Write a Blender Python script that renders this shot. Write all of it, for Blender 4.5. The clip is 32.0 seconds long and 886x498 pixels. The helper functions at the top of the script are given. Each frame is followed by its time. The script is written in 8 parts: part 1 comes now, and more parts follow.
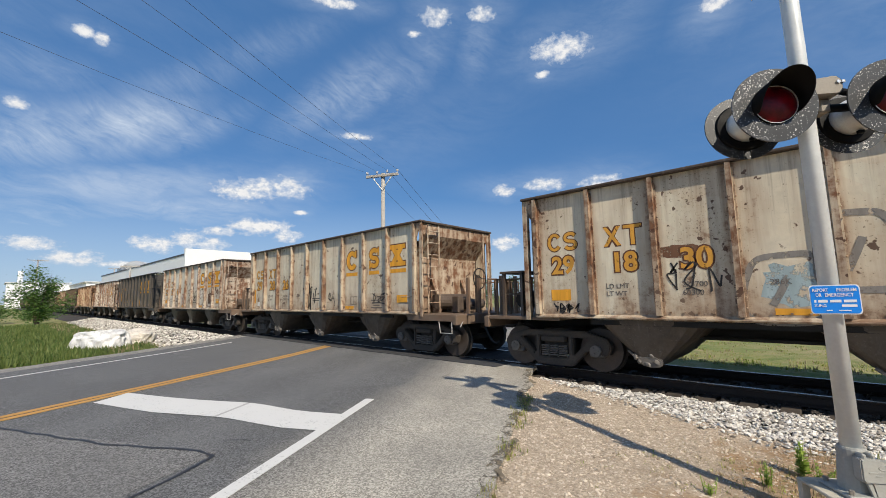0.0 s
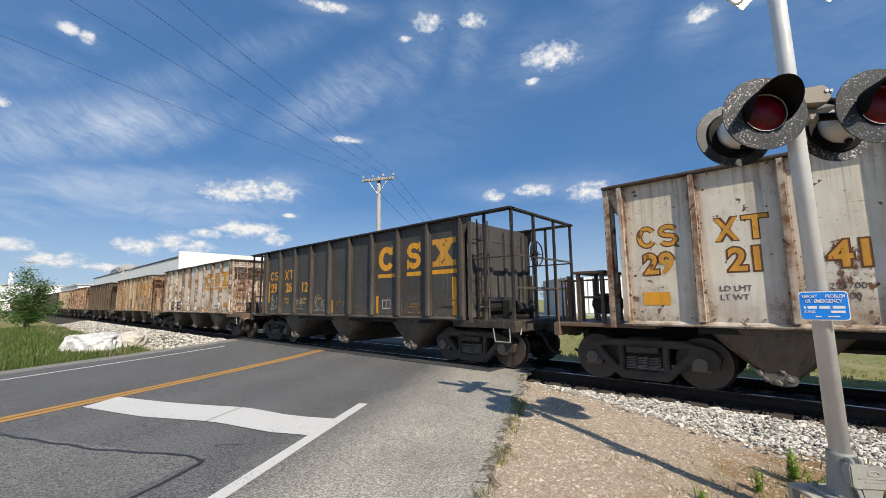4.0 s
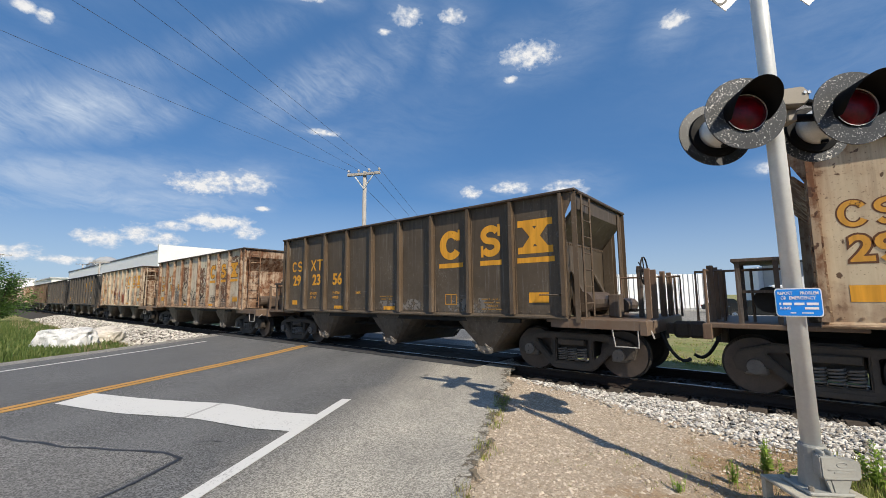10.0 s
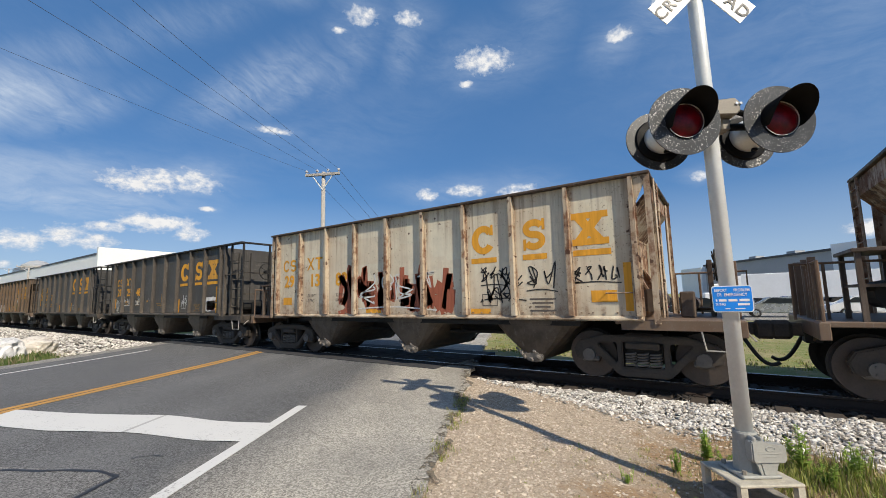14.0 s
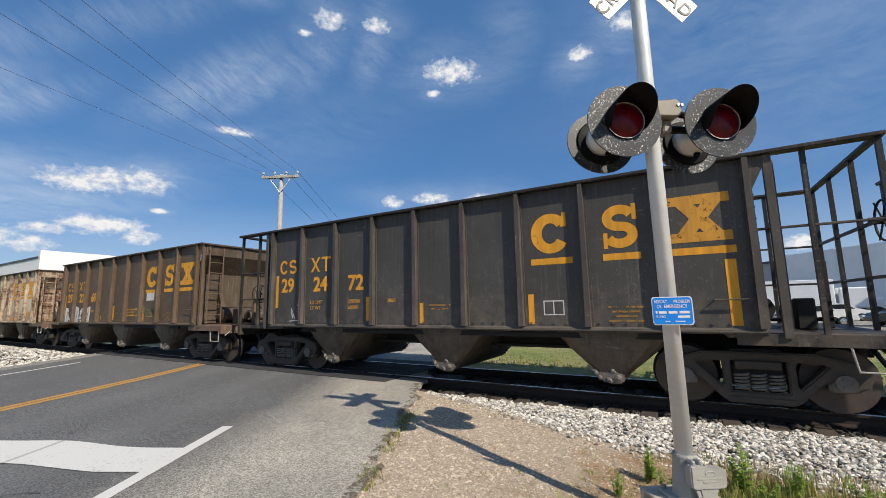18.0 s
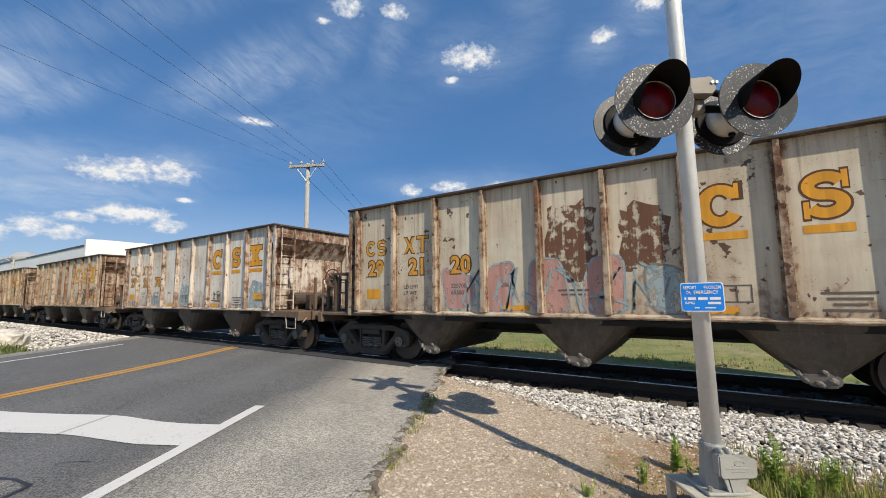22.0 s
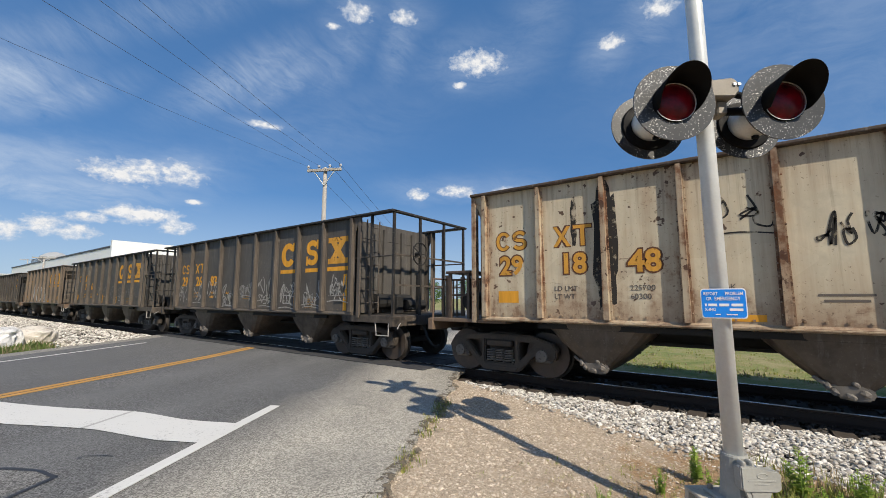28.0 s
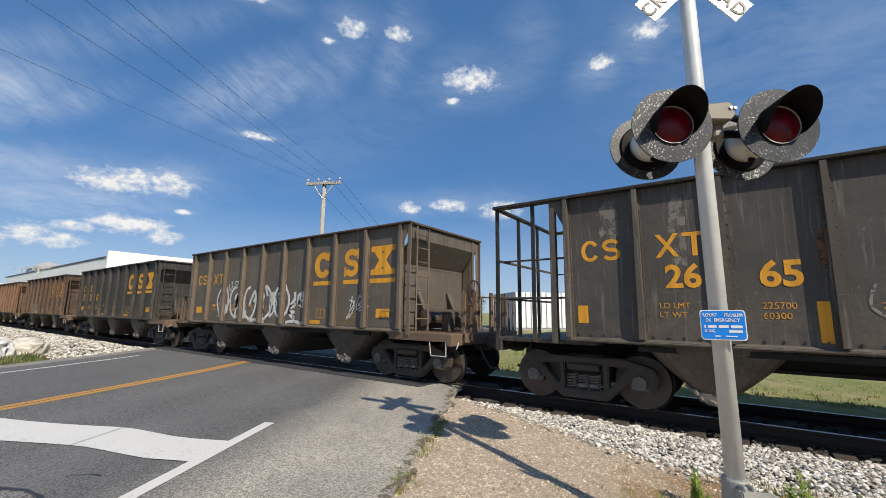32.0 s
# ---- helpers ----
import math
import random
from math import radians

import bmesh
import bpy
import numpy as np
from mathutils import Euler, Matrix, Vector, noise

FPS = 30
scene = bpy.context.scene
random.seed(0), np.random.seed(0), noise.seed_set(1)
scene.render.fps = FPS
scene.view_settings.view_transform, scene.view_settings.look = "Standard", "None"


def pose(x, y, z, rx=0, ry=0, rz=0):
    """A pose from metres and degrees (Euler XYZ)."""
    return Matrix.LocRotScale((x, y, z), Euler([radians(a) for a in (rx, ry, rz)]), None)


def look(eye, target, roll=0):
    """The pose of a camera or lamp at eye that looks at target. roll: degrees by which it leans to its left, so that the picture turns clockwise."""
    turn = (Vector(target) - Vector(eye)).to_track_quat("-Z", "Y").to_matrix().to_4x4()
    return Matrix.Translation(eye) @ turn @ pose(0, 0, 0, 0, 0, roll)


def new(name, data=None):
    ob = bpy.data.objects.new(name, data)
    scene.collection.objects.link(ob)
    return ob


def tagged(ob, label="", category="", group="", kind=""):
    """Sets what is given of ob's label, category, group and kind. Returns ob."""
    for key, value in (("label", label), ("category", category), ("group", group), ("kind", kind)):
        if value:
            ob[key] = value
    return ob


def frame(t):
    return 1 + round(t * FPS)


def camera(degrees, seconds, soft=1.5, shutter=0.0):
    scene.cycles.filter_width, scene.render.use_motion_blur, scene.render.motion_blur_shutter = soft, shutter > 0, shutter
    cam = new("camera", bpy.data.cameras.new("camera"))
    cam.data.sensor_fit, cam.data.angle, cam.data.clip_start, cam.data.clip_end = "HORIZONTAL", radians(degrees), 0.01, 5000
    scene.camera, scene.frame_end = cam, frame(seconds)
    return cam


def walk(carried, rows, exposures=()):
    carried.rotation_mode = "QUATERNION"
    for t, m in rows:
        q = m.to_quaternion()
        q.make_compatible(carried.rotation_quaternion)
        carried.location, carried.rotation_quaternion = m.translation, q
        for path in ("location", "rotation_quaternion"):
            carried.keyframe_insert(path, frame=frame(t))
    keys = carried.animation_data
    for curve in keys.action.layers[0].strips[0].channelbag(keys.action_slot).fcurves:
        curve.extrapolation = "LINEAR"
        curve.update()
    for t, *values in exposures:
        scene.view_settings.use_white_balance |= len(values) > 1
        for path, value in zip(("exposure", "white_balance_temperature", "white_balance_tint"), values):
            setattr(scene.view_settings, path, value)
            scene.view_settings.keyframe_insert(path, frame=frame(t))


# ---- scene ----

# places and sizes, in metres and degrees
EXPO = 0.21
SUN_EL, SUN_ROT, SUN, SKY = 40.5, 111.5, 4.65, 0.077
TIP, ROAD_DEG, LANE, SHOULDER = (-5.40, -4.64), 25.5, 4.6, 2.36
YELLOW_END, LEFT_END = 5.76, 6.5
STOP_R = (0.0, 0.5, 0.85, 1.5, 1.8, 2.3, 2.9, 3.5, 4.5)
STOP_TOP = (-0.82, -0.82, -0.78, -0.62, -0.58, -0.60, -0.60, -0.57, -0.47)
STOP_LOW = (-1.50, -1.51, -1.45, -1.33, -1.31, -1.32, -1.34, -1.27, -1.13)
TAR = (((-2.25, -9.0), (-2.36, -4.35), (-2.45, -2.26), (-2.43, -1.49), (-2.36, -0.85), (-2.44, -0.56)), ((-2.44, -0.56), (-3.0, -0.50), (-3.6, -0.52), (-6.0, -0.5)))
MAST, SIG_ROT = (0.063, -4.536), radians(34.3)
BUCK, LAMP_Z, LAMP_R, LAMP_OUT = 4.55, 3.175, 0.402, 0.213
ARM = (0.098, 0.066)
SIGN_Z, SIGN_TURN, SIGN_OFF = 1.628, -30.3, 0.016
ROCK1, ROCK2 = (-20.7, -5.85), (-21.3, -4.6)
BUSH = (-48.0, -6.3)
POLE, POLE_H, POLE_ROT = (-14.4, 3.0), 7.25, 25.5
WIRES = ((0.47, (-3.26, -20.44, 9.83), 0.5), (0.16, (-4.04, -21.41, 9.62), 0.5), (-0.16, (-5.15, -23.01, 9.2), 0.5), (-0.47, (-4.72, -26.4, 6.91), 0.6))
HALL, HALL_ROT, HALL_LEN, HALL_H = (-83.4, 14.0, -0.5), 0.0, 84.0, 10.1
WARE, WARE_ROT = (-3.0, 111.0, -0.3), -57.0
SLAT, SLAT_ROT = (-21.0, 36.5, -0.3), 47.0
LIGHT, LIGHT_H = (-12.2, 29.4, -0.4), 10.4
HIGH_CLOUDS = ((28.2, 31.6, 3.9, 1.4), (31.0, 29.0, 1.1, 0.4), (61.5, 37.2, 3.4, 0.5), (46.3, 36.6, 2.1, 1.0), (39.4, 36.6, 1.9, 0.8), (87.7, 27.4, 0.7, 0.6), (89.3, 27.6, 1.0, 0.5), (9.3, 31.8, 1.6, 0.8), (93.8, 19.3, 1.1, 0.5), (49.6, 34.7, 1.0, 0.4), (58.1, 22.0, 2.2, 0.4), (37.0, 7.3, 1.9, 1.2), (65.5, 11.5, 0.9, 0.3), (1.7, 13.9, 0.9, 0.6), (3.1, 34.0, 2.1, 1.0))
LOW_CLOUDS = ((72.5, 13.8, 3.5, 1.3), (70.1, 14.6, 2.1, 1.0), (67.4, 14.7, 2.9, 1.3), (70.3, 9.4, 4.1, 1.1), (67.2, 8.5, 2.0, 0.9), (75.1, 8.6, 2.0, 0.6), (81.6, 6.7, 2.5, 1.0), (78.3, 7.3, 2.0, 1.1), (75.8, 6.9, 1.8, 0.8), (88.5, 4.7, 2.7, 0.8), (91.8, 6.0, 2.3, 0.7), (37.0, 14.6, 1.4, 0.8), (31.3, 15.1, 2.6, 0.8), (84.3, 4.1, 2.5, 0.5), (23.9, 14.3, 2.8, 1.2), (-11.9, 6.0, 1.8, 0.8))
FIBRES = ((85.0, 19.5, 6.5, 2.6, 158, 0.95), (91.3, 16.8, 5.8, 2.6, 154, 0.8), (92.6, 22.9, 5.2, 1.9, 179, 0.3), (79.0, 19.8, 5.7, 1.5, 149, 0.5), (60.5, 27.2, 7.8, 2.1, 145, 0.6), (55.7, 27.9, 6.3, 1.8, 143, 0.5), (39.9, 34.5, 5.6, 2.5, 106, 0.35), (69.7, 31.4, 9.0, 1.7, 154, 0.25), (49.0, 31.5, 6.7, 3.1, 138, 0.3), (81.0, 24.7, 9.2, 1.7, 152, 0.3), (4.6, 33.4, 3.5, 3.5, 145, 0.35))
VEILS = ((85.6, 12.7, 12.9, 2.4, 171, 0.6), (78.5, 10.8, 11.7, 2.0, 175, 0.6), (91.1, 8.9, 6.6, 2.5, 173, 0.55), (67.7, 14.8, 5.0, 2.2, 170, 0.55), (34.6, 15.0, 6.3, 1.5, -176, 0.35), (52.4, 21.6, 16.4, 4.4, 161, 0.14), (9.8, 30.7, 3.7, 2.6, 157, 0.3), (19.3, 35.0, 4.5, 4.0, 132, 0.2))
# veils mostly out of view, added to whiten and brighten the fill light
FILL_VEILS = ((170.0, 34.0, 48.0, 24.0, 0, 0.75), (205.0, 20.0, 30.0, 12.0, 0, 0.7), (-55.0, 22.0, 26.0, 14.0, 0, 0.6), (60.0, 72.0, 120.0, 14.0, 0, 0.45), (-16.0, 30.0, 22.0, 16.0, 0, 0.2))
CLOUD_GLOW, DRIFT = 0.78, 3.5

# place of the leading car, second by second
LEAD = [(0, 0.803), (2, 15.076), (4, 29.352), (6, 43.63), (8, 57.909), (10, 72.191), (12, 86.475), (14, 100.761), (16, 115.049), (18, 129.339), (20, 143.631), (22, 157.925), (24, 172.221), (26, 186.519), (28, 200.819), (30, 215.12), (32, 229.423)]
# how far the middle of each car follows behind the first
BEHIND = [-0, 13.333, 26.764, 40.133, 53.538, 66.908, 80.187, 93.494, 106.752, 119.846, 133.197, 146.44, 159.701, 172.967, 186.279, 199.609, 213.11, 226.6, 240.083, 253.383, 266.683, 279.983, 293.283, 306.583]

cam = camera(95.10, 32.0, 0.6, 0.0)
# seconds, eye, turn to the left, tilt up, lean
PATH = [
    (0.0, -0.033, -8.756, 1.491, 42.24, 6.69, -1.02),
    (0.5, -0.030, -8.756, 1.493, 42.36, 6.87, -0.93),
    (1.0, -0.026, -8.754, 1.493, 42.29, 7.04, -0.84),
    (1.5, -0.025, -8.755, 1.494, 42.12, 7.16, -0.84),
    (2.0, -0.024, -8.755, 1.495, 41.92, 7.23, -0.81),
    (2.5, -0.019, -8.755, 1.495, 41.77, 7.28, -0.88),
    (3.0, -0.015, -8.755, 1.495, 41.59, 7.28, -0.86),
    (3.5, -0.015, -8.751, 1.493, 41.59, 7.29, -0.82),
    (5.5, -0.014, -8.742, 1.491, 41.41, 7.10, -0.16),
    (6.0, -0.013, -8.741, 1.490, 40.91, 6.87, 0.02),
    (6.5, -0.015, -8.734, 1.487, 40.28, 6.69, 0.12),
    (7.0, -0.015, -8.727, 1.488, 39.51, 6.50, 0.16),
    (7.5, -0.017, -8.720, 1.485, 38.99, 6.47, 0.18),
    (8.0, -0.017, -8.715, 1.484, 38.77, 6.48, 0.15),
    (8.5, -0.022, -8.717, 1.485, 38.83, 6.56, -0.04),
    (9.0, -0.027, -8.719, 1.485, 39.17, 6.63, -0.24),
    (9.5, -0.022, -8.722, 1.484, 39.50, 6.65, -0.31),
    (10.0, -0.021, -8.722, 1.483, 39.66, 6.70, -0.45),
    (10.5, -0.017, -8.723, 1.483, 39.60, 6.63, -0.50),
    (11.0, -0.015, -8.722, 1.484, 39.51, 6.61, -0.63),
    (11.5, -0.008, -8.719, 1.483, 39.45, 6.64, -0.74),
    (12.0, -0.002, -8.722, 1.484, 39.35, 6.74, -0.81),
    (12.5, -0.001, -8.718, 1.484, 38.95, 6.78, -0.90),
    (13.0, -0.001, -8.716, 1.484, 37.92, 6.78, -1.01),
    (13.5, 0.006, -8.697, 1.478, 36.41, 6.75, -1.07),
    (14.0, 0.011, -8.679, 1.473, 34.30, 6.93, -1.23),
    (17.0, 0.130, -8.193, 1.492, 29.85, 7.51, -1.14),
    (17.5, 0.136, -8.187, 1.491, 30.18, 7.80, -1.09),
    (18.0, 0.141, -8.180, 1.490, 30.17, 7.94, -1.06),
    (18.5, 0.145, -8.177, 1.487, 30.25, 7.86, -1.02),
    (19.0, 0.150, -8.177, 1.483, 30.63, 7.61, -0.91),
    (19.5, 0.143, -8.171, 1.479, 31.22, 7.18, -0.83),
    (20.0, 0.141, -8.170, 1.476, 31.92, 6.91, -0.71),
    (20.5, 0.148, -8.174, 1.472, 32.52, 6.73, -0.69),
    (21.0, 0.147, -8.175, 1.469, 32.97, 6.59, -0.68),
    (21.5, 0.150, -8.175, 1.466, 33.32, 6.53, -0.66),
    (22.0, 0.155, -8.176, 1.463, 33.67, 6.33, -0.67),
    (22.5, 0.153, -8.173, 1.458, 34.01, 6.17, -0.57),
    (23.0, 0.156, -8.171, 1.454, 34.52, 5.95, -0.28),
    (23.5, 0.147, -8.169, 1.451, 34.99, 5.72, -0.10),
    (24.0, 0.147, -8.166, 1.447, 35.30, 5.76, 0.08),
    (24.5, 0.149, -8.167, 1.447, 35.50, 5.82, 0.16),
    (25.0, 0.152, -8.169, 1.447, 35.52, 5.97, 0.07),
    (25.5, 0.150, -8.167, 1.448, 35.64, 6.13, 0.04),
    (27.5, 0.156, -8.174, 1.448, 35.95, 6.81, 0.17),
    (28.0, 0.155, -8.174, 1.448, 35.80, 6.97, 0.14),
    (28.5, 0.156, -8.175, 1.451, 35.59, 7.07, 0.05),
    (29.0, 0.158, -8.177, 1.453, 35.36, 7.05, -0.10),
    (29.5, 0.154, -8.169, 1.454, 35.23, 7.17, -0.11),
    (30.0, 0.150, -8.160, 1.454, 35.19, 7.52, -0.10),
    (30.5, 0.148, -8.174, 1.470, 35.26, 8.02, 0.01),
    (31.0, 0.150, -8.182, 1.485, 35.14, 8.62, 0.36),
    (31.5, 0.147, -8.183, 1.485, 35.29, 8.97, 0.68),
    (32.0, 0.145, -8.185, 1.485, 35.47, 8.88, 0.67),
]
walk(cam, [(t, pose(x, y, z, 90 + tilt, 0, turn) @ pose(0, 0, 0, 0, 0, lean)) for t, x, y, z, turn, tilt, lean in PATH],
     exposures=[(0.0, EXPO), (32.0, EXPO)])


# ---------------------------------------------------------------- light
def sunlight():
    w = bpy.data.worlds.new("sky")
    scene.world = w
    w.use_nodes = True
    nt = w.node_tree
    sky = nt.nodes.new("ShaderNodeTexSky")
    sky.sky_type = "NISHITA"
    sky.sun_disc = False
    sky.sun_elevation = radians(SUN_EL)
    sky.sun_rotation = radians(SUN_ROT)
    sky.altitude, sky.air_density, sky.dust_density, sky.ozone_density = 300, 1.0, 0.3, 2.0
    tint = nt.nodes.new("ShaderNodeMix")
    tint.data_type, tint.blend_type = "RGBA", "MULTIPLY"
    tint.inputs[0].default_value = 1.0
    tint.inputs[7].default_value = (0.74, 0.99, 1.20, 1)
    nt.links.new(sky.outputs[0], tint.inputs[6])
    even = nt.nodes.new("ShaderNodeMix")
    even.data_type = "RGBA"
    even.inputs[0].default_value = 0.55
    even.inputs[7].default_value = (0.80, 2.45, 5.7, 1)
    nt.links.new(tint.outputs[2], even.inputs[6])
    nt.links.new(even.outputs[2], nt.nodes["Background"].inputs[0])
    nt.nodes["Background"].inputs[1].default_value = SKY
    sun = new("sun", bpy.data.lights.new("sun", "SUN"))
    sun.data.energy, sun.data.angle, sun.data.color = SUN, radians(0.53), (1.0, 0.90, 0.74)
    d = Vector((math.sin(radians(SUN_ROT)) * math.cos(radians(SUN_EL)), math.cos(radians(SUN_ROT)) * math.cos(radians(SUN_EL)), math.sin(radians(SUN_EL))))
    sun.matrix_basis = look(d * 60, (0, 0, 0))


sunlight()


# ---------------------------------------------------------------- materials
def mat(name):
    m = bpy.data.materials.new(name)
    m.use_nodes = True
    nt = m.node_tree
    return m, nt, nt.nodes["Principled BSDF"]


def node(nt, kind, **kw):
    n = nt.nodes.new(kind)
    for k, v in kw.items():
        if k == "inputs":
            for i, val in v.items():
                n.inputs[i].default_value = val
        elif k == "operation":
            n.operation = v
        elif k == "blend_type":
            n.blend_type = v
        elif k == "data_type":
            n.data_type = v
    return n


def link(nt, a, b):
    nt.links.new(a, b)


def coords(nt, scale=(1, 1, 1), shift=(0, 0, 0), rand=0.0):
    """Object coordinates, scaled; rand moves them by the object's own random number."""
    tc = node(nt, "ShaderNodeTexCoord")
    mp = node(nt, "ShaderNodeMapping")
    mp.inputs["Scale"].default_value = scale
    mp.inputs["Location"].default_value = shift
    out = tc.outputs["Object"]
    if rand:
        oi = node(nt, "ShaderNodeObjectInfo")
        mul = node(nt, "ShaderNodeMath", operation="MULTIPLY")
        mul.inputs[1].default_value = rand
        link(nt, oi.outputs["Random"], mul.inputs[0])
        add = node(nt, "ShaderNodeVectorMath", operation="ADD")
        link(nt, out, add.inputs[0])
        link(nt, mul.outputs[0], add.inputs[1])
        out = add.outputs[0]
    link(nt, out, mp.inputs["Vector"])
    return mp.outputs[0]


def noise_tex(nt, vec, scale, detail=4.0, rough=0.6):
    n = node(nt, "ShaderNodeTexNoise")
    n.inputs["Scale"].default_value = scale
    n.inputs["Detail"].default_value = detail
    n.inputs["Roughness"].default_value = rough
    link(nt, vec, n.inputs["Vector"])
    return n.outputs[0]


def ramp(nt, fac, stops):
    r = node(nt, "ShaderNodeValToRGB")
    e = r.color_ramp.elements
    while len(e) < len(stops):
        e.new(0.5)
    for el, (p, c) in zip(e, stops):
        el.position = p
        el.color = (*c, 1) if len(c) == 3 else c
    link(nt, fac, r.inputs[0])
    return r.outputs[0]


def grey(nt, fac, lo, hi, a=0.0, b=1.0):
    """A number from a to b as fac goes from lo to hi."""
    n = node(nt, "ShaderNodeMapRange")
    for i, v in ((1, lo), (2, hi), (3, a), (4, b)):
        n.inputs[i].default_value = v
    link(nt, fac, n.inputs[0])
    return n.outputs[0]


def mix(nt, fac, a, b, how="MIX"):
    n = node(nt, "ShaderNodeMix", data_type="RGBA", blend_type=how)
    for s, i in ((fac, 0), (a, 6), (b, 7)):
        if isinstance(s, (int, float)):
            n.inputs[i].default_value = s
        elif isinstance(s, tuple):
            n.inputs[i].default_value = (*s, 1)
        else:
            link(nt, s, n.inputs[i])
    return n.outputs[2]


def calc(nt, how, a, b):
    n = node(nt, "ShaderNodeMath", operation=how)
    for s, i in ((a, 0), (b, 1)):
        if isinstance(s, (int, float)):
            n.inputs[i].default_value = s
        else:
            link(nt, s, n.inputs[i])
    return n.outputs[0]


def bump(nt, bsdf, height, strength=0.4, dist=0.01):
    b = node(nt, "ShaderNodeBump")
    b.inputs["Strength"].default_value = strength
    b.inputs["Distance"].default_value = dist
    link(nt, height, b.inputs["Height"])
    link(nt, b.outputs[0], bsdf.inputs["Normal"])


def plain(name, col, rough=0.6, metal=0.0, vary=0.12, scale=6.0, bumpy=0.15, rand=3.0):
    """A surface of one colour with two scales of variation."""
    m, nt, b = mat(name)
    v = coords(nt, rand=rand)
    a = noise_tex(nt, v, scale, 5)
    c = noise_tex(nt, v, scale * 9, 3)
    both = calc(nt, "ADD", calc(nt, "MULTIPLY", a, 0.65), calc(nt, "MULTIPLY", c, 0.35))
    lo = tuple(x * (1 - vary * 1.6) for x in col)
    hi = tuple(min(1, x * (1 + vary * 1.6)) for x in col)
    link(nt, ramp(nt, both, [(0.3, lo), (0.7, hi)]), b.inputs["Base Color"])
    link(nt, grey(nt, a, 0.3, 0.7, max(0.02, rough - 0.12), min(1, rough + 0.12)), b.inputs["Roughness"])
    b.inputs["Metallic"].default_value = metal
    if bumpy:
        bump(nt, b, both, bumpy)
    return m


RUST = (0.165, 0.068, 0.032)
RUST2 = (0.070, 0.031, 0.019)


def dot(nt, vec, axis):
    n = node(nt, "ShaderNodeVectorMath", operation="DOT_PRODUCT")
    link(nt, vec, n.inputs[0])
    n.inputs[1].default_value = axis
    return n.outputs["Value"]


def car_paint(name, col, rust=0.4, seed=0.0, streak=0.5, patch=(0.5, 0.5, 0.5), patchy=0.25, rand=0.0, gloss=0.55, seams=0.0):
    """Faded paint with rust along the seams, streaks that run down and repainted patches."""
    light = max(col) > 0.2
    m, nt, b = mat(name)
    v = coords(nt, shift=(seed * 7.3, seed * 3.1, seed), rand=rand)
    big = noise_tex(nt, v, 0.7, 4, 0.6)
    fine = noise_tex(nt, v, 5.0, 7, 0.66)
    vs = coords(nt, scale=(6.0, 6.0, 0.42), shift=(seed * 5.7, 0, seed * 2.0), rand=rand)
    run = noise_tex(nt, vs, 1.0, 5, 0.62)
    tint = mix(nt, grey(nt, fine, 0.3, 0.7), tuple(x * 0.86 for x in col), tuple(min(1, x * 1.1) for x in col))
    tint = mix(nt, grey(nt, big, 0.35, 0.65, 0, 0.5), tint, tuple(x * f for x, f in zip(col, (0.80, 0.76, 0.70))) if light else tuple(x * 1.5 for x in col))
    vb = coords(nt, scale=(0.9, 0.9, 1.1), shift=(seed * 1.7, 0, seed * 9.1), rand=rand)
    pt = node(nt, "ShaderNodeTexVoronoi")
    pt.distance = "CHEBYCHEV"
    pt.inputs["Scale"].default_value = 1.0
    link(nt, vb, pt.inputs["Vector"])
    pm = calc(nt, "MULTIPLY", grey(nt, pt.outputs["Color"], 0.62, 0.64), patchy)
    base = mix(nt, pm, tint, patch)
    rs = calc(nt, "ADD", calc(nt, "MULTIPLY", run, 0.45), calc(nt, "ADD", calc(nt, "MULTIPLY", big, 0.28), calc(nt, "MULTIPLY", fine, 0.27)))
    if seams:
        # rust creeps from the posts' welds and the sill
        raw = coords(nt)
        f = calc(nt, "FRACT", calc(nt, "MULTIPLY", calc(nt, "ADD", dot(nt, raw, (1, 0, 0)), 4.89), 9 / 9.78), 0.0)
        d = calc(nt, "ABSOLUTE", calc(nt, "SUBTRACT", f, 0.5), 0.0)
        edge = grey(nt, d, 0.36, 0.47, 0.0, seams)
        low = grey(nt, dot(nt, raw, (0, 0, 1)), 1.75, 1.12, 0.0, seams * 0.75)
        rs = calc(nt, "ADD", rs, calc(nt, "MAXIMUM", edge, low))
    thr = 0.675 - 0.22 * rust
    if light:
        wash = calc(nt, "MULTIPLY", grey(nt, rs, thr - 0.13, thr + 0.05), 0.7 * streak + 0.15)
        base = mix(nt, wash, base, (0.235, 0.118, 0.06))
    else:
        pale = noise_tex(nt, coords(nt, scale=(16, 16, 0.8), shift=(seed * 3.3, 0, 0), rand=rand), 1.0, 6, 0.7)
        base = mix(nt, grey(nt, pale, 0.56, 0.74, 0, 0.55 * streak + 0.12), base, (0.30, 0.29, 0.27))
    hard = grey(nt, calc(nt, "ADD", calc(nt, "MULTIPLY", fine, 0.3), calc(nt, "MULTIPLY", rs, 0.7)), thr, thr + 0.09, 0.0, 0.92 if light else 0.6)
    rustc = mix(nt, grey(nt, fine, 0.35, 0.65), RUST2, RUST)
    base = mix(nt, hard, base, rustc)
    if light:
        pit = noise_tex(nt, v, 6.5, 3, 0.5)
        base = mix(nt, grey(nt, calc(nt, "ADD", pit, calc(nt, "MULTIPLY", big, 0.3)), 0.86 - 0.1 * rust, 0.89 - 0.1 * rust, 0, 0.9), base, RUST2)
    # fine specks, drips from the top edge, scuffs and road dust
    raw2 = coords(nt)
    up = dot(nt, raw2, (0, 0, 1))
    speck = noise_tex(nt, v, 26.0, 4, 0.7)
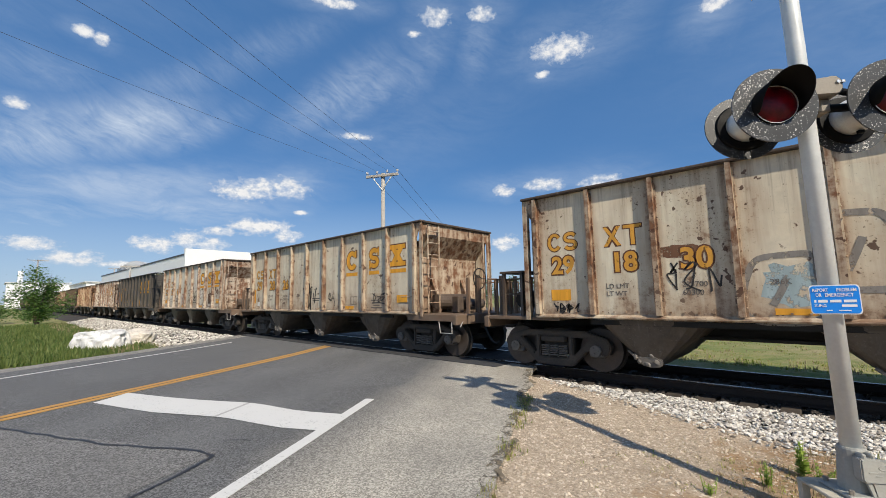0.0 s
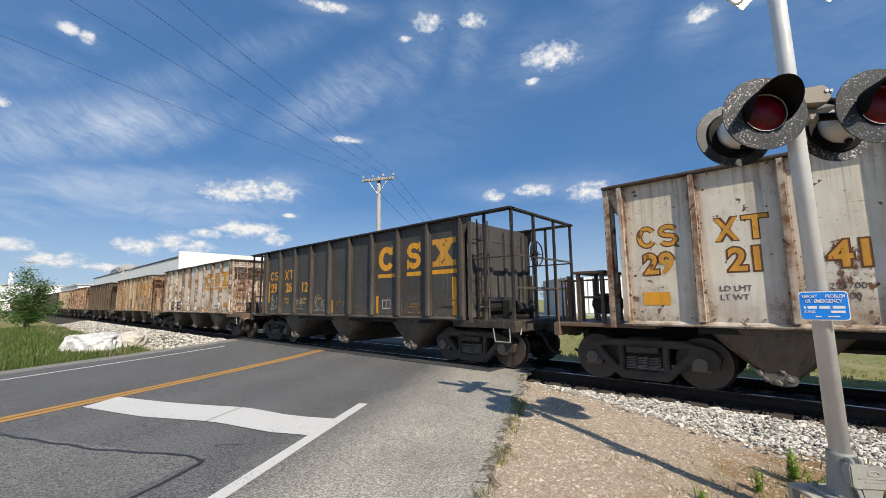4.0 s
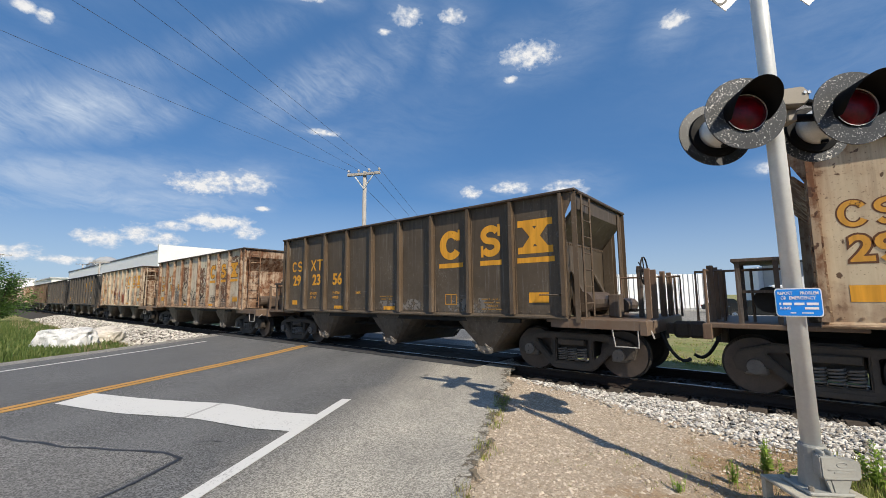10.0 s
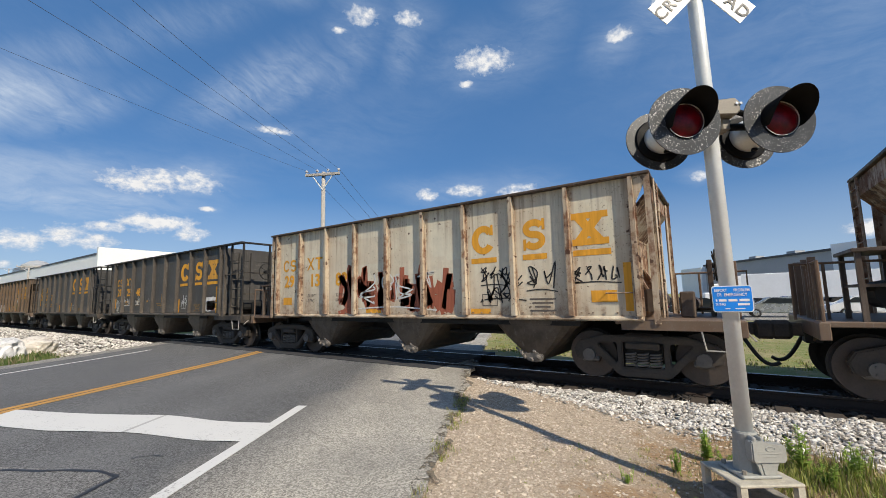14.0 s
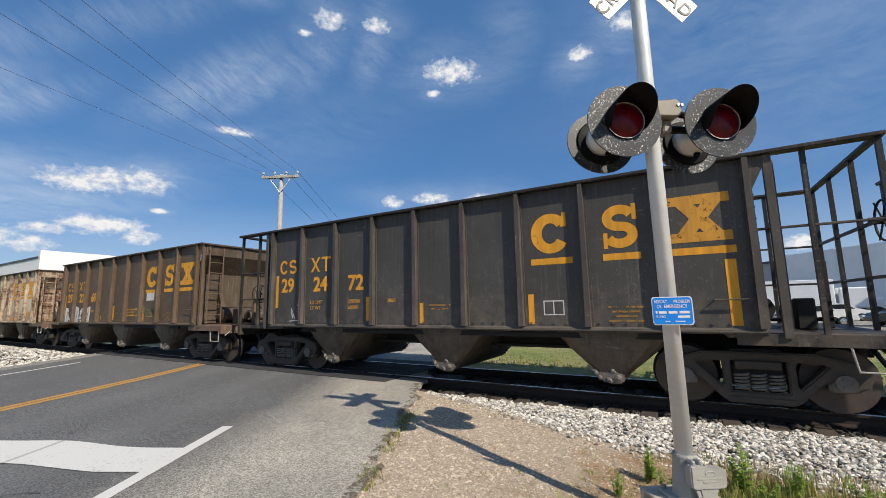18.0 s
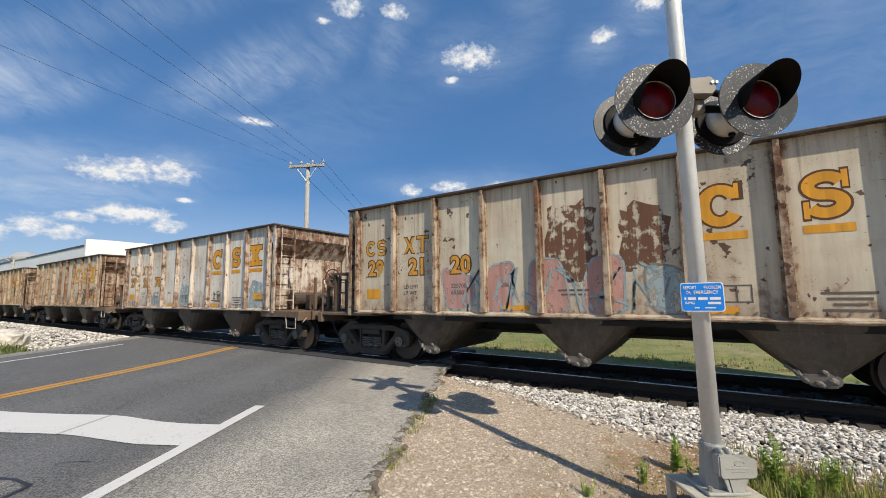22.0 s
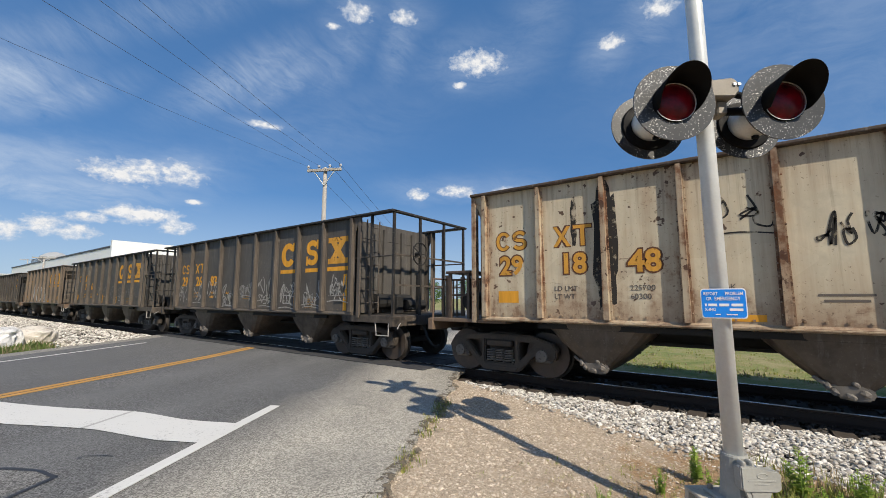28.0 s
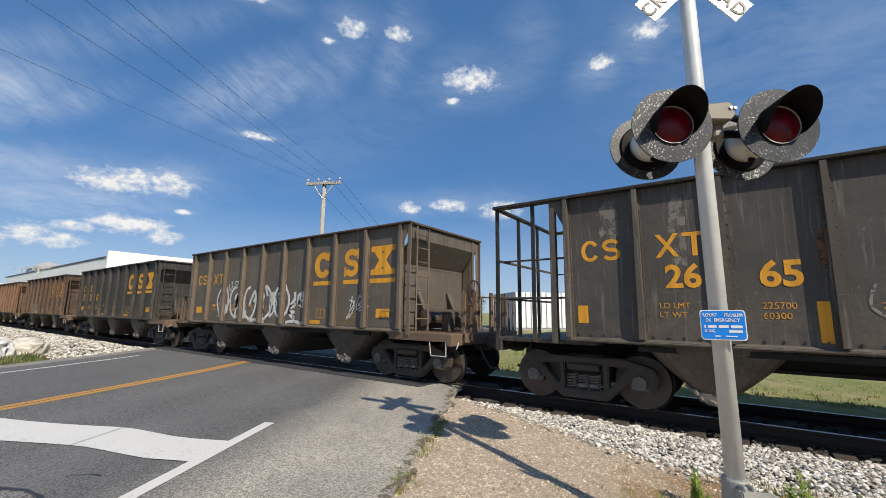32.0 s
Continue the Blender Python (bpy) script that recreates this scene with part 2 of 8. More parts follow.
    base = mix(nt, grey(nt, calc(nt, "ADD", speck, calc(nt, "MULTIPLY", big, 0.35)), 0.79, 0.87, 0, 0.75 if light else 0.4), base, (0.10, 0.062, 0.04) if light else (0.26, 0.24, 0.21))
    drip = noise_tex(nt, coords(nt, scale=(11.0, 11.0, 0.30), shift=(seed * 4.1, 0, seed), rand=rand), 1.0, 6, 0.68)
    fall = calc(nt, "ADD", drip, grey(nt, up, 1.9, 3.5, -0.14, 0.07))
    base = mix(nt, grey(nt, fall, 0.53, 0.70, 0, 0.55 if light else 0.5), base, (0.19, 0.135, 0.092) if light else (0.038, 0.030, 0.024))
    splash = calc(nt, "ADD", calc(nt, "ADD", calc(nt, "MULTIPLY", fine, 0.6), calc(nt, "MULTIPLY", big, 0.4)), grey(nt, up, 2.1, 1.1, -0.12, 0.10))
    base = mix(nt, grey(nt, splash, 0.50, 0.66, 0, 0.5), base, (0.27, 0.20, 0.14) if light else (0.145, 0.115, 0.088))
    scuff = noise_tex(nt, coords(nt, scale=(0.8, 0.8, 14.0), shift=(seed, 0, seed * 6.0), rand=rand), 1.0, 5, 0.7)
    base = mix(nt, grey(nt, calc(nt, "ADD", scuff, calc(nt, "MULTIPLY", calc(nt, "SUBTRACT", fine, 0.5), 0.5)), 0.69, 0.73, 0, 0.6), base, (0.12, 0.07, 0.045) if light else (0.2, 0.18, 0.155))
    link(nt, base, b.inputs["Base Color"])
    link(nt, mix(nt, hard, (gloss, gloss, gloss), (0.92, 0.92, 0.92)), b.inputs["Roughness"])
    b.inputs["Specular IOR Level"].default_value = 0.3
    dent = noise_tex(nt, v, 1.6, 2, 0.4)
    bump(nt, b, calc(nt, "ADD", calc(nt, "MULTIPLY", dent, 1.0), calc(nt, "MULTIPLY", fine, 0.16)), 0.6, 0.04)
    return m


M = {}


def worn(name, col, cover):
    """Old paint that has flaked and run, so that the surface below shows through."""
    m, nt, b = mat(name)
    v = coords(nt, rand=11.0)
    chip = noise_tex(nt, v, 7.0, 6, 0.65)
    vs = coords(nt, scale=(9.0, 9.0, 0.9), rand=7.0)
    run = noise_tex(nt, vs, 1.0, 4, 0.6)
    f = calc(nt, "ADD", calc(nt, "MULTIPLY", chip, 0.6), calc(nt, "MULTIPLY", run, 0.4))
    keep = grey(nt, f, 0.30 + 0.36 * cover, 0.36 + 0.40 * cover, 1.0, 0.0)
    link(nt, mix(nt, grey(nt, run, 0.3, 0.7), tuple(x * 0.75 for x in col), tuple(min(1, x * 1.15) for x in col)), b.inputs["Base Color"])
    b.inputs["Roughness"].default_value = 0.75
    b.inputs["Specular IOR Level"].default_value = 0.3
    tr = node(nt, "ShaderNodeBsdfTransparent")
    ms = node(nt, "ShaderNodeMixShader")
    link(nt, keep, ms.inputs[0])
    link(nt, tr.outputs[0], ms.inputs[1])
    link(nt, b.outputs[0], ms.inputs[2])
    link(nt, ms.outputs[0], nt.nodes["Material Output"].inputs[0])
    return m


def surfaces():
    M["steel_dark"] = plain("dark_underframe_steel", (0.013, 0.012, 0.011), 0.8, 0.0, 0.35, 5)
    M["truck"] = plain("dusty_cast_steel", (0.062, 0.050, 0.040), 0.85, 0.0, 0.28, 4)
    M["funnel"] = car_paint("dusty_brown_funnel_steel", (0.066, 0.051, 0.038), 0.32, 2.2, 0.4, patchy=0.0, rand=15.0)
    M["platform"] = car_paint("rusted_platform_steel", (0.135, 0.085, 0.055), 0.45, 5.5, 0.5, patchy=0.0, rand=17.0)
    M["spring"] = plain("worn_spring_steel", (0.14, 0.125, 0.11), 0.6, 0.1, 0.2)
    M["wheel"] = plain("wheel_steel", (0.038, 0.031, 0.026), 0.75, 0.0, 0.3, 4)
    M["tread"] = plain("polished_wheel_rim", (0.09, 0.07, 0.058), 0.5, 0.4, 0.2, 6)
    M["rail"] = plain("rusty_rail_side", (0.032, 0.021, 0.016), 0.8, 0.2, 0.3, 5)
    M["railtop"] = plain("worn_rail_head", (0.3, 0.28, 0.27), 0.3, 0.9, 0.2, 5)
    M["tie"] = plain("creosoted_timber", (0.055, 0.043, 0.034), 0.9, 0, 0.3, 7)
    M["galv"] = plain("grey_painted_pole", (0.63, 0.65, 0.65), 0.42, 0.1, 0.07, 5, 0.05)
    M["castgrey"] = plain("grey_cast_base", (0.30, 0.30, 0.275), 0.6, 0.0, 0.1, 6)
    M["footplate"] = plain("stained_foundation_steel", (0.42, 0.385, 0.31), 0.7, 0.0, 0.22, 8)
    M["hood"] = plain("black_signal_paint", (0.006, 0.006, 0.0065), 0.6, 0, 0.3, 8)
    M["silver"] = plain("silver_lamp_body", (0.62, 0.62, 0.60), 0.45, 0.3, 0.12, 9)
    M["bracket"] = plain("tan_grey_cast_bracket", (0.23, 0.205, 0.17), 0.6, 0.1, 0.1, 9)
    M["white"] = plain("white_sign_face", (0.80, 0.80, 0.79), 0.5, 0, 0.03, 4, 0.0)
    M["black"] = plain("black_letters", (0.015, 0.015, 0.016), 0.5, 0, 0.1, 4, 0.0)
    M["blue"] = plain("blue_sign_face", (0.006, 0.235, 0.80), 0.4, 0, 0.05, 4, 0.0)
    M["yellow"] = worn("faded_yellow_stencil", (0.70, 0.33, 0.035), 0.88)
    M["yellow_worn"] = worn("worn_yellow_stencil", (0.60, 0.30, 0.05), 0.72)
    M["brownline"] = plain("brown_outline", (0.11, 0.045, 0.02), 0.8)
    M["dimyellow"] = worn("faint_yellow_stencil", (0.30, 0.17, 0.05), 0.55)
    M["stencil"] = plain("dark_stencil", (0.12, 0.1, 0.085), 0.8)
    M["whitemark"] = worn("white_spray", (0.64, 0.63, 0.61), 0.86)
    M["graymark"] = worn("faint_grey_spray", (0.24, 0.22, 0.20), 0.6)
    M["chalkmark"] = worn("pale_chalky_spray", (0.40, 0.38, 0.35), 0.66)
    M["rustfleck"] = worn("scattered_rust_flecks", (0.17, 0.085, 0.05), 0.36)
    M["rustmark"] = worn("brown_rust_stain", (0.17, 0.085, 0.05), 0.52)
    M["tarmark"] = worn("black_tar_stain", (0.03, 0.027, 0.025), 0.6)
    M["dustmark"] = worn("grey_dust_stain", (0.20, 0.18, 0.16), 0.45)
    M["blackmark"] = plain("black_spray", (0.03, 0.028, 0.027), 0.8, 0, 0.15)
    M["redmark"] = worn("dull_red_spray", (0.34, 0.105, 0.06), 0.72)
    M["pinkmark"] = worn("pink_spray", (0.48, 0.27, 0.23), 0.72)
    M["bluemark"] = worn("pale_blue_spray", (0.32, 0.40, 0.42), 0.58)
    M["greenmark"] = worn("green_spray", (0.12, 0.2, 0.12), 0.7)
    M["hose"] = plain("black_rubber_hose", (0.02, 0.02, 0.02), 0.7, 0, 0.2)
    M["whitebar"] = plain("grey_step_paint", (0.36, 0.34, 0.31), 0.6, 0, 0.15)
    M["glass"] = plain("dark_window_glass", (0.02, 0.025, 0.03), 0.08, 0, 0.1, 1, 0)
    M["wood"] = plain("weathered_pole_wood", (0.35, 0.325, 0.295), 0.85, 0, 0.15, 5)
    M["wire"] = plain("dark_grey_wire", (0.05, 0.05, 0.055), 0.6, 0, 0.1)
    M["porcelain"] = plain("grey_insulator", (0.4, 0.4, 0.42), 0.3, 0, 0.1)
    M["bldg_white"] = plain("white_metal_wall", (0.76, 0.77, 0.78), 0.5, 0, 0.04, 0.5, 0.05)
    M["bldg_grey"] = plain("grey_metal_wall", (0.36, 0.37, 0.38), 0.55, 0, 0.06, 0.5, 0.05)
    M["bldg_dark"] = plain("dark_opening", (0.05, 0.05, 0.055), 0.5, 0, 0.1, 1, 0.0)
    M["roof"] = plain("pale_roof", (0.55, 0.56, 0.57), 0.6, 0, 0.05, 0.5, 0.0)
    M["tyre"] = plain("tyre_rubber", (0.02, 0.02, 0.02), 0.8, 0, 0.1)
    M["chrome"] = plain("bright_metal", (0.55, 0.56, 0.57), 0.25, 0.9, 0.05)
    M["rock_white"] = rock_mat("white_limestone", (0.66, 0.65, 0.63), (0.33, 0.33, 0.34))
    M["rock_tan"] = rock_mat("tan_limestone", (0.62, 0.57, 0.50), (0.36, 0.32, 0.28))
    M["backplate"] = speckle_mat()
    M["lens"] = lens_mat()
    M["asphalt"] = asphalt_mat("grey_asphalt", (0.150, 0.150, 0.150), 0.62, True)
    M["asphalt_old"] = asphalt_mat("pale_worn_asphalt", (0.30, 0.28, 0.25), 0.6)
    M["asphalt_mid"] = asphalt_mat("older_asphalt", (0.195, 0.19, 0.183), 0.65)
    # crumbled asphalt edge, with the shade of its drop painted in
    M["lip"] = worn("crumbled_edge_shade", (0.17, 0.14, 0.10), 0.40)
    M["tar"] = plain("tar_seal", (0.03, 0.03, 0.032), 0.55, 0, 0.2)
    M["panel"] = asphalt_mat("dark_crossing_panel", (0.055, 0.055, 0.058), 0.2)
    M["paint_white"] = road_paint("white_road_paint", (0.62, 0.61, 0.585))
    M["paint_yellow"] = road_paint("yellow_road_paint", (0.46, 0.25, 0.065))
    M["paint_gone"] = road_paint("scuffed_grey_paint", (0.40, 0.39, 0.37))
    M["gravel"] = gravel_mat()
    M["hood"].node_tree.nodes["Principled BSDF"].inputs["Specular IOR Level"].default_value = 0.12
    # stones and bed under the train: its shade is put into their colour
    M["shade_stone"] = stone_mat("shade_darkened_ballast", (0.02, 0.017, 0.015), (0.08, 0.068, 0.058))
    M["shade_bed"] = plain("shade_darkened_bed", (0.045, 0.038, 0.032), 0.9, 0, 0.4, 14, 0.8)
    M["stone"] = stone_mat("pale_ballast", (0.21, 0.185, 0.155), (0.86, 0.82, 0.755))
    M["grit"] = stone_mat("tan_grit", (0.245, 0.19, 0.135), (0.68, 0.585, 0.475))
    M["ballastbed"] = plain("ballast_bed", (0.24, 0.225, 0.205), 0.9, 0, 0.4, 14, 0.8)
    M["grassland"] = grass_ground()
    M["blade"] = leaf_mat("grass_blades", (0.06, 0.115, 0.02), (0.18, 0.215, 0.06))
    M["lightblade"] = leaf_mat("sunlit_grass_blades", (0.16, 0.22, 0.035), (0.38, 0.37, 0.10))
    M["dryblade"] = leaf_mat("dry_grass", (0.24, 0.19, 0.10), (0.46, 0.38, 0.23))
    M["leaf"] = leaf_mat("bush_leaves", (0.045, 0.11, 0.02), (0.14, 0.24, 0.05))
    M["weed"] = leaf_mat("weed_leaves", (0.15, 0.26, 0.03), (0.36, 0.46, 0.09))
    M["bark"] = plain("bark", (0.12, 0.09, 0.065), 0.9, 0, 0.25, 9)


def rock_mat(name, a, c):
    m, nt, b = mat(name)
    v = coords(nt)
    n = noise_tex(nt, v, 2.2, 7, 0.68)
    k = noise_tex(nt, v, 14, 5, 0.7)
    f = calc(nt, "ADD", calc(nt, "MULTIPLY", n, 0.6), calc(nt, "MULTIPLY", k, 0.4))
    link(nt, ramp(nt, f, [(0.36, c), (0.5, a), (0.75, tuple(min(1, x * 1.12) for x in a))]), b.inputs["Base Color"])
    b.inputs["Roughness"].default_value = 0.85
    bump(nt, b, f, 0.7, 0.06)
    return m


def speckle_mat():
    """Black backing plate with flaked grey paint."""
    m, nt, b = mat("flaked_black_plate")
    v = coords(nt, rand=5.0)
    n = noise_tex(nt, v, 75, 3, 0.6)
    g = noise_tex(nt, v, 5, 3)
    f = calc(nt, "ADD", n, calc(nt, "MULTIPLY", g, 0.25))
    flake = grey(nt, f, 0.735, 0.765)
    soft = mix(nt, grey(nt, g, 0.3, 0.7), (0.013, 0.015, 0.019), (0.027, 0.031, 0.037))
    link(nt, mix(nt, flake, soft, (0.5, 0.5, 0.49)), b.inputs["Base Color"])
    b.inputs["Roughness"].default_value = 0.5
    bump(nt, b, flake, 0.3, 0.002)
    return m


def lens_mat():
    m, nt, b = mat("dark_red_lens")
    v = coords(nt)
    n = noise_tex(nt, v, 12, 3)
    link(nt, ramp(nt, n, [(0.3, (0.05, 0.001, 0.004)), (0.7, (0.17, 0.003, 0.010))]), b.inputs["Base Color"])
    b.inputs["Roughness"].default_value = 0.3
    b.inputs["Specular IOR Level"].default_value = 0.25
    return m


def asphalt_mat(name, col, grain, lanes=False):
    """Worn asphalt; lanes: wheel tracks and a paler shoulder along the road's direction."""
    m, nt, b = mat(name)
    v = coords(nt)
    big = noise_tex(nt, v, 0.5, 6, 0.65)
    fine = noise_tex(nt, v, 60, 3, 0.75)
    vo = node(nt, "ShaderNodeTexVoronoi")
    vo.inputs["Scale"].default_value = 80
    link(nt, v, vo.inputs["Vector"])
    chips = grey(nt, vo.outputs["Color"], 0.2, 0.9)
    f = calc(nt, "ADD", calc(nt, "MULTIPLY", chips, 0.55), calc(nt, "MULTIPLY", fine, 0.45))
    c = mix(nt, grey(nt, f, 0.25, 0.78), tuple(x * (1 - grain) for x in col), tuple(min(1, x * (1 + grain)) for x in col))
    if lanes:
        a = radians(ROAD_DEG)
        rv = calc(nt, "SUBTRACT", dot(nt, v, (math.cos(a), math.sin(a), 0)), TIP[0] * math.cos(a) + TIP[1] * math.sin(a))
        sv = dot(nt, v, (-math.sin(a), math.cos(a), 0))
        rot = node(nt, "ShaderNodeCombineXYZ")
        link(nt, calc(nt, "MULTIPLY", rv, 2.2), rot.inputs[0])
        link(nt, calc(nt, "MULTIPLY", sv, 0.22), rot.inputs[1])
        along = noise_tex(nt, rot.outputs[0], 1.0, 5, 0.6)
        rw = calc(nt, "ADD", rv, calc(nt, "MULTIPLY", calc(nt, "SUBTRACT", big, 0.5), 1.3))
        d = calc(nt, "ABSOLUTE", calc(nt, "SUBTRACT", calc(nt, "ABSOLUTE", calc(nt, "ADD", rv, 2.3), 0.0), 0.95), 0.0)
        c = mix(nt, calc(nt, "MULTIPLY", grey(nt, d, 0.75, 0.1), grey(nt, along, 0.3, 0.7, 0.1, 0.5)), c, tuple(x * 1.45 for x in col))
        c = mix(nt, grey(nt, along, 0.5, 0.72, 0, 0.5), c, tuple(x * 0.66 for x in col))
        pale = mix(nt, grey(nt, f, 0.25, 0.78), (0.225, 0.207, 0.175), (0.63, 0.585, 0.505))
        c = mix(nt, grey(nt, rw, -0.1, 0.9), c, pale)
    c = mix(nt, grey(nt, big, 0.38, 0.66, 0, 0.45), c, tuple(x * 0.66 for x in col))
    link(nt, c, b.inputs["Base Color"])
    b.inputs["Roughness"].default_value = 0.88
    b.inputs["Specular IOR Level"].default_value = 0.3
    bump(nt, b, f, 0.7, 0.008)
    return m


def road_paint(name, col):
    m, nt, b = mat(name)
    v = coords(nt)
    n = noise_tex(nt, v, 30, 5, 0.75)
    g = noise_tex(nt, v, 1.6, 4)
    f = calc(nt, "ADD", calc(nt, "MULTIPLY", n, 0.7), calc(nt, "MULTIPLY", g, 0.3))
    link(nt, mix(nt, grey(nt, f, 0.56, 0.66), col, tuple(x * 0.45 for x in col)), b.inputs["Base Color"])
    b.inputs["Roughness"].default_value = 0.75
    bump(nt, b, n, 0.3, 0.004)
    return m


def gravel_mat():
    """Pale gravel that gives way to brown soil towards the signal."""
    m, nt, b = mat("tan_gravel_ground")
    v = coords(nt)
    vo = node(nt, "ShaderNodeTexVoronoi")
    vo.inputs["Scale"].default_value = 105
    link(nt, v, vo.inputs["Vector"])
    vo2 = node(nt, "ShaderNodeTexVoronoi")
    vo2.inputs["Scale"].default_value = 48
    link(nt, v, vo2.inputs["Vector"])
    big = noise_tex(nt, v, 1.1, 6, 0.68)
    fine = noise_tex(nt, v, 25, 4, 0.7)
    c = ramp(nt, vo.outputs["Color"], [(0.1, (0.235, 0.183, 0.132)), (0.45, (0.39, 0.313, 0.232)), (0.7, (0.475, 0.388, 0.295)), (0.95, (0.68, 0.58, 0.465))])
    c2 = ramp(nt, vo2.outputs["Color"], [(0.1, (0.25, 0.195, 0.132)), (0.6, (0.405, 0.325, 0.237)), (0.95, (0.59, 0.495, 0.383))])
    c = mix(nt, 0.4, c, c2)
    soil = calc(nt, "ADD", big, grey(nt, dot(nt, v, (0.9, -0.25, 0)), -0.8, 0.85, -0.19, 0.20))
    c = mix(nt, grey(nt, soil, 0.50, 0.64, 0, 0.85), c, mix(nt, grey(nt, fine, 0.35, 0.65), (0.15, 0.088, 0.042), (0.46, 0.29, 0.145)))
    c = mix(nt, grey(nt, fine, 0.45, 0.75, 0, 0.4), c, (0.13, 0.105, 0.08))
    link(nt, c, b.inputs["Base Color"])
    b.inputs["Roughness"].default_value = 0.95
    bump(nt, b, calc(nt, "ADD", vo.outputs["Distance"], fine), 0.5, 0.012)
    return m


def stone_mat(name, lo, hi):
    m, nt, b = mat(name)
    g = node(nt, "ShaderNodeNewGeometry")
    v = coords(nt)
    n = noise_tex(nt, v, 25, 4)
    c = ramp(nt, g.outputs["Random Per Island"], [(0.0, lo), (0.45, tuple((a + b2) / 2 for a, b2 in zip(lo, hi))), (1.0, hi)])
    link(nt, mix(nt, grey(nt, n, 0.35, 0.7, 0, 0.35), c, lo), b.inputs["Base Color"])
    b.inputs["Roughness"].default_value = 0.9
    return m


def grass_ground():
    m, nt, b = mat("rough_grass_ground")
    v = coords(nt)
    a = noise_tex(nt, v, 0.25, 5, 0.6)
    c = noise_tex(nt, v, 3.0, 6, 0.7)
    d = noise_tex(nt, v, 30, 3, 0.7)
    f = calc(nt, "ADD", calc(nt, "MULTIPLY", a, 0.45), calc(nt, "ADD", calc(nt, "MULTIPLY", c, 0.35), calc(nt, "MULTIPLY", d, 0.2)))
    col = ramp(nt, f, [(0.36, (0.085, 0.145, 0.025)), (0.45, (0.17, 0.21, 0.05)), (0.52, (0.27, 0.25, 0.10)), (0.62, (0.40, 0.32, 0.19))])
    link(nt, col, b.inputs["Base Color"])
    b.inputs["Roughness"].default_value = 0.95
    bump(nt, b, calc(nt, "ADD", c, d), 0.8, 0.05)
    return m


def leaf_mat(name, lo, hi):
    m, nt, b = mat(name)
    g = node(nt, "ShaderNodeNewGeometry")
    c = ramp(nt, g.outputs["Random Per Island"], [(0.0, lo), (1.0, hi)])
    link(nt, c, b.inputs["Base Color"])
    b.inputs["Roughness"].default_value = 0.6
    b.inputs["Transmission Weight"].default_value = 0.0
    tr = node(nt, "ShaderNodeBsdfTranslucent")
    link(nt, c, tr.inputs[0])
    ms = node(nt, "ShaderNodeMixShader")
    ms.inputs[0].default_value = 0.3
    link(nt, b.outputs[0], ms.inputs[1])
    link(nt, tr.outputs[0], ms.inputs[2])
    link(nt, ms.outputs[0], nt.nodes["Material Output"].inputs[0])
    return m


surfaces()


# ---------------------------------------------------------------- mesh helpers
def mesh_of(bm, name, smooth=False):
    me = bpy.data.meshes.new(name)
    bmesh.ops.recalc_face_normals(bm, faces=bm.faces)
    bm.to_mesh(me)
    bm.free()
    if smooth:
        for p in me.polygons:
            p.use_smooth = True
    return me


def part(name, me, material, parent=None, label="", m=None):
    """Links a mesh (or a bmesh) as one object under a thing or a part."""
    if isinstance(me, bmesh.types.BMesh):
        me = mesh_of(me, name)
    ob = new(name, me)
    if not me.materials:
        me.materials.append(None)
    for s, mm in zip(ob.material_slots, material if isinstance(material, (list, tuple)) else [material]):
        s.link = "OBJECT"
        s.material = mm
    if parent:
        ob.parent = parent
    if m is not None:
        ob.matrix_basis = m
    if label:
        ob["label"] = label
    return ob


def box(bm, x0, x1, y0, y1, z0, z1, bevel=0.0, m=None):
    mat4 = Matrix.LocRotScale(((x0 + x1) / 2, (y0 + y1) / 2, (z0 + z1) / 2), None, (abs(x1 - x0), abs(y1 - y0), abs(z1 - z0)))
    r = bmesh.ops.create_cube(bm, size=1, matrix=mat4)
    vs = r["verts"]
    if bevel:
        es = list({e for v in vs for e in v.link_edges})
        g = bmesh.ops.bevel(bm, geom=es, offset=bevel, segments=1, affect="EDGES")
        vs = list({v for f in g["faces"] for v in f.verts} | {v for v in vs if v.is_valid})
    if m is not None:
        bmesh.ops.transform(bm, matrix=m, verts=vs)
    return vs


def rod(bm, a, b, r, seg=8, r2=None):
    a, b = Vector(a), Vector(b)
    d = b - a
    q = d.to_track_quat("Z", "Y").to_matrix().to_4x4()
    mm = Matrix.Translation((a + b) / 2) @ q
    return bmesh.ops.create_cone(bm, cap_ends=True, segments=seg, radius1=r, radius2=r if r2 is None else r2, depth=d.length, matrix=mm)["verts"]


def prism(bm, pts, y0, y1, axis="y"):
    """A profile in x and z, drawn out from y0 to y1."""
    if axis == "y":
        a = [bm.verts.new((x, y0, z)) for x, z in pts]
        b = [bm.verts.new((x, y1, z)) for x, z in pts]
    else:
        a = [bm.verts.new((y0, x, z)) for x, z in pts]
        b = [bm.verts.new((y1, x, z)) for x, z in pts]
    n = len(pts)
    bm.faces.new(a)
    bm.faces.new(list(reversed(b)))
    for i in range(n):
        bm.faces.new((a[i], b[i], b[(i + 1) % n], a[(i + 1) % n]))


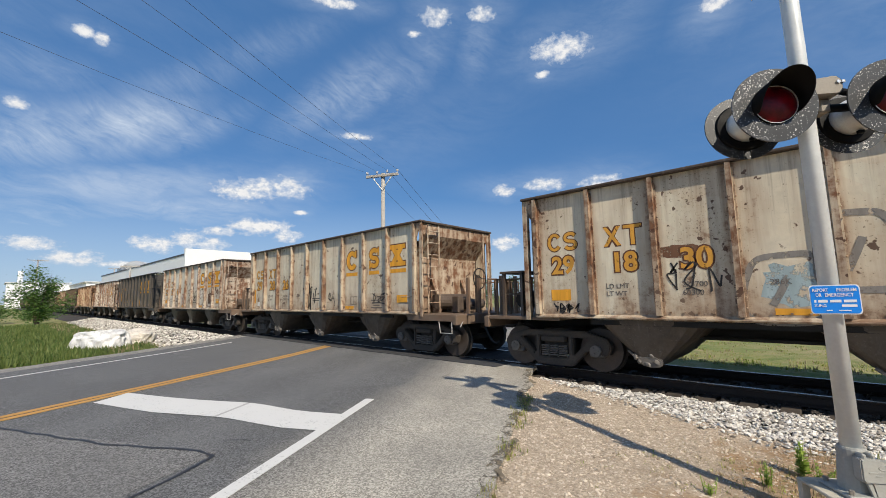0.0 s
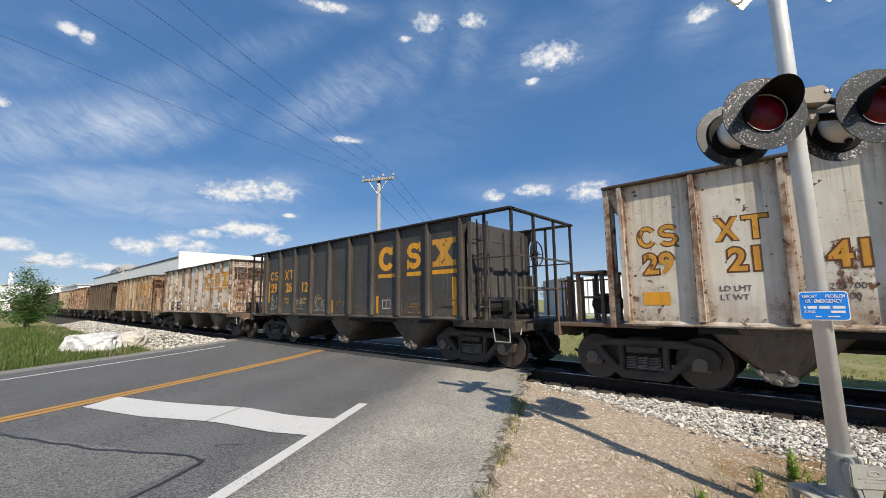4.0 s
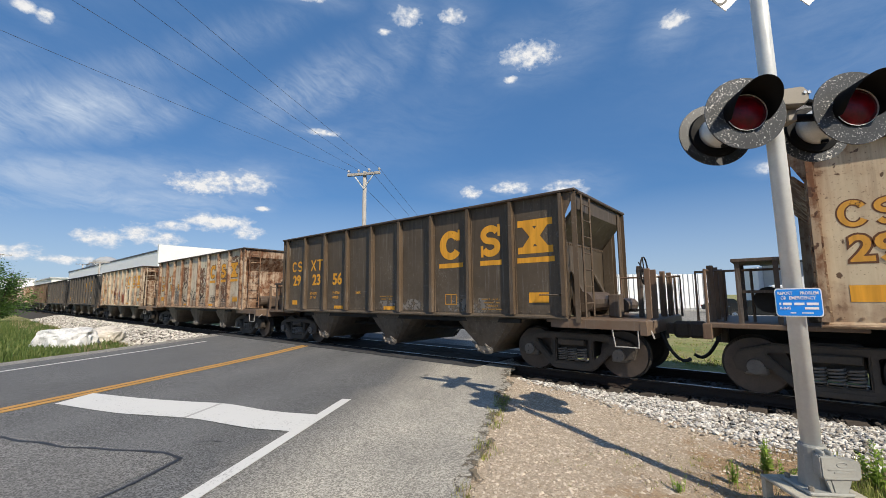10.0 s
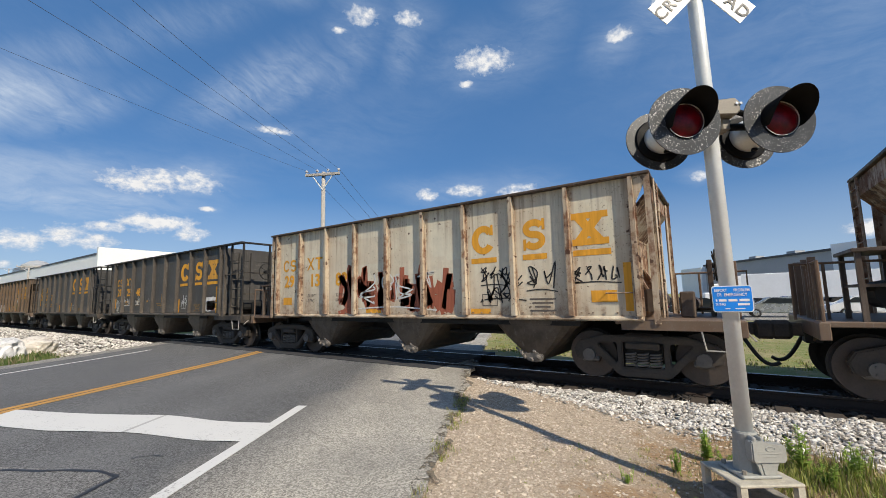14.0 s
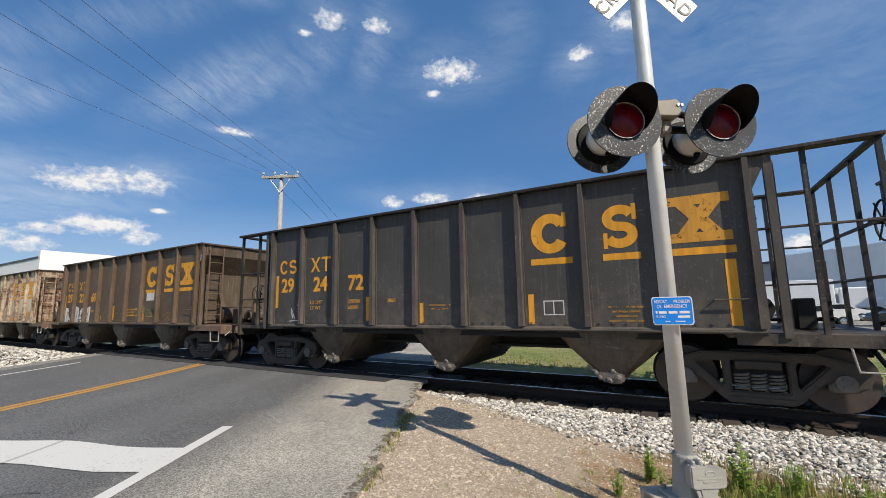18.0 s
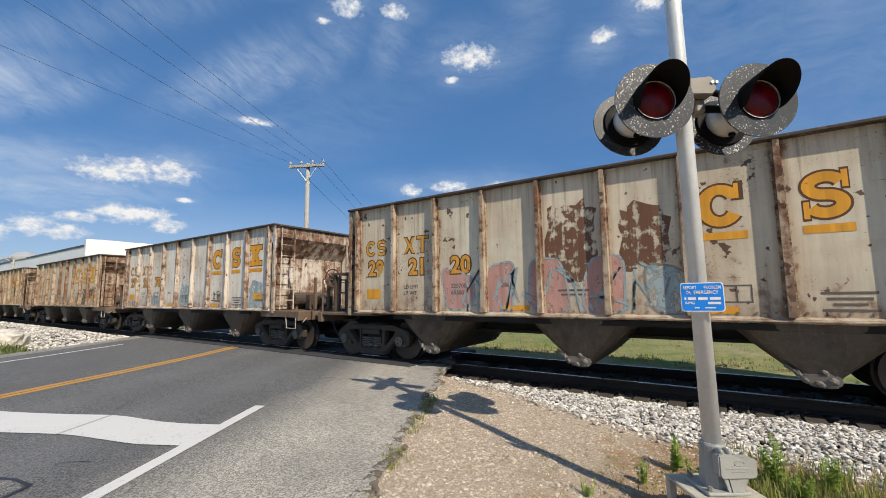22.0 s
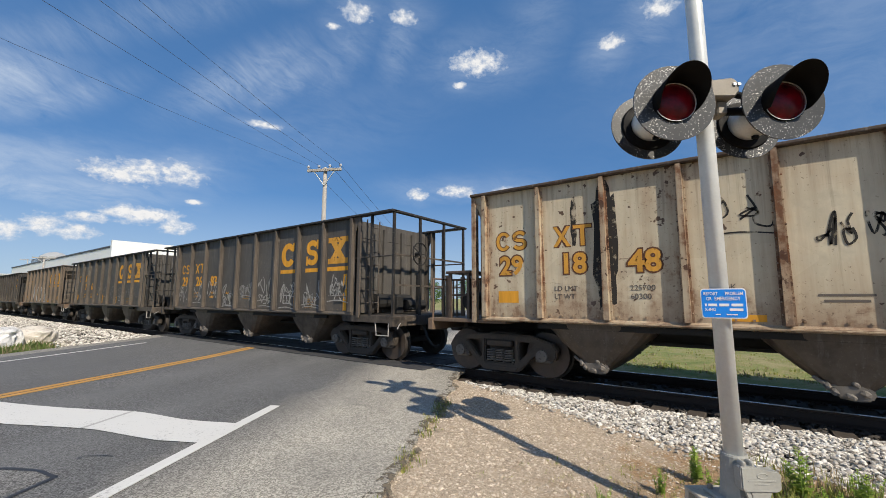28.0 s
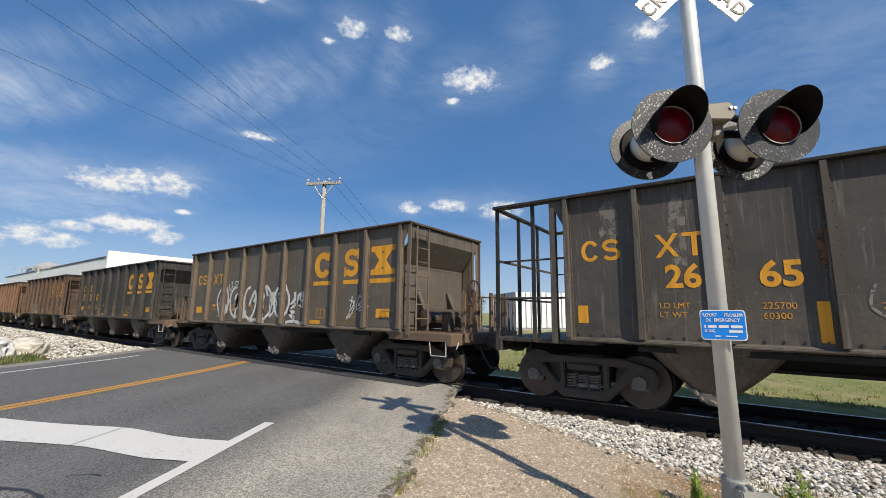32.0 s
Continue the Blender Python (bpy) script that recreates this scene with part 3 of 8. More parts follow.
def tube(bm, pts, r, seg=6):
    """One bent round bar along points."""
    pts = [Vector(q) for q in pts]
    rings = []
    side = None
    for i, q in enumerate(pts):
        d = (pts[min(i + 1, len(pts) - 1)] - pts[max(i - 1, 0)]).normalized()
        if side is None:
            side = d.orthogonal().normalized()
        side = (side - d * side.dot(d)).normalized()
        up = d.cross(side)
        rings.append([bm.verts.new(q + (side * math.cos(2 * math.pi * k / seg) + up * math.sin(2 * math.pi * k / seg)) * r) for k in range(seg)])
    for p, q in zip(rings, rings[1:]):
        for k in range(seg):
            bm.faces.new((p[k], p[(k + 1) % seg], q[(k + 1) % seg], q[k]))
    bm.faces.new(list(reversed(rings[0])))
    bm.faces.new(rings[-1])


def lathe(bm, prof, seg=24, axis="y"):
    """A turned body: profile of (radius, along) round the y or z axis."""
    rings = []
    for r, h in prof:
        ring = []
        for i in range(seg):
            a = 2 * math.pi * i / seg
            c, s = r * math.cos(a), r * math.sin(a)
            ring.append(bm.verts.new((c, h, s) if axis == "y" else (c, s, h)))
        rings.append(ring)
    for p, q in zip(rings, rings[1:]):
        for i in range(seg):
            j = (i + 1) % seg
            bm.faces.new((p[i], p[j], q[j], q[i]))
    bm.faces.new(rings[0])
    bm.faces.new(list(reversed(rings[-1])))


GLYPHS = {}


def letters(text, height, bold=0.0, spread=1.0):
    """Text as a thin mesh that stands upright in the x-z plane and faces -y; its left end at x = 0."""
    key = (text, height, bold, spread)
    if key not in GLYPHS:
        cu = bpy.data.curves.new("letters", "FONT")
        cu.body, cu.size, cu.extrude, cu.offset, cu.space_character = text, height * 1.38, 0.0015, bold, spread
        cu.resolution_u = 3
        ob = bpy.data.objects.new("letters", cu)
        me = bpy.data.meshes.new_from_object(ob)
        me.transform(Matrix.Rotation(radians(90), 4, "X"))
        bpy.data.objects.remove(ob)
        me.materials.clear()
        me.materials.append(None)
        GLYPHS[key] = me
    return GLYPHS[key]


MESH = {}


def once(name, make, smooth=False):
    """The mesh that make() draws, drawn once and shared."""
    if name not in MESH:
        bm = bmesh.new()
        make(bm)
        MESH[name] = mesh_of(bm, name, smooth)
        MESH[name].materials.append(None)
    return MESH[name]


# ---------------------------------------------------------------- hopper cars
HALF, TOP, SILL, WIDE = 4.89, 3.47, 1.09, 1.43
BAY = 2 * HALF / 9
TRUCK, AXLE, BASE = 4.82, 0.419, 0.864


def m_sheet(bm):
    box(bm, -HALF, HALF, -WIDE - 0.012, -WIDE + 0.012, SILL, TOP - 0.05)


def m_post(bm):
    prism(bm, [(-0.075, SILL + 0.03), (0.075, SILL + 0.03), (0.055, TOP - 0.12), (-0.055, TOP - 0.12)], -WIDE - 0.03, -WIDE - 0.012)
    prism(bm, [(-0.042, SILL + 0.03), (0.042, SILL + 0.03), (0.034, TOP - 0.06), (-0.034, TOP - 0.06)], -WIDE - 0.122, -WIDE - 0.03)


def m_rivets(bm):
    for i in range(13):
        z = SILL + 0.16 + i * 0.165
        for x in (-0.06, 0.06):
            bmesh.ops.create_cone(bm, cap_ends=True, segments=5, radius1=0.013, radius2=0.008, depth=0.012,
                                  matrix=Matrix.Translation((x, -WIDE - 0.034, z)) @ Matrix.Rotation(radians(90), 4, "X"))


def m_chord(bm):
    box(bm, -HALF - 0.3, HALF + 0.3, -WIDE - 0.13, -WIDE + 0.07, TOP - 0.05, TOP, 0.012)


def m_chord_long(bm):
    box(bm, -HALF - 1.38, HALF + 1.38, -WIDE - 0.13, -WIDE + 0.05, TOP - 0.055, TOP, 0.012)


def m_sill(bm):
    prism(bm, [(-WIDE - 0.06, SILL - 0.05), (-WIDE + 0.05, SILL - 0.05), (-WIDE + 0.05, SILL + 0.03), (-WIDE - 0.02, SILL + 0.03), (-WIDE - 0.06, SILL)], -HALF - 0.05, HALF + 0.05, "x")
    prism(bm, [(-WIDE - 0.115, SILL - 0.012), (-WIDE - 0.061, SILL - 0.008), (-WIDE - 0.061, SILL - 0.024), (-WIDE - 0.115, SILL - 0.026)], -HALF - 0.05, HALF + 0.05, "x")


def m_sillbolts(bm):
    for i in range(9):
        for k in range(5):
            x = -HALF + BAY * (i + 0.14 + 0.18 * k)
            box(bm, x - 0.014, x + 0.014, -WIDE - 0.028, -WIDE - 0.012, SILL + 0.07, SILL + 0.095)


def m_inside(bm):
    """Inner slope sheet at one end, seen over the open top."""
    prism(bm, [(HALF - 0.03, TOP - 0.50), (HALF - 0.5, TOP - 0.98), (3.3, 1.2), (HALF - 0.55, 1.2), (HALF - 0.55, TOP - 0.99)], -WIDE + 0.02, WIDE - 0.02)


def m_floor(bm):
    box(bm, -3.95, 3.95, -WIDE + 0.02, WIDE - 0.02, 1.08, 1.14)


def m_corner(bm):
    """Corner plate at the end of a side."""
    box(bm, HALF - 0.03, HALF + 0.03, -WIDE - 0.075, -WIDE - 0.02, SILL - 0.02, TOP - 0.055, 0.008)
    box(bm, HALF + 0.20, HALF + 0.29, -WIDE - 0.075, -WIDE - 0.055, 1.0, TOP - 0.055)
    box(bm, HALF + 0.20, HALF + 0.22, -WIDE - 0.055, -WIDE + 0.04, 1.0, TOP - 0.055)
    prism(bm, [(HALF + 0.03, TOP - 0.055), (HALF + 0.20, TOP - 0.055), (HALF + 0.20, TOP - 0.2), (HALF + 0.03, TOP - 0.55)], -WIDE - 0.06, -WIDE - 0.045)


def m_end_band(bm):
    """Upright band along the top of a closed end."""
    box(bm, HALF + 0.18, HALF + 0.22, -WIDE + 0.05, WIDE - 0.05, TOP - 0.36, TOP - 0.03)


def m_end_hood(bm):
    """Sheet that slopes back under the top band."""
    prism(bm, [(HALF + 0.22, TOP - 0.361), (HALF + 0.16, TOP - 0.361), (HALF - 0.25, TOP - 0.86), (HALF - 0.20, TOP - 0.88)], -WIDE + 0.05, WIDE - 0.05)


def m_end_a(bm):
    """Bulkhead of a closed end."""
    box(bm, HALF - 0.26, HALF - 0.21, -WIDE + 0.03, WIDE - 0.03, SILL, TOP - 0.87)


def m_end_rivets(bm):
    for i in range(26):
        y = -WIDE + 0.2 + i * 0.1
        box(bm, HALF - 0.21, HALF - 0.185, y, y + 0.03, TOP - 0.95, TOP - 0.92)


def m_end_b(bm):
    """End of the open kind: upright bulkhead with stiffeners."""
    box(bm, HALF - 0.08, HALF - 0.04, -WIDE + 0.02, WIDE - 0.02, SILL, TOP - 0.08)


def m_stiff(bm):
    prism(bm, [(-0.06, SILL), (0.06, SILL), (0.06, TOP - 0.2), (-0.06, TOP - 0.2)], 0, 0.07, "x")


def m_end_chord(bm):
    box(bm, -0.05, 0.05, -WIDE - 0.05, WIDE + 0.05, TOP - 0.06, TOP, 0.012)


def m_cage_post(bm):
    box(bm, -0.028, 0.028, -0.028, 0.028, 1.0, TOP - 0.05)


def m_cage_rail(bm):
    box(bm, -0.02, 0.02, -WIDE, WIDE, -0.02, 0.02)


def m_side_rail(bm):
    rod(bm, (0, 0, 0), (1.33, 0, 0), 0.018, 6)


def m_deck(bm):
    box(bm, HALF - 0.4, HALF + 1.35, -WIDE - 0.02, WIDE + 0.02, 0.99, 1.06, 0.01)
    box(bm, HALF - 0.3, HALF + 1.3, -WIDE - 0.045, -WIDE - 0.021, 0.9, 1.05)
    box(bm, HALF + 1.25, HALF + 1.37, -WIDE - 0.05, WIDE + 0.05, 0.82, 1.05, 0.01)


def m_center_sill(bm):
    box(bm, -6.25, 6.25, -0.17, 0.17, 0.66, 1.0, 0.01)


def m_gusset(bm):
    prism(bm, [(HALF - 0.2, 1.95), (HALF - 0.2, 1.06), (HALF + 0.14, 1.06), (HALF + 0.10, 1.35)], -0.012, 0.012)
    prism(bm, [(HALF - 0.2, 1.97), (HALF - 0.17, 1.98), (HALF + 0.13, 1.36), (HALF + 0.10, 1.35)], -0.06, 0.06)


def m_ladder(bm):
    for i in range(7):
        z = SILL + 0.25 + i * 0.31
        rod(bm, (0, 0, z), (0, 0.42, z), 0.014, 6)
    rod(bm, (0, 0, SILL), (0, 0, TOP - 0.1), 0.02, 6)
    rod(bm, (0, 0.42, SILL), (0, 0.42, TOP - 0.1), 0.02, 6)


def m_handrail(bm):
    """Rail round the end platform: top bar and uprights."""
    tube(bm, [(0, 0, 1.05), (0, 0, 1.86), (0.0, 1.15, 1.86), (0, 1.15, 1.05)], 0.022, 6)
    rod(bm, (0, 0.4, 1.05), (0, 0.4, 1.86), 0.02, 6)
    rod(bm, (0, 0.78, 1.05), (0, 0.78, 1.86), 0.02, 6)


def m_platpost(bm):
    box(bm, -0.045, 0.045, -0.03, 0.03, 1.0, 1.95, 0.006)


def m_stirrup(bm):
    tube(bm, [(0, 0, 0.95), (0.05, 0, 0.62), (0.42, 0, 0.62), (0.42, 0, 0.95)], 0.014, 6)


def m_gear_frame(bm):
    """Open frame of angles on the end platform."""
    for x in (HALF + 0.42, HALF + 0.86):
        for y in (1.33, 0.45):
            box(bm, x, x + 0.06, y, y + 0.06, 1.05, 1.95)
    box(bm, HALF + 0.38, HALF + 0.96, 0.4, 1.43, 1.95, 2.0, 0.008)
    box(bm, HALF + 0.44, HALF + 0.9, 0.49, 1.3, 1.5, 1.54)


def m_brakewheel(bm):
    tube(bm, [(0, 0.27 * math.cos(k * 0.3142), 0.27 * math.sin(k * 0.3142)) for k in range(21)], 0.016, 5)
    for i in range(5):
        a = 2 * math.pi * i / 5
        rod(bm, (0, 0, 0), (-0.04, 0.27 * math.cos(a), 0.27 * math.sin(a)), 0.012, 5)
    rod(bm, (-0.14, 0, 0), (0.02, 0, 0), 0.05, 8)


def m_brakegear(bm):
    """Air reservoir, cylinder, chain post and levers on the platform."""
    rod(bm, (HALF + 0.05, -0.75, 1.36), (HALF + 0.05, 0.55, 1.36), 0.2, 14)
    rod(bm, (HALF + 0.62, -0.2, 1.28), (HALF + 0.62, 0.5, 1.28), 0.14, 12)
    box(bm, HALF + 0.5, HALF + 0.72, -0.62, -0.38, 1.06, 1.5, 0.02)
    box(bm, HALF + 0.92, HALF + 1.0, -0.16, -0.04, 1.06, 2.05, 0.01)
    rod(bm, (HALF + 0.96, -0.4, 1.2), (HALF + 0.4, 0.7, 1.15), 0.03, 6)


def m_hopper(bm):
    """One discharge bay: a rounded funnel that narrows in a curve."""
    rings = []
    n = 20
    for hx, hy, z in ((0.93, 1.41, 1.04), (0.90, 1.41, 0.97), (0.68, 1.37, 0.74), (0.44, 1.31, 0.53), (0.24, 1.26, 0.37), (0.17, 1.23, 0.28)):
        ring = []
        for k in range(n):
            a = 2 * math.pi * (k + 0.5) / n
            c, s = math.cos(a), math.sin(a)
            ring.append(bm.verts.new((hx * math.copysign(abs(c) ** 0.45, c), hy * math.copysign(abs(s) ** 0.3, s), z)))
        rings.append(ring)
    for p, q in zip(rings, rings[1:]):
        for k in range(n):
            bm.faces.new((p[k], p[(k + 1) % n], q[(k + 1) % n], q[k]))
    bm.faces.new(rings[0])
    bm.faces.new(list(reversed(rings[-1])))


def m_chute(bm):
    """Hinged gate with its lugs and lumpy worn lips under a funnel."""
    prism(bm, [(-0.22, 0.42), (-0.15, 0.27), (0.02, 0.24), (0.15, 0.26), (0.20, 0.36), (0.08, 0.45)], -1.285, -1.21)
    bmesh.ops.bevel(bm, geom=bm.edges[:], offset=0.022, segments=2, affect="EDGES")
    for x, y, z, r in ((-0.24, -1.27, 0.41, 0.06), (-0.18, -1.29, 0.34, 0.055), (0.10, -1.28, 0.34, 0.06), (-0.04, -1.30, 0.30, 0.05), (0.02, -1.285, 0.44, 0.04)):
        bmesh.ops.create_icosphere(bm, subdivisions=1, radius=r, matrix=pose(x, y, z, 20 * x, 90 * z, 300 * x) @ Matrix.Diagonal((1.3, 0.6, 0.8, 1)))
    rod(bm, (-0.36, -1.25, 0.50), (-0.20, -1.28, 0.38), 0.022, 6)


def m_pipe(bm):
    rod(bm, (-3.6, -0.6, 0.72), (3.6, -0.6, 0.72), 0.035, 6)
    rod(bm, (-3.9, 0.75, 0.82), (3.9, 0.75, 0.82), 0.025, 6)
    box(bm, -3.9, 3.9, -1.40, -1.34, 0.94, 1.02)


def m_sideframe(bm):
    """Cast side frame of a truck: one casting with two triangular windows and a spring window."""
    half = [(1.10, 0.40), (1.14, 0.56), (1.06, 0.69), (0.64, 0.81)]
    low = [(0.97, 0.36), (0.78, 0.45), (0.68, 0.43), (0.42, 0.165), (0.35, 0.125)]
    outer = [(-x, z) for x, z in half] + [(x, z) for x, z in reversed(half)] + low + [(-x, z) for x, z in reversed(low)]
    tri = [(0.72, 0.645), (0.70, 0.67), (0.43, 0.685), (0.405, 0.66), (0.405, 0.37), (0.43, 0.35)]
    holes = [tri, [(-x, z) for x, z in reversed(tri)], [(-0.31, 0.69), (0.31, 0.69), (0.31, 0.285), (-0.31, 0.285)]]
    edges = []
    for loop in [outer] + holes:
        vs = [bm.verts.new((x, -0.08, z)) for x, z in loop]
        edges += [bm.edges.new((vs[k], vs[(k + 1) % len(vs)])) for k in range(len(vs))]
    bmesh.ops.triangle_fill(bm, use_beauty=True, use_dissolve=True, edges=edges)
    g = bmesh.ops.extrude_face_region(bm, geom=bm.faces[:])
    bmesh.ops.translate(bm, vec=(0, 0.15, 0), verts=[e for e in g["geom"] if isinstance(e, bmesh.types.BMVert)])
    bmesh.ops.recalc_face_normals(bm, faces=bm.faces[:])
    sharp = [e for e in bm.edges if len(e.link_faces) == 2 and e.calc_face_angle(0) > 1.2 and all(abs(v.co.y + 0.08) < 0.01 for v in e.verts)]
    bmesh.ops.bevel(bm, geom=sharp, offset=0.022, segments=2, affect="EDGES")
    prism(bm, [(-0.38, 0.21), (-0.34, 0.145), (0.34, 0.145), (0.38, 0.21)], -0.094, -0.075)


def m_bearing(bm):
    box(bm, -0.15, 0.15, -0.06, 0.1, -0.13, 0.16, 0.03)
    rod(bm, (0, -0.02, 0), (0, -0.14, 0), 0.105, 12)
    for i in range(3):
        a = 2 * math.pi * i / 3
        rod(bm, (0.055 * math.cos(a), -0.13, 0.055 * math.sin(a)), (0.055 * math.cos(a), -0.16, 0.055 * math.sin(a)), 0.018, 6)


def m_spring(bm):
    tube(bm, [(0.082 * math.cos(k * 0.785), -0.03 + 0.06 * math.sin(k * 0.785), 0.295 + k * 0.0056) for k in range(41)], 0.015, 6)


def m_bolster(bm):
    box(bm, -0.26, 0.26, -0.12, 0.02, 0.55, 0.66, 0.015)
    box(bm, -0.3, 0.3, 0.08, 1.96, 0.3, 0.80, 0.02)


def m_axle(bm):
    rod(bm, (0, -0.97, 0), (0, 0.97, 0), 0.075, 12)


def m_wheel(bm):
    lathe(bm, [(0.085, -0.16), (0.12, -0.16), (0.15, -0.09), (0.29, -0.055), (0.345, -0.085), (0.408, -0.085), (0.415, -0.06), (0.419, 0.03), (0.446, 0.045), (0.446, 0.07), (0.36, 0.07), (0.30, 0.03), (0.13, 0.05), (0.085, 0.05)], 32)


def m_rim(bm):
    lathe(bm, [(0.352, -0.088), (0.407, -0.088), (0.407, -0.083), (0.352, -0.083)], 32)


def m_coupler(bm):
    box(bm, 6.1, 6.42, -0.09, 0.09, 0.76, 0.96, 0.02)
    box(bm, 6.38, 6.66, -0.16, 0.14, 0.70, 1.0, 0.05)
    box(bm, 6.05, 6.16, -0.28, 0.28, 0.68, 1.04, 0.02)


def m_cutlever(bm):
    tube(bm, [(6.22, 0.1, 0.98), (6.24, -1.2, 0.9), (6.34, -1.42, 0.78)], 0.014, 5)


def m_hose(bm):
    pts = []
    for i in range(9):
        u = i / 8
        pts.append((6.2 + 0.46 * u, -0.32, 0.82 - 0.5 * math.sin(math.pi * min(1, u * 0.62 + 0.02)) + 0.0 * u))
    tube(bm, pts, 0.03, 8)


MIRROR = Matrix.Rotation(radians(180), 4, "Z")


def ring_shape(w, h, t=0.29, gap=34, grow=0.0):
    """A plain open ring with upright ends; t: its thickness as a share of the width."""
    def make(bm):
        n = 26
        vo, vi = [], []
        tx, tz = w * t, w * t * 0.86
        for k in range(n + 1):
            a = radians(gap) + (2 * math.pi - radians(2 * gap)) * k / n
            vo.append(bm.verts.new(((w / 2 + grow) * math.cos(a), 0, (h / 2 + grow) * math.sin(a))))
            vi.append(bm.verts.new((max(0.01, w / 2 - tx - grow) * math.cos(a), 0, max(0.01, h / 2 - tz - grow) * math.sin(a))))
        for k in range(n):
            bm.faces.new((vo[k], vo[k + 1], vi[k + 1], vi[k]))
        if t > 0.25:
            # upright block on the upper end
            x = vo[0].co.x
            bm.faces.new([bm.verts.new(c) for c in ((x - tx * 0.55 - grow, 0.0004, h * 0.14 - grow), (x + grow, 0.0004, h * 0.14 - grow), (x + grow, 0.0004, h / 2 + grow), (x - tx * 0.3 - grow, 0.0004, h / 2 + grow))])
    return make


def bend_shape(w, h, t=0.29, grow=0.0):
    """A plain band that bends twice, upper bow one way, lower bow the other."""
    def make(bm):
        b = w * t + 2 * grow
        r = (h - w * t) / 4
        q = w / 2 - w * t / 2
        up = [(q * math.cos(radians(a)), r + r * math.sin(radians(a))) for a in range(20, 271, 25)]
        dn = [(q * math.cos(radians(a)), -r + r * math.sin(radians(a))) for a in range(65, -161, -25)]
        stroke(bm, up + dn, b)
        if t > 0.25:
            e = w * 0.13 + grow
            for sx, z0, z1 in ((1, h * 0.13 - grow, h / 2 + grow), (-1, -h / 2 - grow, -h * 0.13 + grow)):
                x = sx * w * 0.43
                bm.faces.new([bm.verts.new((x + dx, 0.0004, z)) for dx, z in ((-e / 2, z0), (e / 2, z0), (e / 2, z1), (-e / 2, z1))])
    return make


def saltire_shape(w, h, t=0.30, grow=0.0):
    """Two crossed bars; broad ones end in flat feet."""
    def make(bm):
        b = w * t / 2 + grow
        for k, sx in enumerate((-1, 1)):
            y = 0.0003 * k
            bm.faces.new([bm.verts.new((x, y, z)) for x, z in ((-sx * (w / 2 - b) - b, h / 2 + grow), (-sx * (w / 2 - b) + b, h / 2 + grow), (sx * (w / 2 - b) + b, -h / 2 - grow), (sx * (w / 2 - b) - b, -h / 2 - grow))])
        if t > 0.25:
            e = h * 0.2
            for z0, z1 in ((h / 2 - e - grow, h / 2 + grow), (-h / 2 - grow, -h / 2 + e + grow)):
                bm.faces.new([bm.verts.new((x, 0.0007, z)) for x, z in ((-w / 2 - grow, z0), (w / 2 + grow, z0), (w / 2 + grow, z1), (-w / 2 - grow, z1))])
    return make


def tee_shape(w, h, t=0.26, grow=0.0):
    def make(bm):
        e = h * t * 0.7
        for x0, x1, z0, z1 in ((-w / 2 - grow, w / 2 + grow, h / 2 - e - grow, h / 2 + grow), (-w * t / 2 - grow, w * t / 2 + grow, -h / 2 - grow, h / 2 - e - grow)):
            bm.faces.new([bm.verts.new((x, 0, z)) for x, z in ((x0, z0), (x1, z0), (x1, z1), (x0, z1))])
    return make


def bar_shape(w, h):
    def make(bm):
        bm.faces.new([bm.verts.new((x, 0, z)) for x, z in ((-w / 2, -h / 2), (w / 2, -h / 2), (w / 2, h / 2), (-w / 2, h / 2))])
    return make


def frame_shape(w, h, t=0.018):
    def make(bm):
        for x0, x1, z0, z1 in ((-w / 2, w / 2, h / 2 - t, h / 2), (-w / 2, w / 2, -h / 2, -h / 2 + t), (-w / 2, -w / 2 + t, -h / 2 + t, h / 2 - t), (w / 2 - t, w / 2, -h / 2 + t, h / 2 - t), (-t / 2, t / 2, -h / 2 + t, h / 2 - t)):
            bm.faces.new([bm.verts.new((x, 0, z)) for x, z in ((x0, z0), (x1, z0), (x1, z1), (x0, z1))])
    return make


def stroke(bm, pts, t):
    """A flat line of width t through smoothed points in x and z."""
    sm = []
    for k in range(len(pts) - 1):
        p0, p1, p2, p3 = pts[max(k - 1, 0)], pts[k], pts[k + 1], pts[min(k + 2, len(pts) - 1)]
        for j in range(5):
            u = j / 5
            sm.append(tuple(0.5 * (2 * b + (c - a) * u + (2 * a - 5 * b + 4 * c - d) * u * u + (3 * b - a - 3 * c + d) * u ** 3) for a, b, c, d in zip(p0, p1, p2, p3)))
    sm.append(pts[-1])
    prev = None
    for k, (x, z) in enumerate(sm):
        x2, z2 = sm[min(k + 1, len(sm) - 1)]
        x1, z1 = sm[max(k - 1, 0)]
        d = math.hypot(x2 - x1, z2 - z1) or 1
        nx, nz = -(z2 - z1) / d * t / 2, (x2 - x1) / d * t / 2
        cur = (bm.verts.new((x + nx, 0, z + nz)), bm.verts.new((x - nx, 0, z - nz)))
        if prev:
            bm.faces.new((prev[0], prev[1], cur[1], cur[0]))
        prev = cur


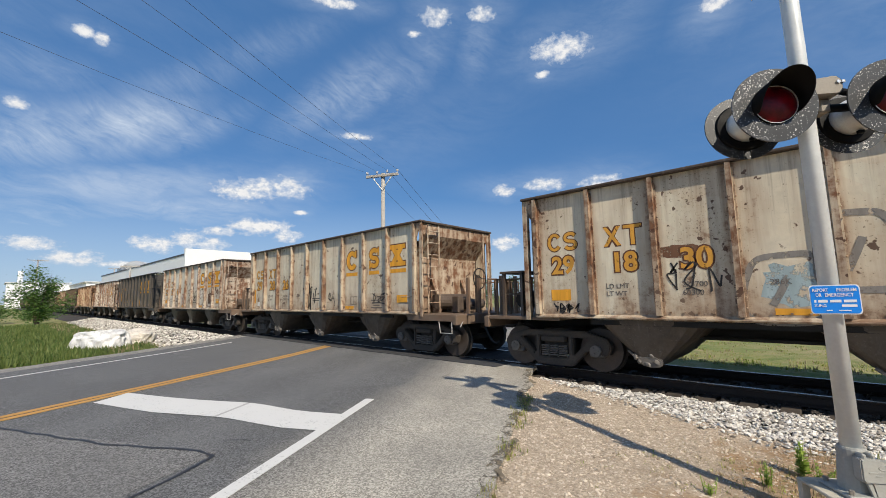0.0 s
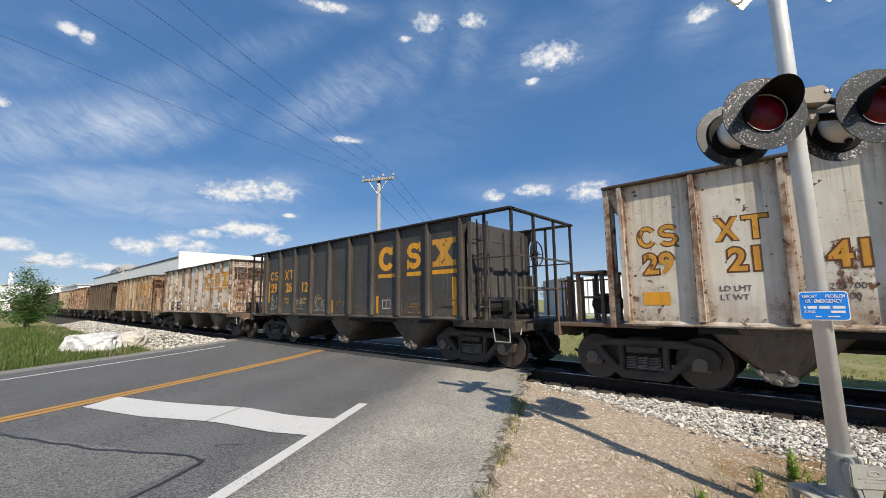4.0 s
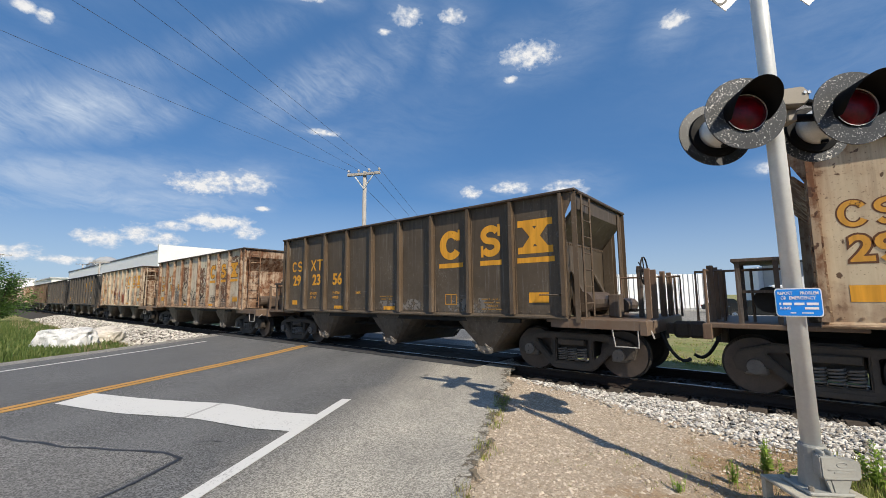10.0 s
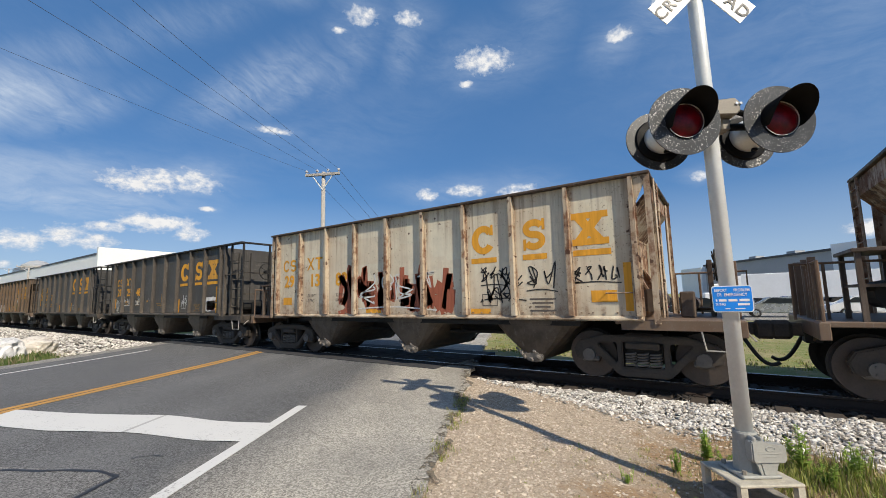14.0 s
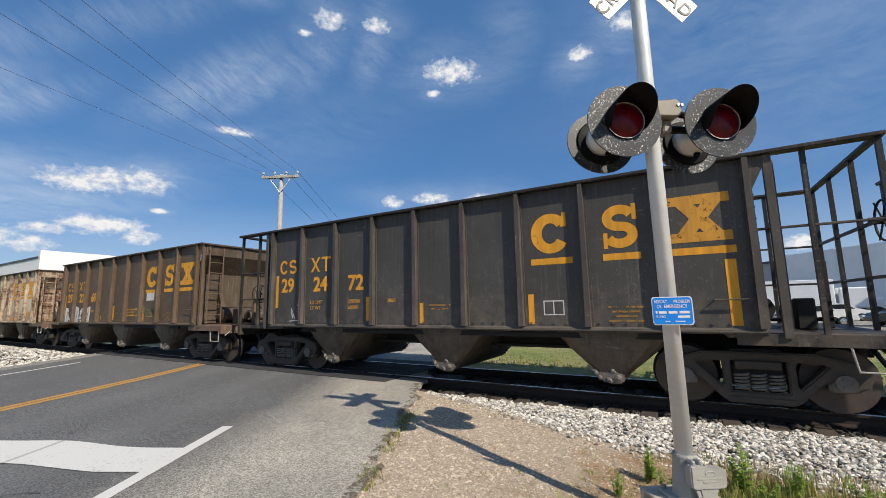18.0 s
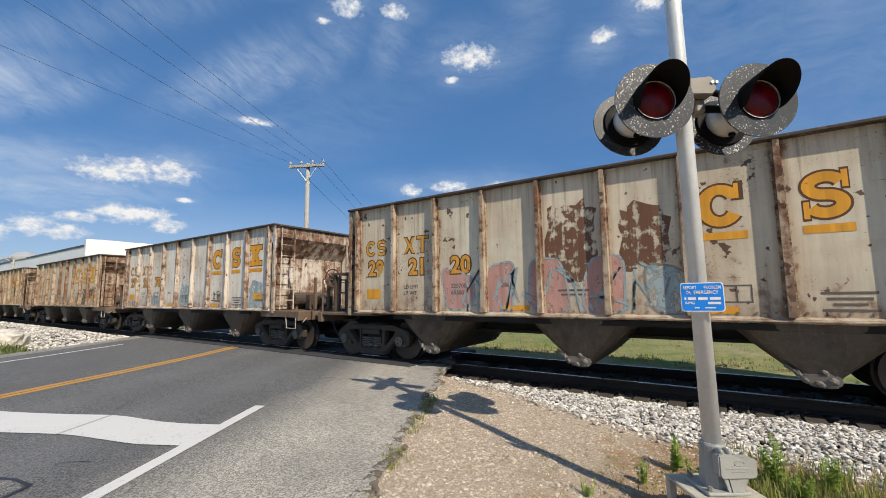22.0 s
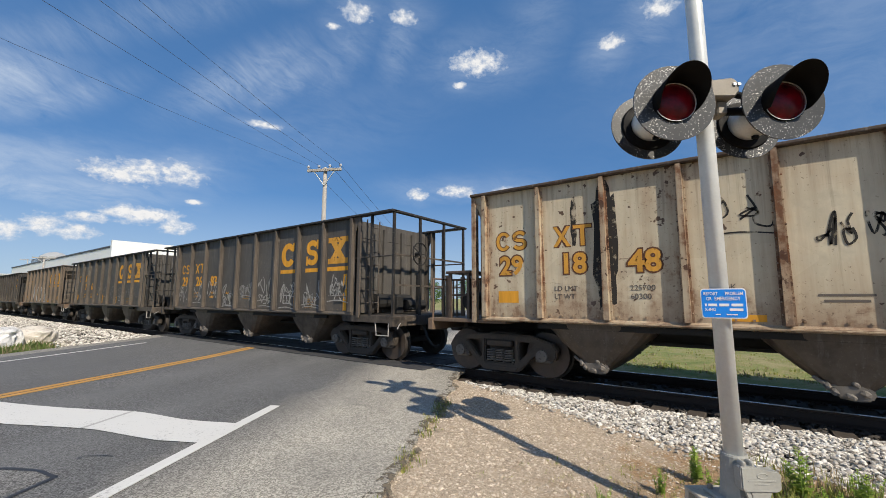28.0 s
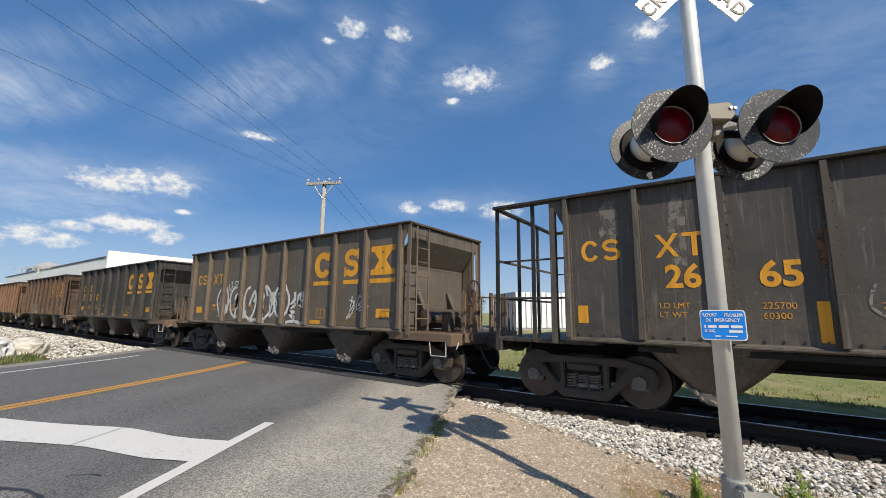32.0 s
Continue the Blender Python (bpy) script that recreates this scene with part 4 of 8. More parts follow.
def scrawl_shape(seed, w, h, t):
    """Hand-sprayed loops and strokes that spell nothing."""
    def make(bm):
        rnd = random.Random(seed)
        n = max(2, int(round(w / h * 1.5)))
        c = w / n
        for i in range(n):
            x0 = -w / 2 + c * i
            for _ in range(rnd.choice((1, 2, 2))):
                k = rnd.choice((4, 5, 6))
                zz = sorted((rnd.uniform(-0.5, 0.5) for _ in range(k)), reverse=rnd.random() < 0.5)
                pts = [(x0 + c * rnd.uniform(0.02, 0.98), h * (z if q % 2 else rnd.uniform(-0.5, 0.5))) for q, z in enumerate(zz)]
                stroke(bm, pts, t)
        if rnd.random() < 0.6:
            stroke(bm, [(-w / 2, -h * 0.55), (0, -h * 0.5), (w / 2, -h * 0.6)], t * 0.8)
    return make


def blob_shape(seed, w, h):
    """A ragged patch."""
    def make(bm):
        rnd = random.Random(seed)
        n = 26
        vs = []
        for i in range(n):
            a = 2 * math.pi * i / n
            r = rnd.uniform(0.72, 1.0)
            c, s = math.cos(a), math.sin(a)
            vs.append(bm.verts.new((w / 2 * r * math.copysign(abs(c) ** 0.6, c), 0, h / 2 * r * math.copysign(abs(s) ** 0.6, s))))
        bm.faces.new(vs)
    return make


def loop_shape(seed, w, h, t):
    """One sprayed open loop with a tail."""
    def make(bm):
        rnd = random.Random(seed)
        a0 = rnd.uniform(0.5, 2.5)
        pts = [(w / 2 * math.cos(a0 + k * 0.55) * rnd.uniform(0.85, 1), h / 2 * math.sin(a0 + k * 0.55) * rnd.uniform(0.85, 1)) for k in range(11)]
        pts.append((w * rnd.uniform(-0.2, 0.4), h * rnd.uniform(-0.2, 0.2)))
        stroke(bm, pts, t)
    return make


def bubble_shape(seed, w, h, t):
    """A fat rounded sprayed form; with t only its outline."""
    def make(bm):
        rnd = random.Random(seed)
        n = 22
        k2, k3, p = rnd.uniform(0.05, 0.14), rnd.uniform(0.03, 0.1), rnd.uniform(0, 6)
        pts = []
        for i in range(n):
            a = 2 * math.pi * i / n
            c, s = math.cos(a), math.sin(a)
            r = 1 - k2 + k2 * math.cos(2 * a + p) + k3 * math.sin(3 * a + p)
            pts.append((w / 2 * r * math.copysign(abs(c) ** 0.55, c), h / 2 * r * math.copysign(abs(s) ** 0.7, s)))
        if t:
            stroke(bm, pts + [pts[0]], t)
            stroke(bm, [(-w * 0.12, -h * 0.22), (-w * 0.02, 0.0), (w * 0.06, h * 0.2)], t)
        else:
            bm.faces.new([bm.verts.new((x, 0, z)) for x, z in pts])
    return make


def place(bx, z, lift=0.016):
    """The pose of a mark on the near side: bx counted in bays from the trailing end."""
    return pose(-HALF + BAY * bx, -WIDE - lift, z)


def mark(car, name, key, make, bx, z, material, lift=0.016, label=""):
    return part(name, once(key, make), material, car, label, place(bx, z, lift))


def add_number(car, chars, bx, z, h, material, outlined=False):
    """Digits of one block, set by their middle."""
    me = letters(chars, h, 0.012 * h / 0.3)
    w = max((v.co.x for v in me.vertices), default=0)
    if outlined:
        part("number_outline", letters(chars, h, 0.034 * h / 0.3), M["brownline"], car, "", place(bx, z, 0.0145) @ pose(-w / 2, 0, -h / 2))
    return part("road_number", me, material, car, "", place(bx, z) @ pose(-w / 2, 0, -h / 2))


WHEELS = []


def hopper(kind, body, posts, under, number, extra, label, near=True, ends=None, group="hopper cars of the train"):
    """kind a: closed hood end; kind b: open cage end. body, posts: paint; number: three blocks; extra: marks."""
    car = tagged(new("hopper_car"), label, "railcar", group)
    R = MIRROR
    for m4 in (None, R):
        part("side_sheet", once("sheet", m_sheet), body, car, "", m4)
        part("side_sill", once("sill", m_sill), body, car, "", m4)
        tagged(part("sill_bolts", once("sillbolts", m_sillbolts), posts, car, "", m4), kind="stuff")
        part("top_chord", once("chord_l", m_chord_long) if kind == "b" else once("chord", m_chord), under, car, "", m4)
        for i in range(10):
            mm = pose(-HALF + BAY * i, 0, 0)
            po = part("side_post", once("post", m_post), posts, car, "", mm if m4 is None else R @ mm)
            if near and m4 is None:
                tagged(part("rivet_row", once("rivets", m_rivets), posts, po), kind="stuff")
        part("end_deck", once("deck", m_deck), under if kind == "b" else M["platform"], car, "", m4)
        part("coupler", once("coupler", m_coupler), M["truck"], car, "", m4)
        part("cut_lever", once("cutlever", m_cutlever), M["whitebar"], car, "", m4)
        part("air_hose", once("hose", m_hose, True), M["hose"], car, "", m4)
        part("corner_post", once("corner", m_corner), posts, car, "", m4)
        part("corner_post", once("corner_f", lambda bm: (m_corner(bm), bmesh.ops.scale(bm, vec=(1, -1, 1), verts=bm.verts))), posts, car, "", m4)
        if kind == "a":
            part("end_sheet", once("end_a", m_end_a), ends, car, "", m4)
            part("end_band", once("end_band", m_end_band), ends, car, "", m4)
            part("end_hood", once("end_hood", m_end_hood), ends, car, "", m4)
            tagged(part("rivet_row", once("endriv", m_end_rivets), posts, car, "", m4), kind="stuff")
            part("end_chord", once("endchord", m_end_chord), under, car, "", (m4 or Matrix()) @ pose(HALF + 0.24, 0, 0))
            for y in (-0.62, 0.62):
                part("gusset", once("gusset", m_gusset), ends, car, "", (m4 or Matrix()) @ pose(0, y, 0))
            part("post_brace", once("brace_a", lambda bm: rod(bm, (HALF + 0.24, WIDE - 0.25, TOP - 0.1), (HALF + 0.24, WIDE - 0.25, 1.05), 0.03, 6)), posts, car, "", m4)
        else:
            part("end_sheet", once("end_b", m_end_b), body, car, "", m4)
            for y in (-1.25, -0.8, -0.35, 0.35, 0.8, 1.25):
                part("end_stiffener", once("stiff", m_stiff), body, car, "", (m4 or Matrix()) @ pose(HALF - 0.04, y, 0))
            part("end_chord", once("endchord", m_end_chord), under, car, "", (m4 or Matrix()) @ pose(HALF + 1.33, 0, 0))
            for x, y in ((1.33, -1.44), (1.33, -0.5), (1.33, 0.5), (1.33, 1.44), (0.62, 1.44), (0.62, -1.44)):
                part("cage_post", once("cagepost", m_cage_post), under, car, "", (m4 or Matrix()) @ pose(HALF + x, y, 0))
            for z in (2.45, 1.75):
                part("cage_rail", once("cagerail", m_cage_rail), under, car, "", (m4 or Matrix()) @ pose(HALF + 1.33, 0, z))
            for y, z in ((-1.44, 2.42), (1.44, 2.42), (1.44, 1.75)):
                part("side_rail", once("siderail", m_side_rail), under, car, "", (m4 or Matrix()) @ pose(HALF, y, z))
        part("ladder", once("ladder", m_ladder), posts, car, "", (m4 or Matrix()) @ pose(HALF + 0.32, -WIDE + 0.12, 0))
        if kind == "a":
            part("handrail", once("handrail", m_handrail), M["platform"], car, "", (m4 or Matrix()) @ pose(HALF + 1.3, 0.25, 0))
            part("handrail", once("handrail", m_handrail), M["platform"], car, "", (m4 or Matrix()) @ pose(HALF + 0.36, 0.75, 0, 0, 0, -90))
            for y in (-0.9, -0.45, 0.3, 0.9):
                part("platform_post", once("platpost", m_platpost), M["platform"], car, "", (m4 or Matrix()) @ pose(HALF + 1.28, y, 0))
        part("step", once("stirrup", m_stirrup), M["whitebar"], car, "pale grey bent step", (m4 or Matrix()) @ pose(HALF + 0.8, -WIDE - 0.03, 0))
        part("grab_iron", once("grab", lambda bm: tube(bm, [(0, 0, 0), (0, -0.07, 0), (0.4, -0.07, 0), (0.4, 0, 0)], 0.012, 5)), posts, car, "", (m4 or Matrix()) @ pose(HALF - 0.5, -WIDE - 0.012, 1.5))
    if kind == "a":
        bf = part("gear_frame", once("gearframe", m_gear_frame), under, car, "dark frame over the brake gear", R)
        part("air_reservoir", once("airtank", lambda bm: rod(bm, (HALF + 0.55, 0.5, 1.4), (HALF + 0.55, 1.15, 1.4), 0.19, 14)), M["steel_dark"], bf)
    part("brake_gear", once("brakegear", m_brakegear), M["steel_dark"] if kind == "b" else under, car)
    part("brake_wheel", once("brakewheel", m_brakewheel), M["steel_dark"], car, "", pose(HALF + 1.05, -0.1, 1.95) if kind == "a" else pose(HALF + 1.5, -0.7, 2.5))
    part("center_sill", once("csill", m_center_sill), M["steel_dark"], car)
    part("train_pipe", once("pipe", m_pipe), M["steel_dark"], car)
    part("slope_sheet", once("inside", m_inside), under, car)
    part("slope_sheet", once("inside", m_inside), under, car, "", R)
    part("body_floor", once("floor", m_floor), M["steel_dark"], car)
    for x in (-2.97, 0, 2.97):
        h = part("discharge_hopper", once("hopper", m_hopper), M["funnel"], car, "dusty grey steel funnel", pose(x, 0, 0))
        part("discharge_door", once("chute", m_chute), M["spring"], h)
        part("discharge_door", once("chute", m_chute), M["spring"], h, "", R)
    for s in (-1, 1):
        tr = part("truck", once("bolster", m_bolster), M["truck"], car, "cast steel four-wheel truck", pose(s * TRUCK, -1.02, 0))
        part("side_frame", once("sideframe", m_sideframe), M["truck"], tr, "", pose(0, 0, -0.035))
        part("side_frame", once("sideframe", m_sideframe), M["truck"], tr, "", pose(0, 2.04, -0.035, 0, 0, 180))
        for x in (-0.19, 0.0, 0.19):
            part("spring", once("spring", m_spring), M["spring"], tr, "", pose(x, -0.03, -0.035))
        for d in (-BASE, BASE):
            part("bearing", once("bearing", m_bearing), M["spring"], tr, "", pose(d, 0, AXLE + 0.01))
            ax = part("wheelset", once("axle", m_axle, True), M["wheel"], car, "", pose(s * TRUCK + d, 0, AXLE))
            for q in (1, -1):
                w = part("wheel", once("wheel", m_wheel), M["wheel"], ax, "", pose(0, -0.76 * q, 0, 0, 0, 0 if q == 1 else 180))
                w2 = part("wheel_rim", once("rim", m_rim), M["tread"], ax, "polished rim", pose(0, -0.76 * q, 0, 0, 0, 0 if q == 1 else 180))
            WHEELS.append((ax, s * TRUCK + d, car))
    yel = extra.get("yellow", M["yellow"])
    light = extra.get("light", False)
    if number:
        small = extra.get("num", yel)
        out = bool(extra.get("outline"))
        for nm, key, fn, bx, sw in (("emblem_ring", "em_c", ring_shape, 0.34, 0.29), ("emblem_bend", "em_s", bend_shape, 0.64, 0.27), ("emblem_saltire", "em_x", saltire_shape, 1.36, 0.31), ("emblem_tee", "em_t", tee_shape, 1.68, 0.30)):
            if out:
                mark(car, "emblem_outline", key + "o", fn(sw, 0.345, t=0.22, grow=0.017), bx, 2.50, M["brownline"], 0.0145)
            mark(car, nm, key, fn(sw, 0.345, t=0.22), bx, 2.50, small)
        for k, (chars, bx) in enumerate(zip(number, (0.48, 1.52, 2.52))):
            if chars:
                add_number(car, chars, bx, 2.06 - 0.01 * k, 0.335, small, out)
    if extra.get("emblem", True):
        z, wc, hh = (2.635, 0.54, 0.585) if light else (extra.get("ez", 2.66), 0.66, 0.68)
        e = 0.0 if light else 0.10
        sizes = (("emblem_ring", "big_c", ring_shape, 6.40 + e, wc), ("emblem_bend", "big_s", bend_shape, 7.40 + e, 0.44 if light else 0.50), ("emblem_saltire", "big_x", saltire_shape, 8.33 + e * 1.3, 0.66 if light else 0.76))
        for nm, key, fn, bx, sw in sizes:
            if extra.get("outline"):
                mark(car, "emblem_outline", f"{key}o{sw}", fn(sw, hh, grow=0.028), bx, z, M["brownline"], 0.0145)
            worn_x = key == "big_x" and kind == "b"
            mark(car, nm, f"{key}{sw}", fn(sw, hh), bx, z, M["yellow_worn"] if worn_x else yel, label="plain yellow shape")
            mark(car, "emblem_bar", f"ebar{sw}", bar_shape(sw + 0.04, 0.105), bx, z - hh / 2 - 0.13, yel)
    for bx, z, w, h in extra.get("bars", ((0.42, 1.48, 0.40, 0.21), (3.57, 1.2, 0.5, 0.09), (6.3, 1.2, 0.45, 0.1), (8.5, 1.45, 0.42, 0.2))):
        mark(car, "reflective_strip", f"rb{w}{h}", bar_shape(w, h), bx, z, M["yellow"], label="yellow reflective strip")
    tone = extra.get("text", M["stencil"])
    for bx, z, tx, h in extra.get("words", ((1.4, 1.58, "LD LMT", 0.085), (1.4, 1.45, "LT WT", 0.085), (2.5, 1.58, "225700", 0.085), (2.5, 1.45, "60300", 0.085), (3.5, 1.58, "286K", 0.08))):
        me = letters(tx, h)
        part("stencil_text", me, tone, car, "", place(bx, z) @ pose(-0.2, 0, 0))
    for bx, z, n in ((4.5, 1.5, 2), (7.5, 1.42, 4)):
        for i in range(n):
            mark(car, "stencil_line", f"sl{i % 3}", bar_shape(0.5 - 0.1 * (i % 3), 0.03), bx, z - i * 0.07, tone if light else M["dimyellow"])
    mark(car, "data_frame", "dframe", frame_shape(0.34, 0.24), 6.5, 1.42, M["whitemark"] if kind == "b" else tone)
    for i, (what, bx, z, w, h, mm) in enumerate(extra.get("paint", ())):
        if what == "scrawl":
            mark(car, "graffiti_scrawl", f"g{i}{bx}{z}{w}", scrawl_shape(i * 7 + int(bx * 10), w, h, max(0.026, h * 0.045)), bx, z, mm, 0.018)
        elif what == "loop":
            mark(car, "graffiti_scrawl", f"l{i}{bx}{z}{w}", loop_shape(i * 7 + int(bx * 10), w, h, max(0.035, (h - 0.4) * 0.14)), bx, z, mm, 0.018)
        elif what == "bubble":
            mark(car, "graffiti_fill", f"b{i}{bx}{z}{w}", bubble_shape(i * 3 + int(bx * 10), w, h, 0.0), bx, z, mm, 0.0138 + 0.0004 * (i % 2))
            mark(car, "graffiti_outline", f"bo{i}{bx}{z}{w}", bubble_shape(i * 3 + int(bx * 10), w, h, 0.035), bx, z, M["blackmark"] if mm in (M["whitemark"],) else M["graymark"] if mm != M["pinkmark"] else M["bluemark"], 0.0165)
        elif what == "outline":
            mark(car, "graffiti_outline", f"ol{i}{bx}{z}{w}", bubble_shape(i * 3 + int(bx * 10), w, h, 0.085), bx, z, mm, 0.0172)
        elif what == "panel":
            mark(car, "stencil_panel", f"q{w}{h}", bar_shape(w, h), bx, z, mm, 0.0135)
        elif what == "word":
            me = letters(mm, h)
            part("stencil_text", me, M["whitemark"], car, "", place(bx, z, 0.017) @ pose(-w / 2, 0, 0))
        elif what == "fat":
            mark(car, "graffiti_scrawl", f"f{i}{bx}{z}{w}", scrawl_shape(i * 5 + int(bx * 10), w, h, h * 0.13), bx, z, mm, 0.0175)
        else:
            mark(car, "paint_patch", f"p{i}{bx}{z}{w}", blob_shape(i * 3 + int(bx * 10), w, h), bx, z, mm, 0.0135)
    return car


# ---------------------------------------------------------------- ground, road, track
ROAD_A = radians(ROAD_DEG)
RD = Vector((-math.sin(ROAD_A), math.cos(ROAD_A), 0))
RN = Vector((math.cos(ROAD_A), math.sin(ROAD_A), 0))
RO = Vector((*TIP, 0))


def gz(y):
    """Height of the road's surface: a low hump that the track crosses."""
    return float(np.interp(y, [-200, -30, -14, -9, -6.5, -4.5, -2.8, -1.4, 1.6, 4, 9, 25, 200],
                           [-0.8, -0.35, -0.20, -0.15, -0.13, -0.11, -0.08, -0.03, -0.03, -0.08, -0.2, -0.4, -0.5]))


def at_road(s, r, lift=0.0):
    p = RO + RD * s + RN * r
    return Vector((p.x, p.y, gz(p.y) + lift))


def strip(name, edge0, edge1, s0, s1, step, material, lift=0.0, thick=0.05, cols=1, kind="structure", label="", category=""):
    """A sheet that follows the road's surface between two edges r = edge(s)."""
    bm = bmesh.new()
    n = max(2, int(abs(s1 - s0) / step) + 1)
    rows = []
    for i in range(n):
        s = s0 + (s1 - s0) * i / (n - 1)
        a, b = edge0(s), edge1(s)
        rows.append([bm.verts.new(at_road(s, a + (b - a) * k / cols, lift)) for k in range(cols + 1)])
    for p, q in zip(rows, rows[1:]):
        for k in range(cols):
            bm.faces.new((p[k], p[k + 1], q[k + 1], q[k]))
    if thick:
        g = bmesh.ops.extrude_face_region(bm, geom=bm.faces[:])
        bmesh.ops.translate(bm, vec=(0, 0, -thick), verts=[e for e in g["geom"] if isinstance(e, bmesh.types.BMVert)])
    ob = part(name, bm, material)
    return tagged(ob, label, category, "", kind)


def ground_sheet():
    bm = bmesh.new()
    xs = [-2600, -900, -300, -120, -80] + [-60 + 2 * i for i in range(45)] + [50, 120, 300, 900, 2600]
    ys = [-2600, -600, -120, -40, -24] + [-16 + i for i in range(14)] + [-2.6, 2.6] + [3 + i for i in range(20)] + [30, 60, 120, 300, 900, 2600]
    grid = []
    for y in ys:
        row = []
        for x in xs:
            far = abs(x) > 70 or abs(y) > 40
            z = min(gz(y), -0.1) - 0.10 + (0 if far else 0.05 * noise.noise((x * 0.3, y * 0.3, 0)))
            if -8 < x < 20 and -15 < y < -1:
                z -= 0.3
            if x < -14 and y < -3:
                z -= 0.06
            if x < -12 and -4.5 < y < -1:
                z -= 0.3
            row.append(bm.verts.new((x, y, z)))
        grid.append(row)
    for p, q in zip(grid, grid[1:]):
        for i in range(len(xs) - 1):
            bm.faces.new((p[i], p[i + 1], q[i + 1], q[i]))
    tagged(part("ground", bm, M["grassland"]), "rough green and dry grass ground", "ground", "", "structure")


def wobble(s, amp, f, seed):
    return amp * noise.noise((s * f, seed, 0.5))


LW = LANE
LEFT = LANE * 1.96


def roads():
    # carriageway, worn shoulder, gravel verge
    strip("road", lambda s: -LEFT - 1.0 + wobble(s, 0.12, 0.5, 2), lambda s: 0.12, -40, 60, 0.5, M["asphalt"], 0, 0.1, 6, label="grey asphalt two-lane road over the crossing", category="road")
    strip("road_shoulder", lambda s: 0.12, lambda s: SHOULDER + wobble(s, 0.16, 1.3, 5) + wobble(s, 0.05, 6, 7), -40, 60, 0.12, M["asphalt"], -0.002, 0.08, 5, label="pale worn asphalt shoulder with a ragged edge", category="road")
    # dark patchy strip: painted shade where the broken shoulder drops to the gravel
    strip("broken_edge", lambda s: SHOULDER - 0.10 + wobble(s, 0.16, 1.3, 5) + wobble(s, 0.07, 7, 3), lambda s: SHOULDER + 0.06 + wobble(s, 0.16, 1.3, 5) + wobble(s, 0.09, 5, 11), -12, 4, 0.06, M["lip"], 0.004, 0.0, 2, label="dark flaked strip painting shade and crumbs along the shoulder's edge", category="road")
    strip("pale_margin", lambda s: -LEFT - 1.75 + wobble(s, 0.15, 0.9, 4), lambda s: -LEFT - 0.98, -40, 20, 0.4, M["asphalt_old"], -0.006, 0.05, 2, label="pale dusty margin beside the road", category="road")
    # older, paler stretch of the near lane
    strip("road_patch", lambda s: -LW + 0.25, lambda s: -0.62, -20, -2.36, 0.4, M["asphalt_mid"], 0.004, 0.003, 3, label="older paler asphalt beyond a tar seam", category="road")
    e = strip("edge_line", lambda s: -0.072 * s - 0.075, lambda s: -0.072 * s + 0.075, -40, 0.02, 0.4, M["paint_white"], 0.009, 0.004, 1, label="white painted edge line", category="road marking")
    strip("edge_line", lambda s: -LEFT - 0.05, lambda s: -LEFT + 0.05, -40, LEFT_END, 0.5, M["paint_white"], 0.009, 0.004, 1, label="thin white painted edge line", category="road marking")
    for d in (-0.175, 0.03):
        strip("centre_line", lambda s: -LW - 0.09 + 0.055 * max(s, -8) + d, lambda s: -LW - 0.09 + 0.055 * max(s, -8) + d + 0.145, -40, YELLOW_END, 0.5, M["paint_yellow"], 0.009, 0.004, 1, label="yellow painted centre line", category="road marking")
    # the stop bar, which sags along its length
    bm = bmesh.new()
    rows = []
    n = 26
    for i in range(n + 1):
        r = 0.05 - 4.55 * i / n
        top = float(np.interp(-r, STOP_R, STOP_TOP))
        low = float(np.interp(-r, STOP_R, STOP_LOW))
        rows.append((bm.verts.new(at_road(low, r + 0.10 * i / n, 0.011)), bm.verts.new(at_road(top, r - 0.05 * i / n, 0.011))))
    for k, (p, q) in enumerate(zip(rows, rows[1:])):
        if k == 10:
            # a worn seam across the bar
            for u0, u1 in ((0.0, 0.22), (0.55, 1.0)):
                a = [p[0].co.lerp(q[0].co, min(1, u + 0.0)) for u in (u0, u1)] + [p[1].co.lerp(q[1].co, u) for u in (u1, u0)]
                bm.faces.new([bm.verts.new(c) for c in a])
            worn_quad = [p[0].co.lerp(q[0].co, u) for u in (0.22, 0.55)] + [p[1].co.lerp(q[1].co, u) for u in (0.55, 0.22)]
            continue
        bm.faces.new((p[0], p[1], q[1], q[0]))
    gap = bmesh.new()
    gap.faces.new([gap.verts.new(c) for c in worn_quad])
    tagged(part("stop_bar_seam", gap, M["paint_gone"]), "scuffed grey seam across the stop bar", "road marking", "", "structure")
    tagged(part("stop_bar", bm, M["paint_white"]), "wide wavy white painted stop bar", "road marking", "", "structure")
    # tar seams
    bm = bmesh.new()
    for seam in TAR:
        for (s0, r0), (s1, r1) in zip(seam, seam[1:]):
            k = max(2, int(math.hypot(s1 - s0, r1 - r0) / 0.15))
            for i in range(k):
                pts = []
                for j in (i, i + 1):
                    u = j / k
                    s, r = s0 + (s1 - s0) * u, r0 + (r1 - r0) * u
                    s += 0.05 * noise.noise((s * 3, r * 3, 0))
                    w = 0.022 + 0.012 * noise.noise((s * 5, r * 5, 2))
                    d = Vector((s1 - s0, r1 - r0)).normalized()
                    pts.append((at_road(s - d.y * w, r + d.x * w, 0.008), at_road(s + d.y * w, r - d.x * w, 0.008)))
                bm.faces.new([bm.verts.new(p) for p in (pts[0][0], pts[0][1], pts[1][1], pts[1][0])])
    tagged(part("tar_seam", bm, M["tar"]), "black tar seams in the asphalt", "road", "", "structure")
    # hairline cracks
    rnd = random.Random(17)
    bm = bmesh.new()
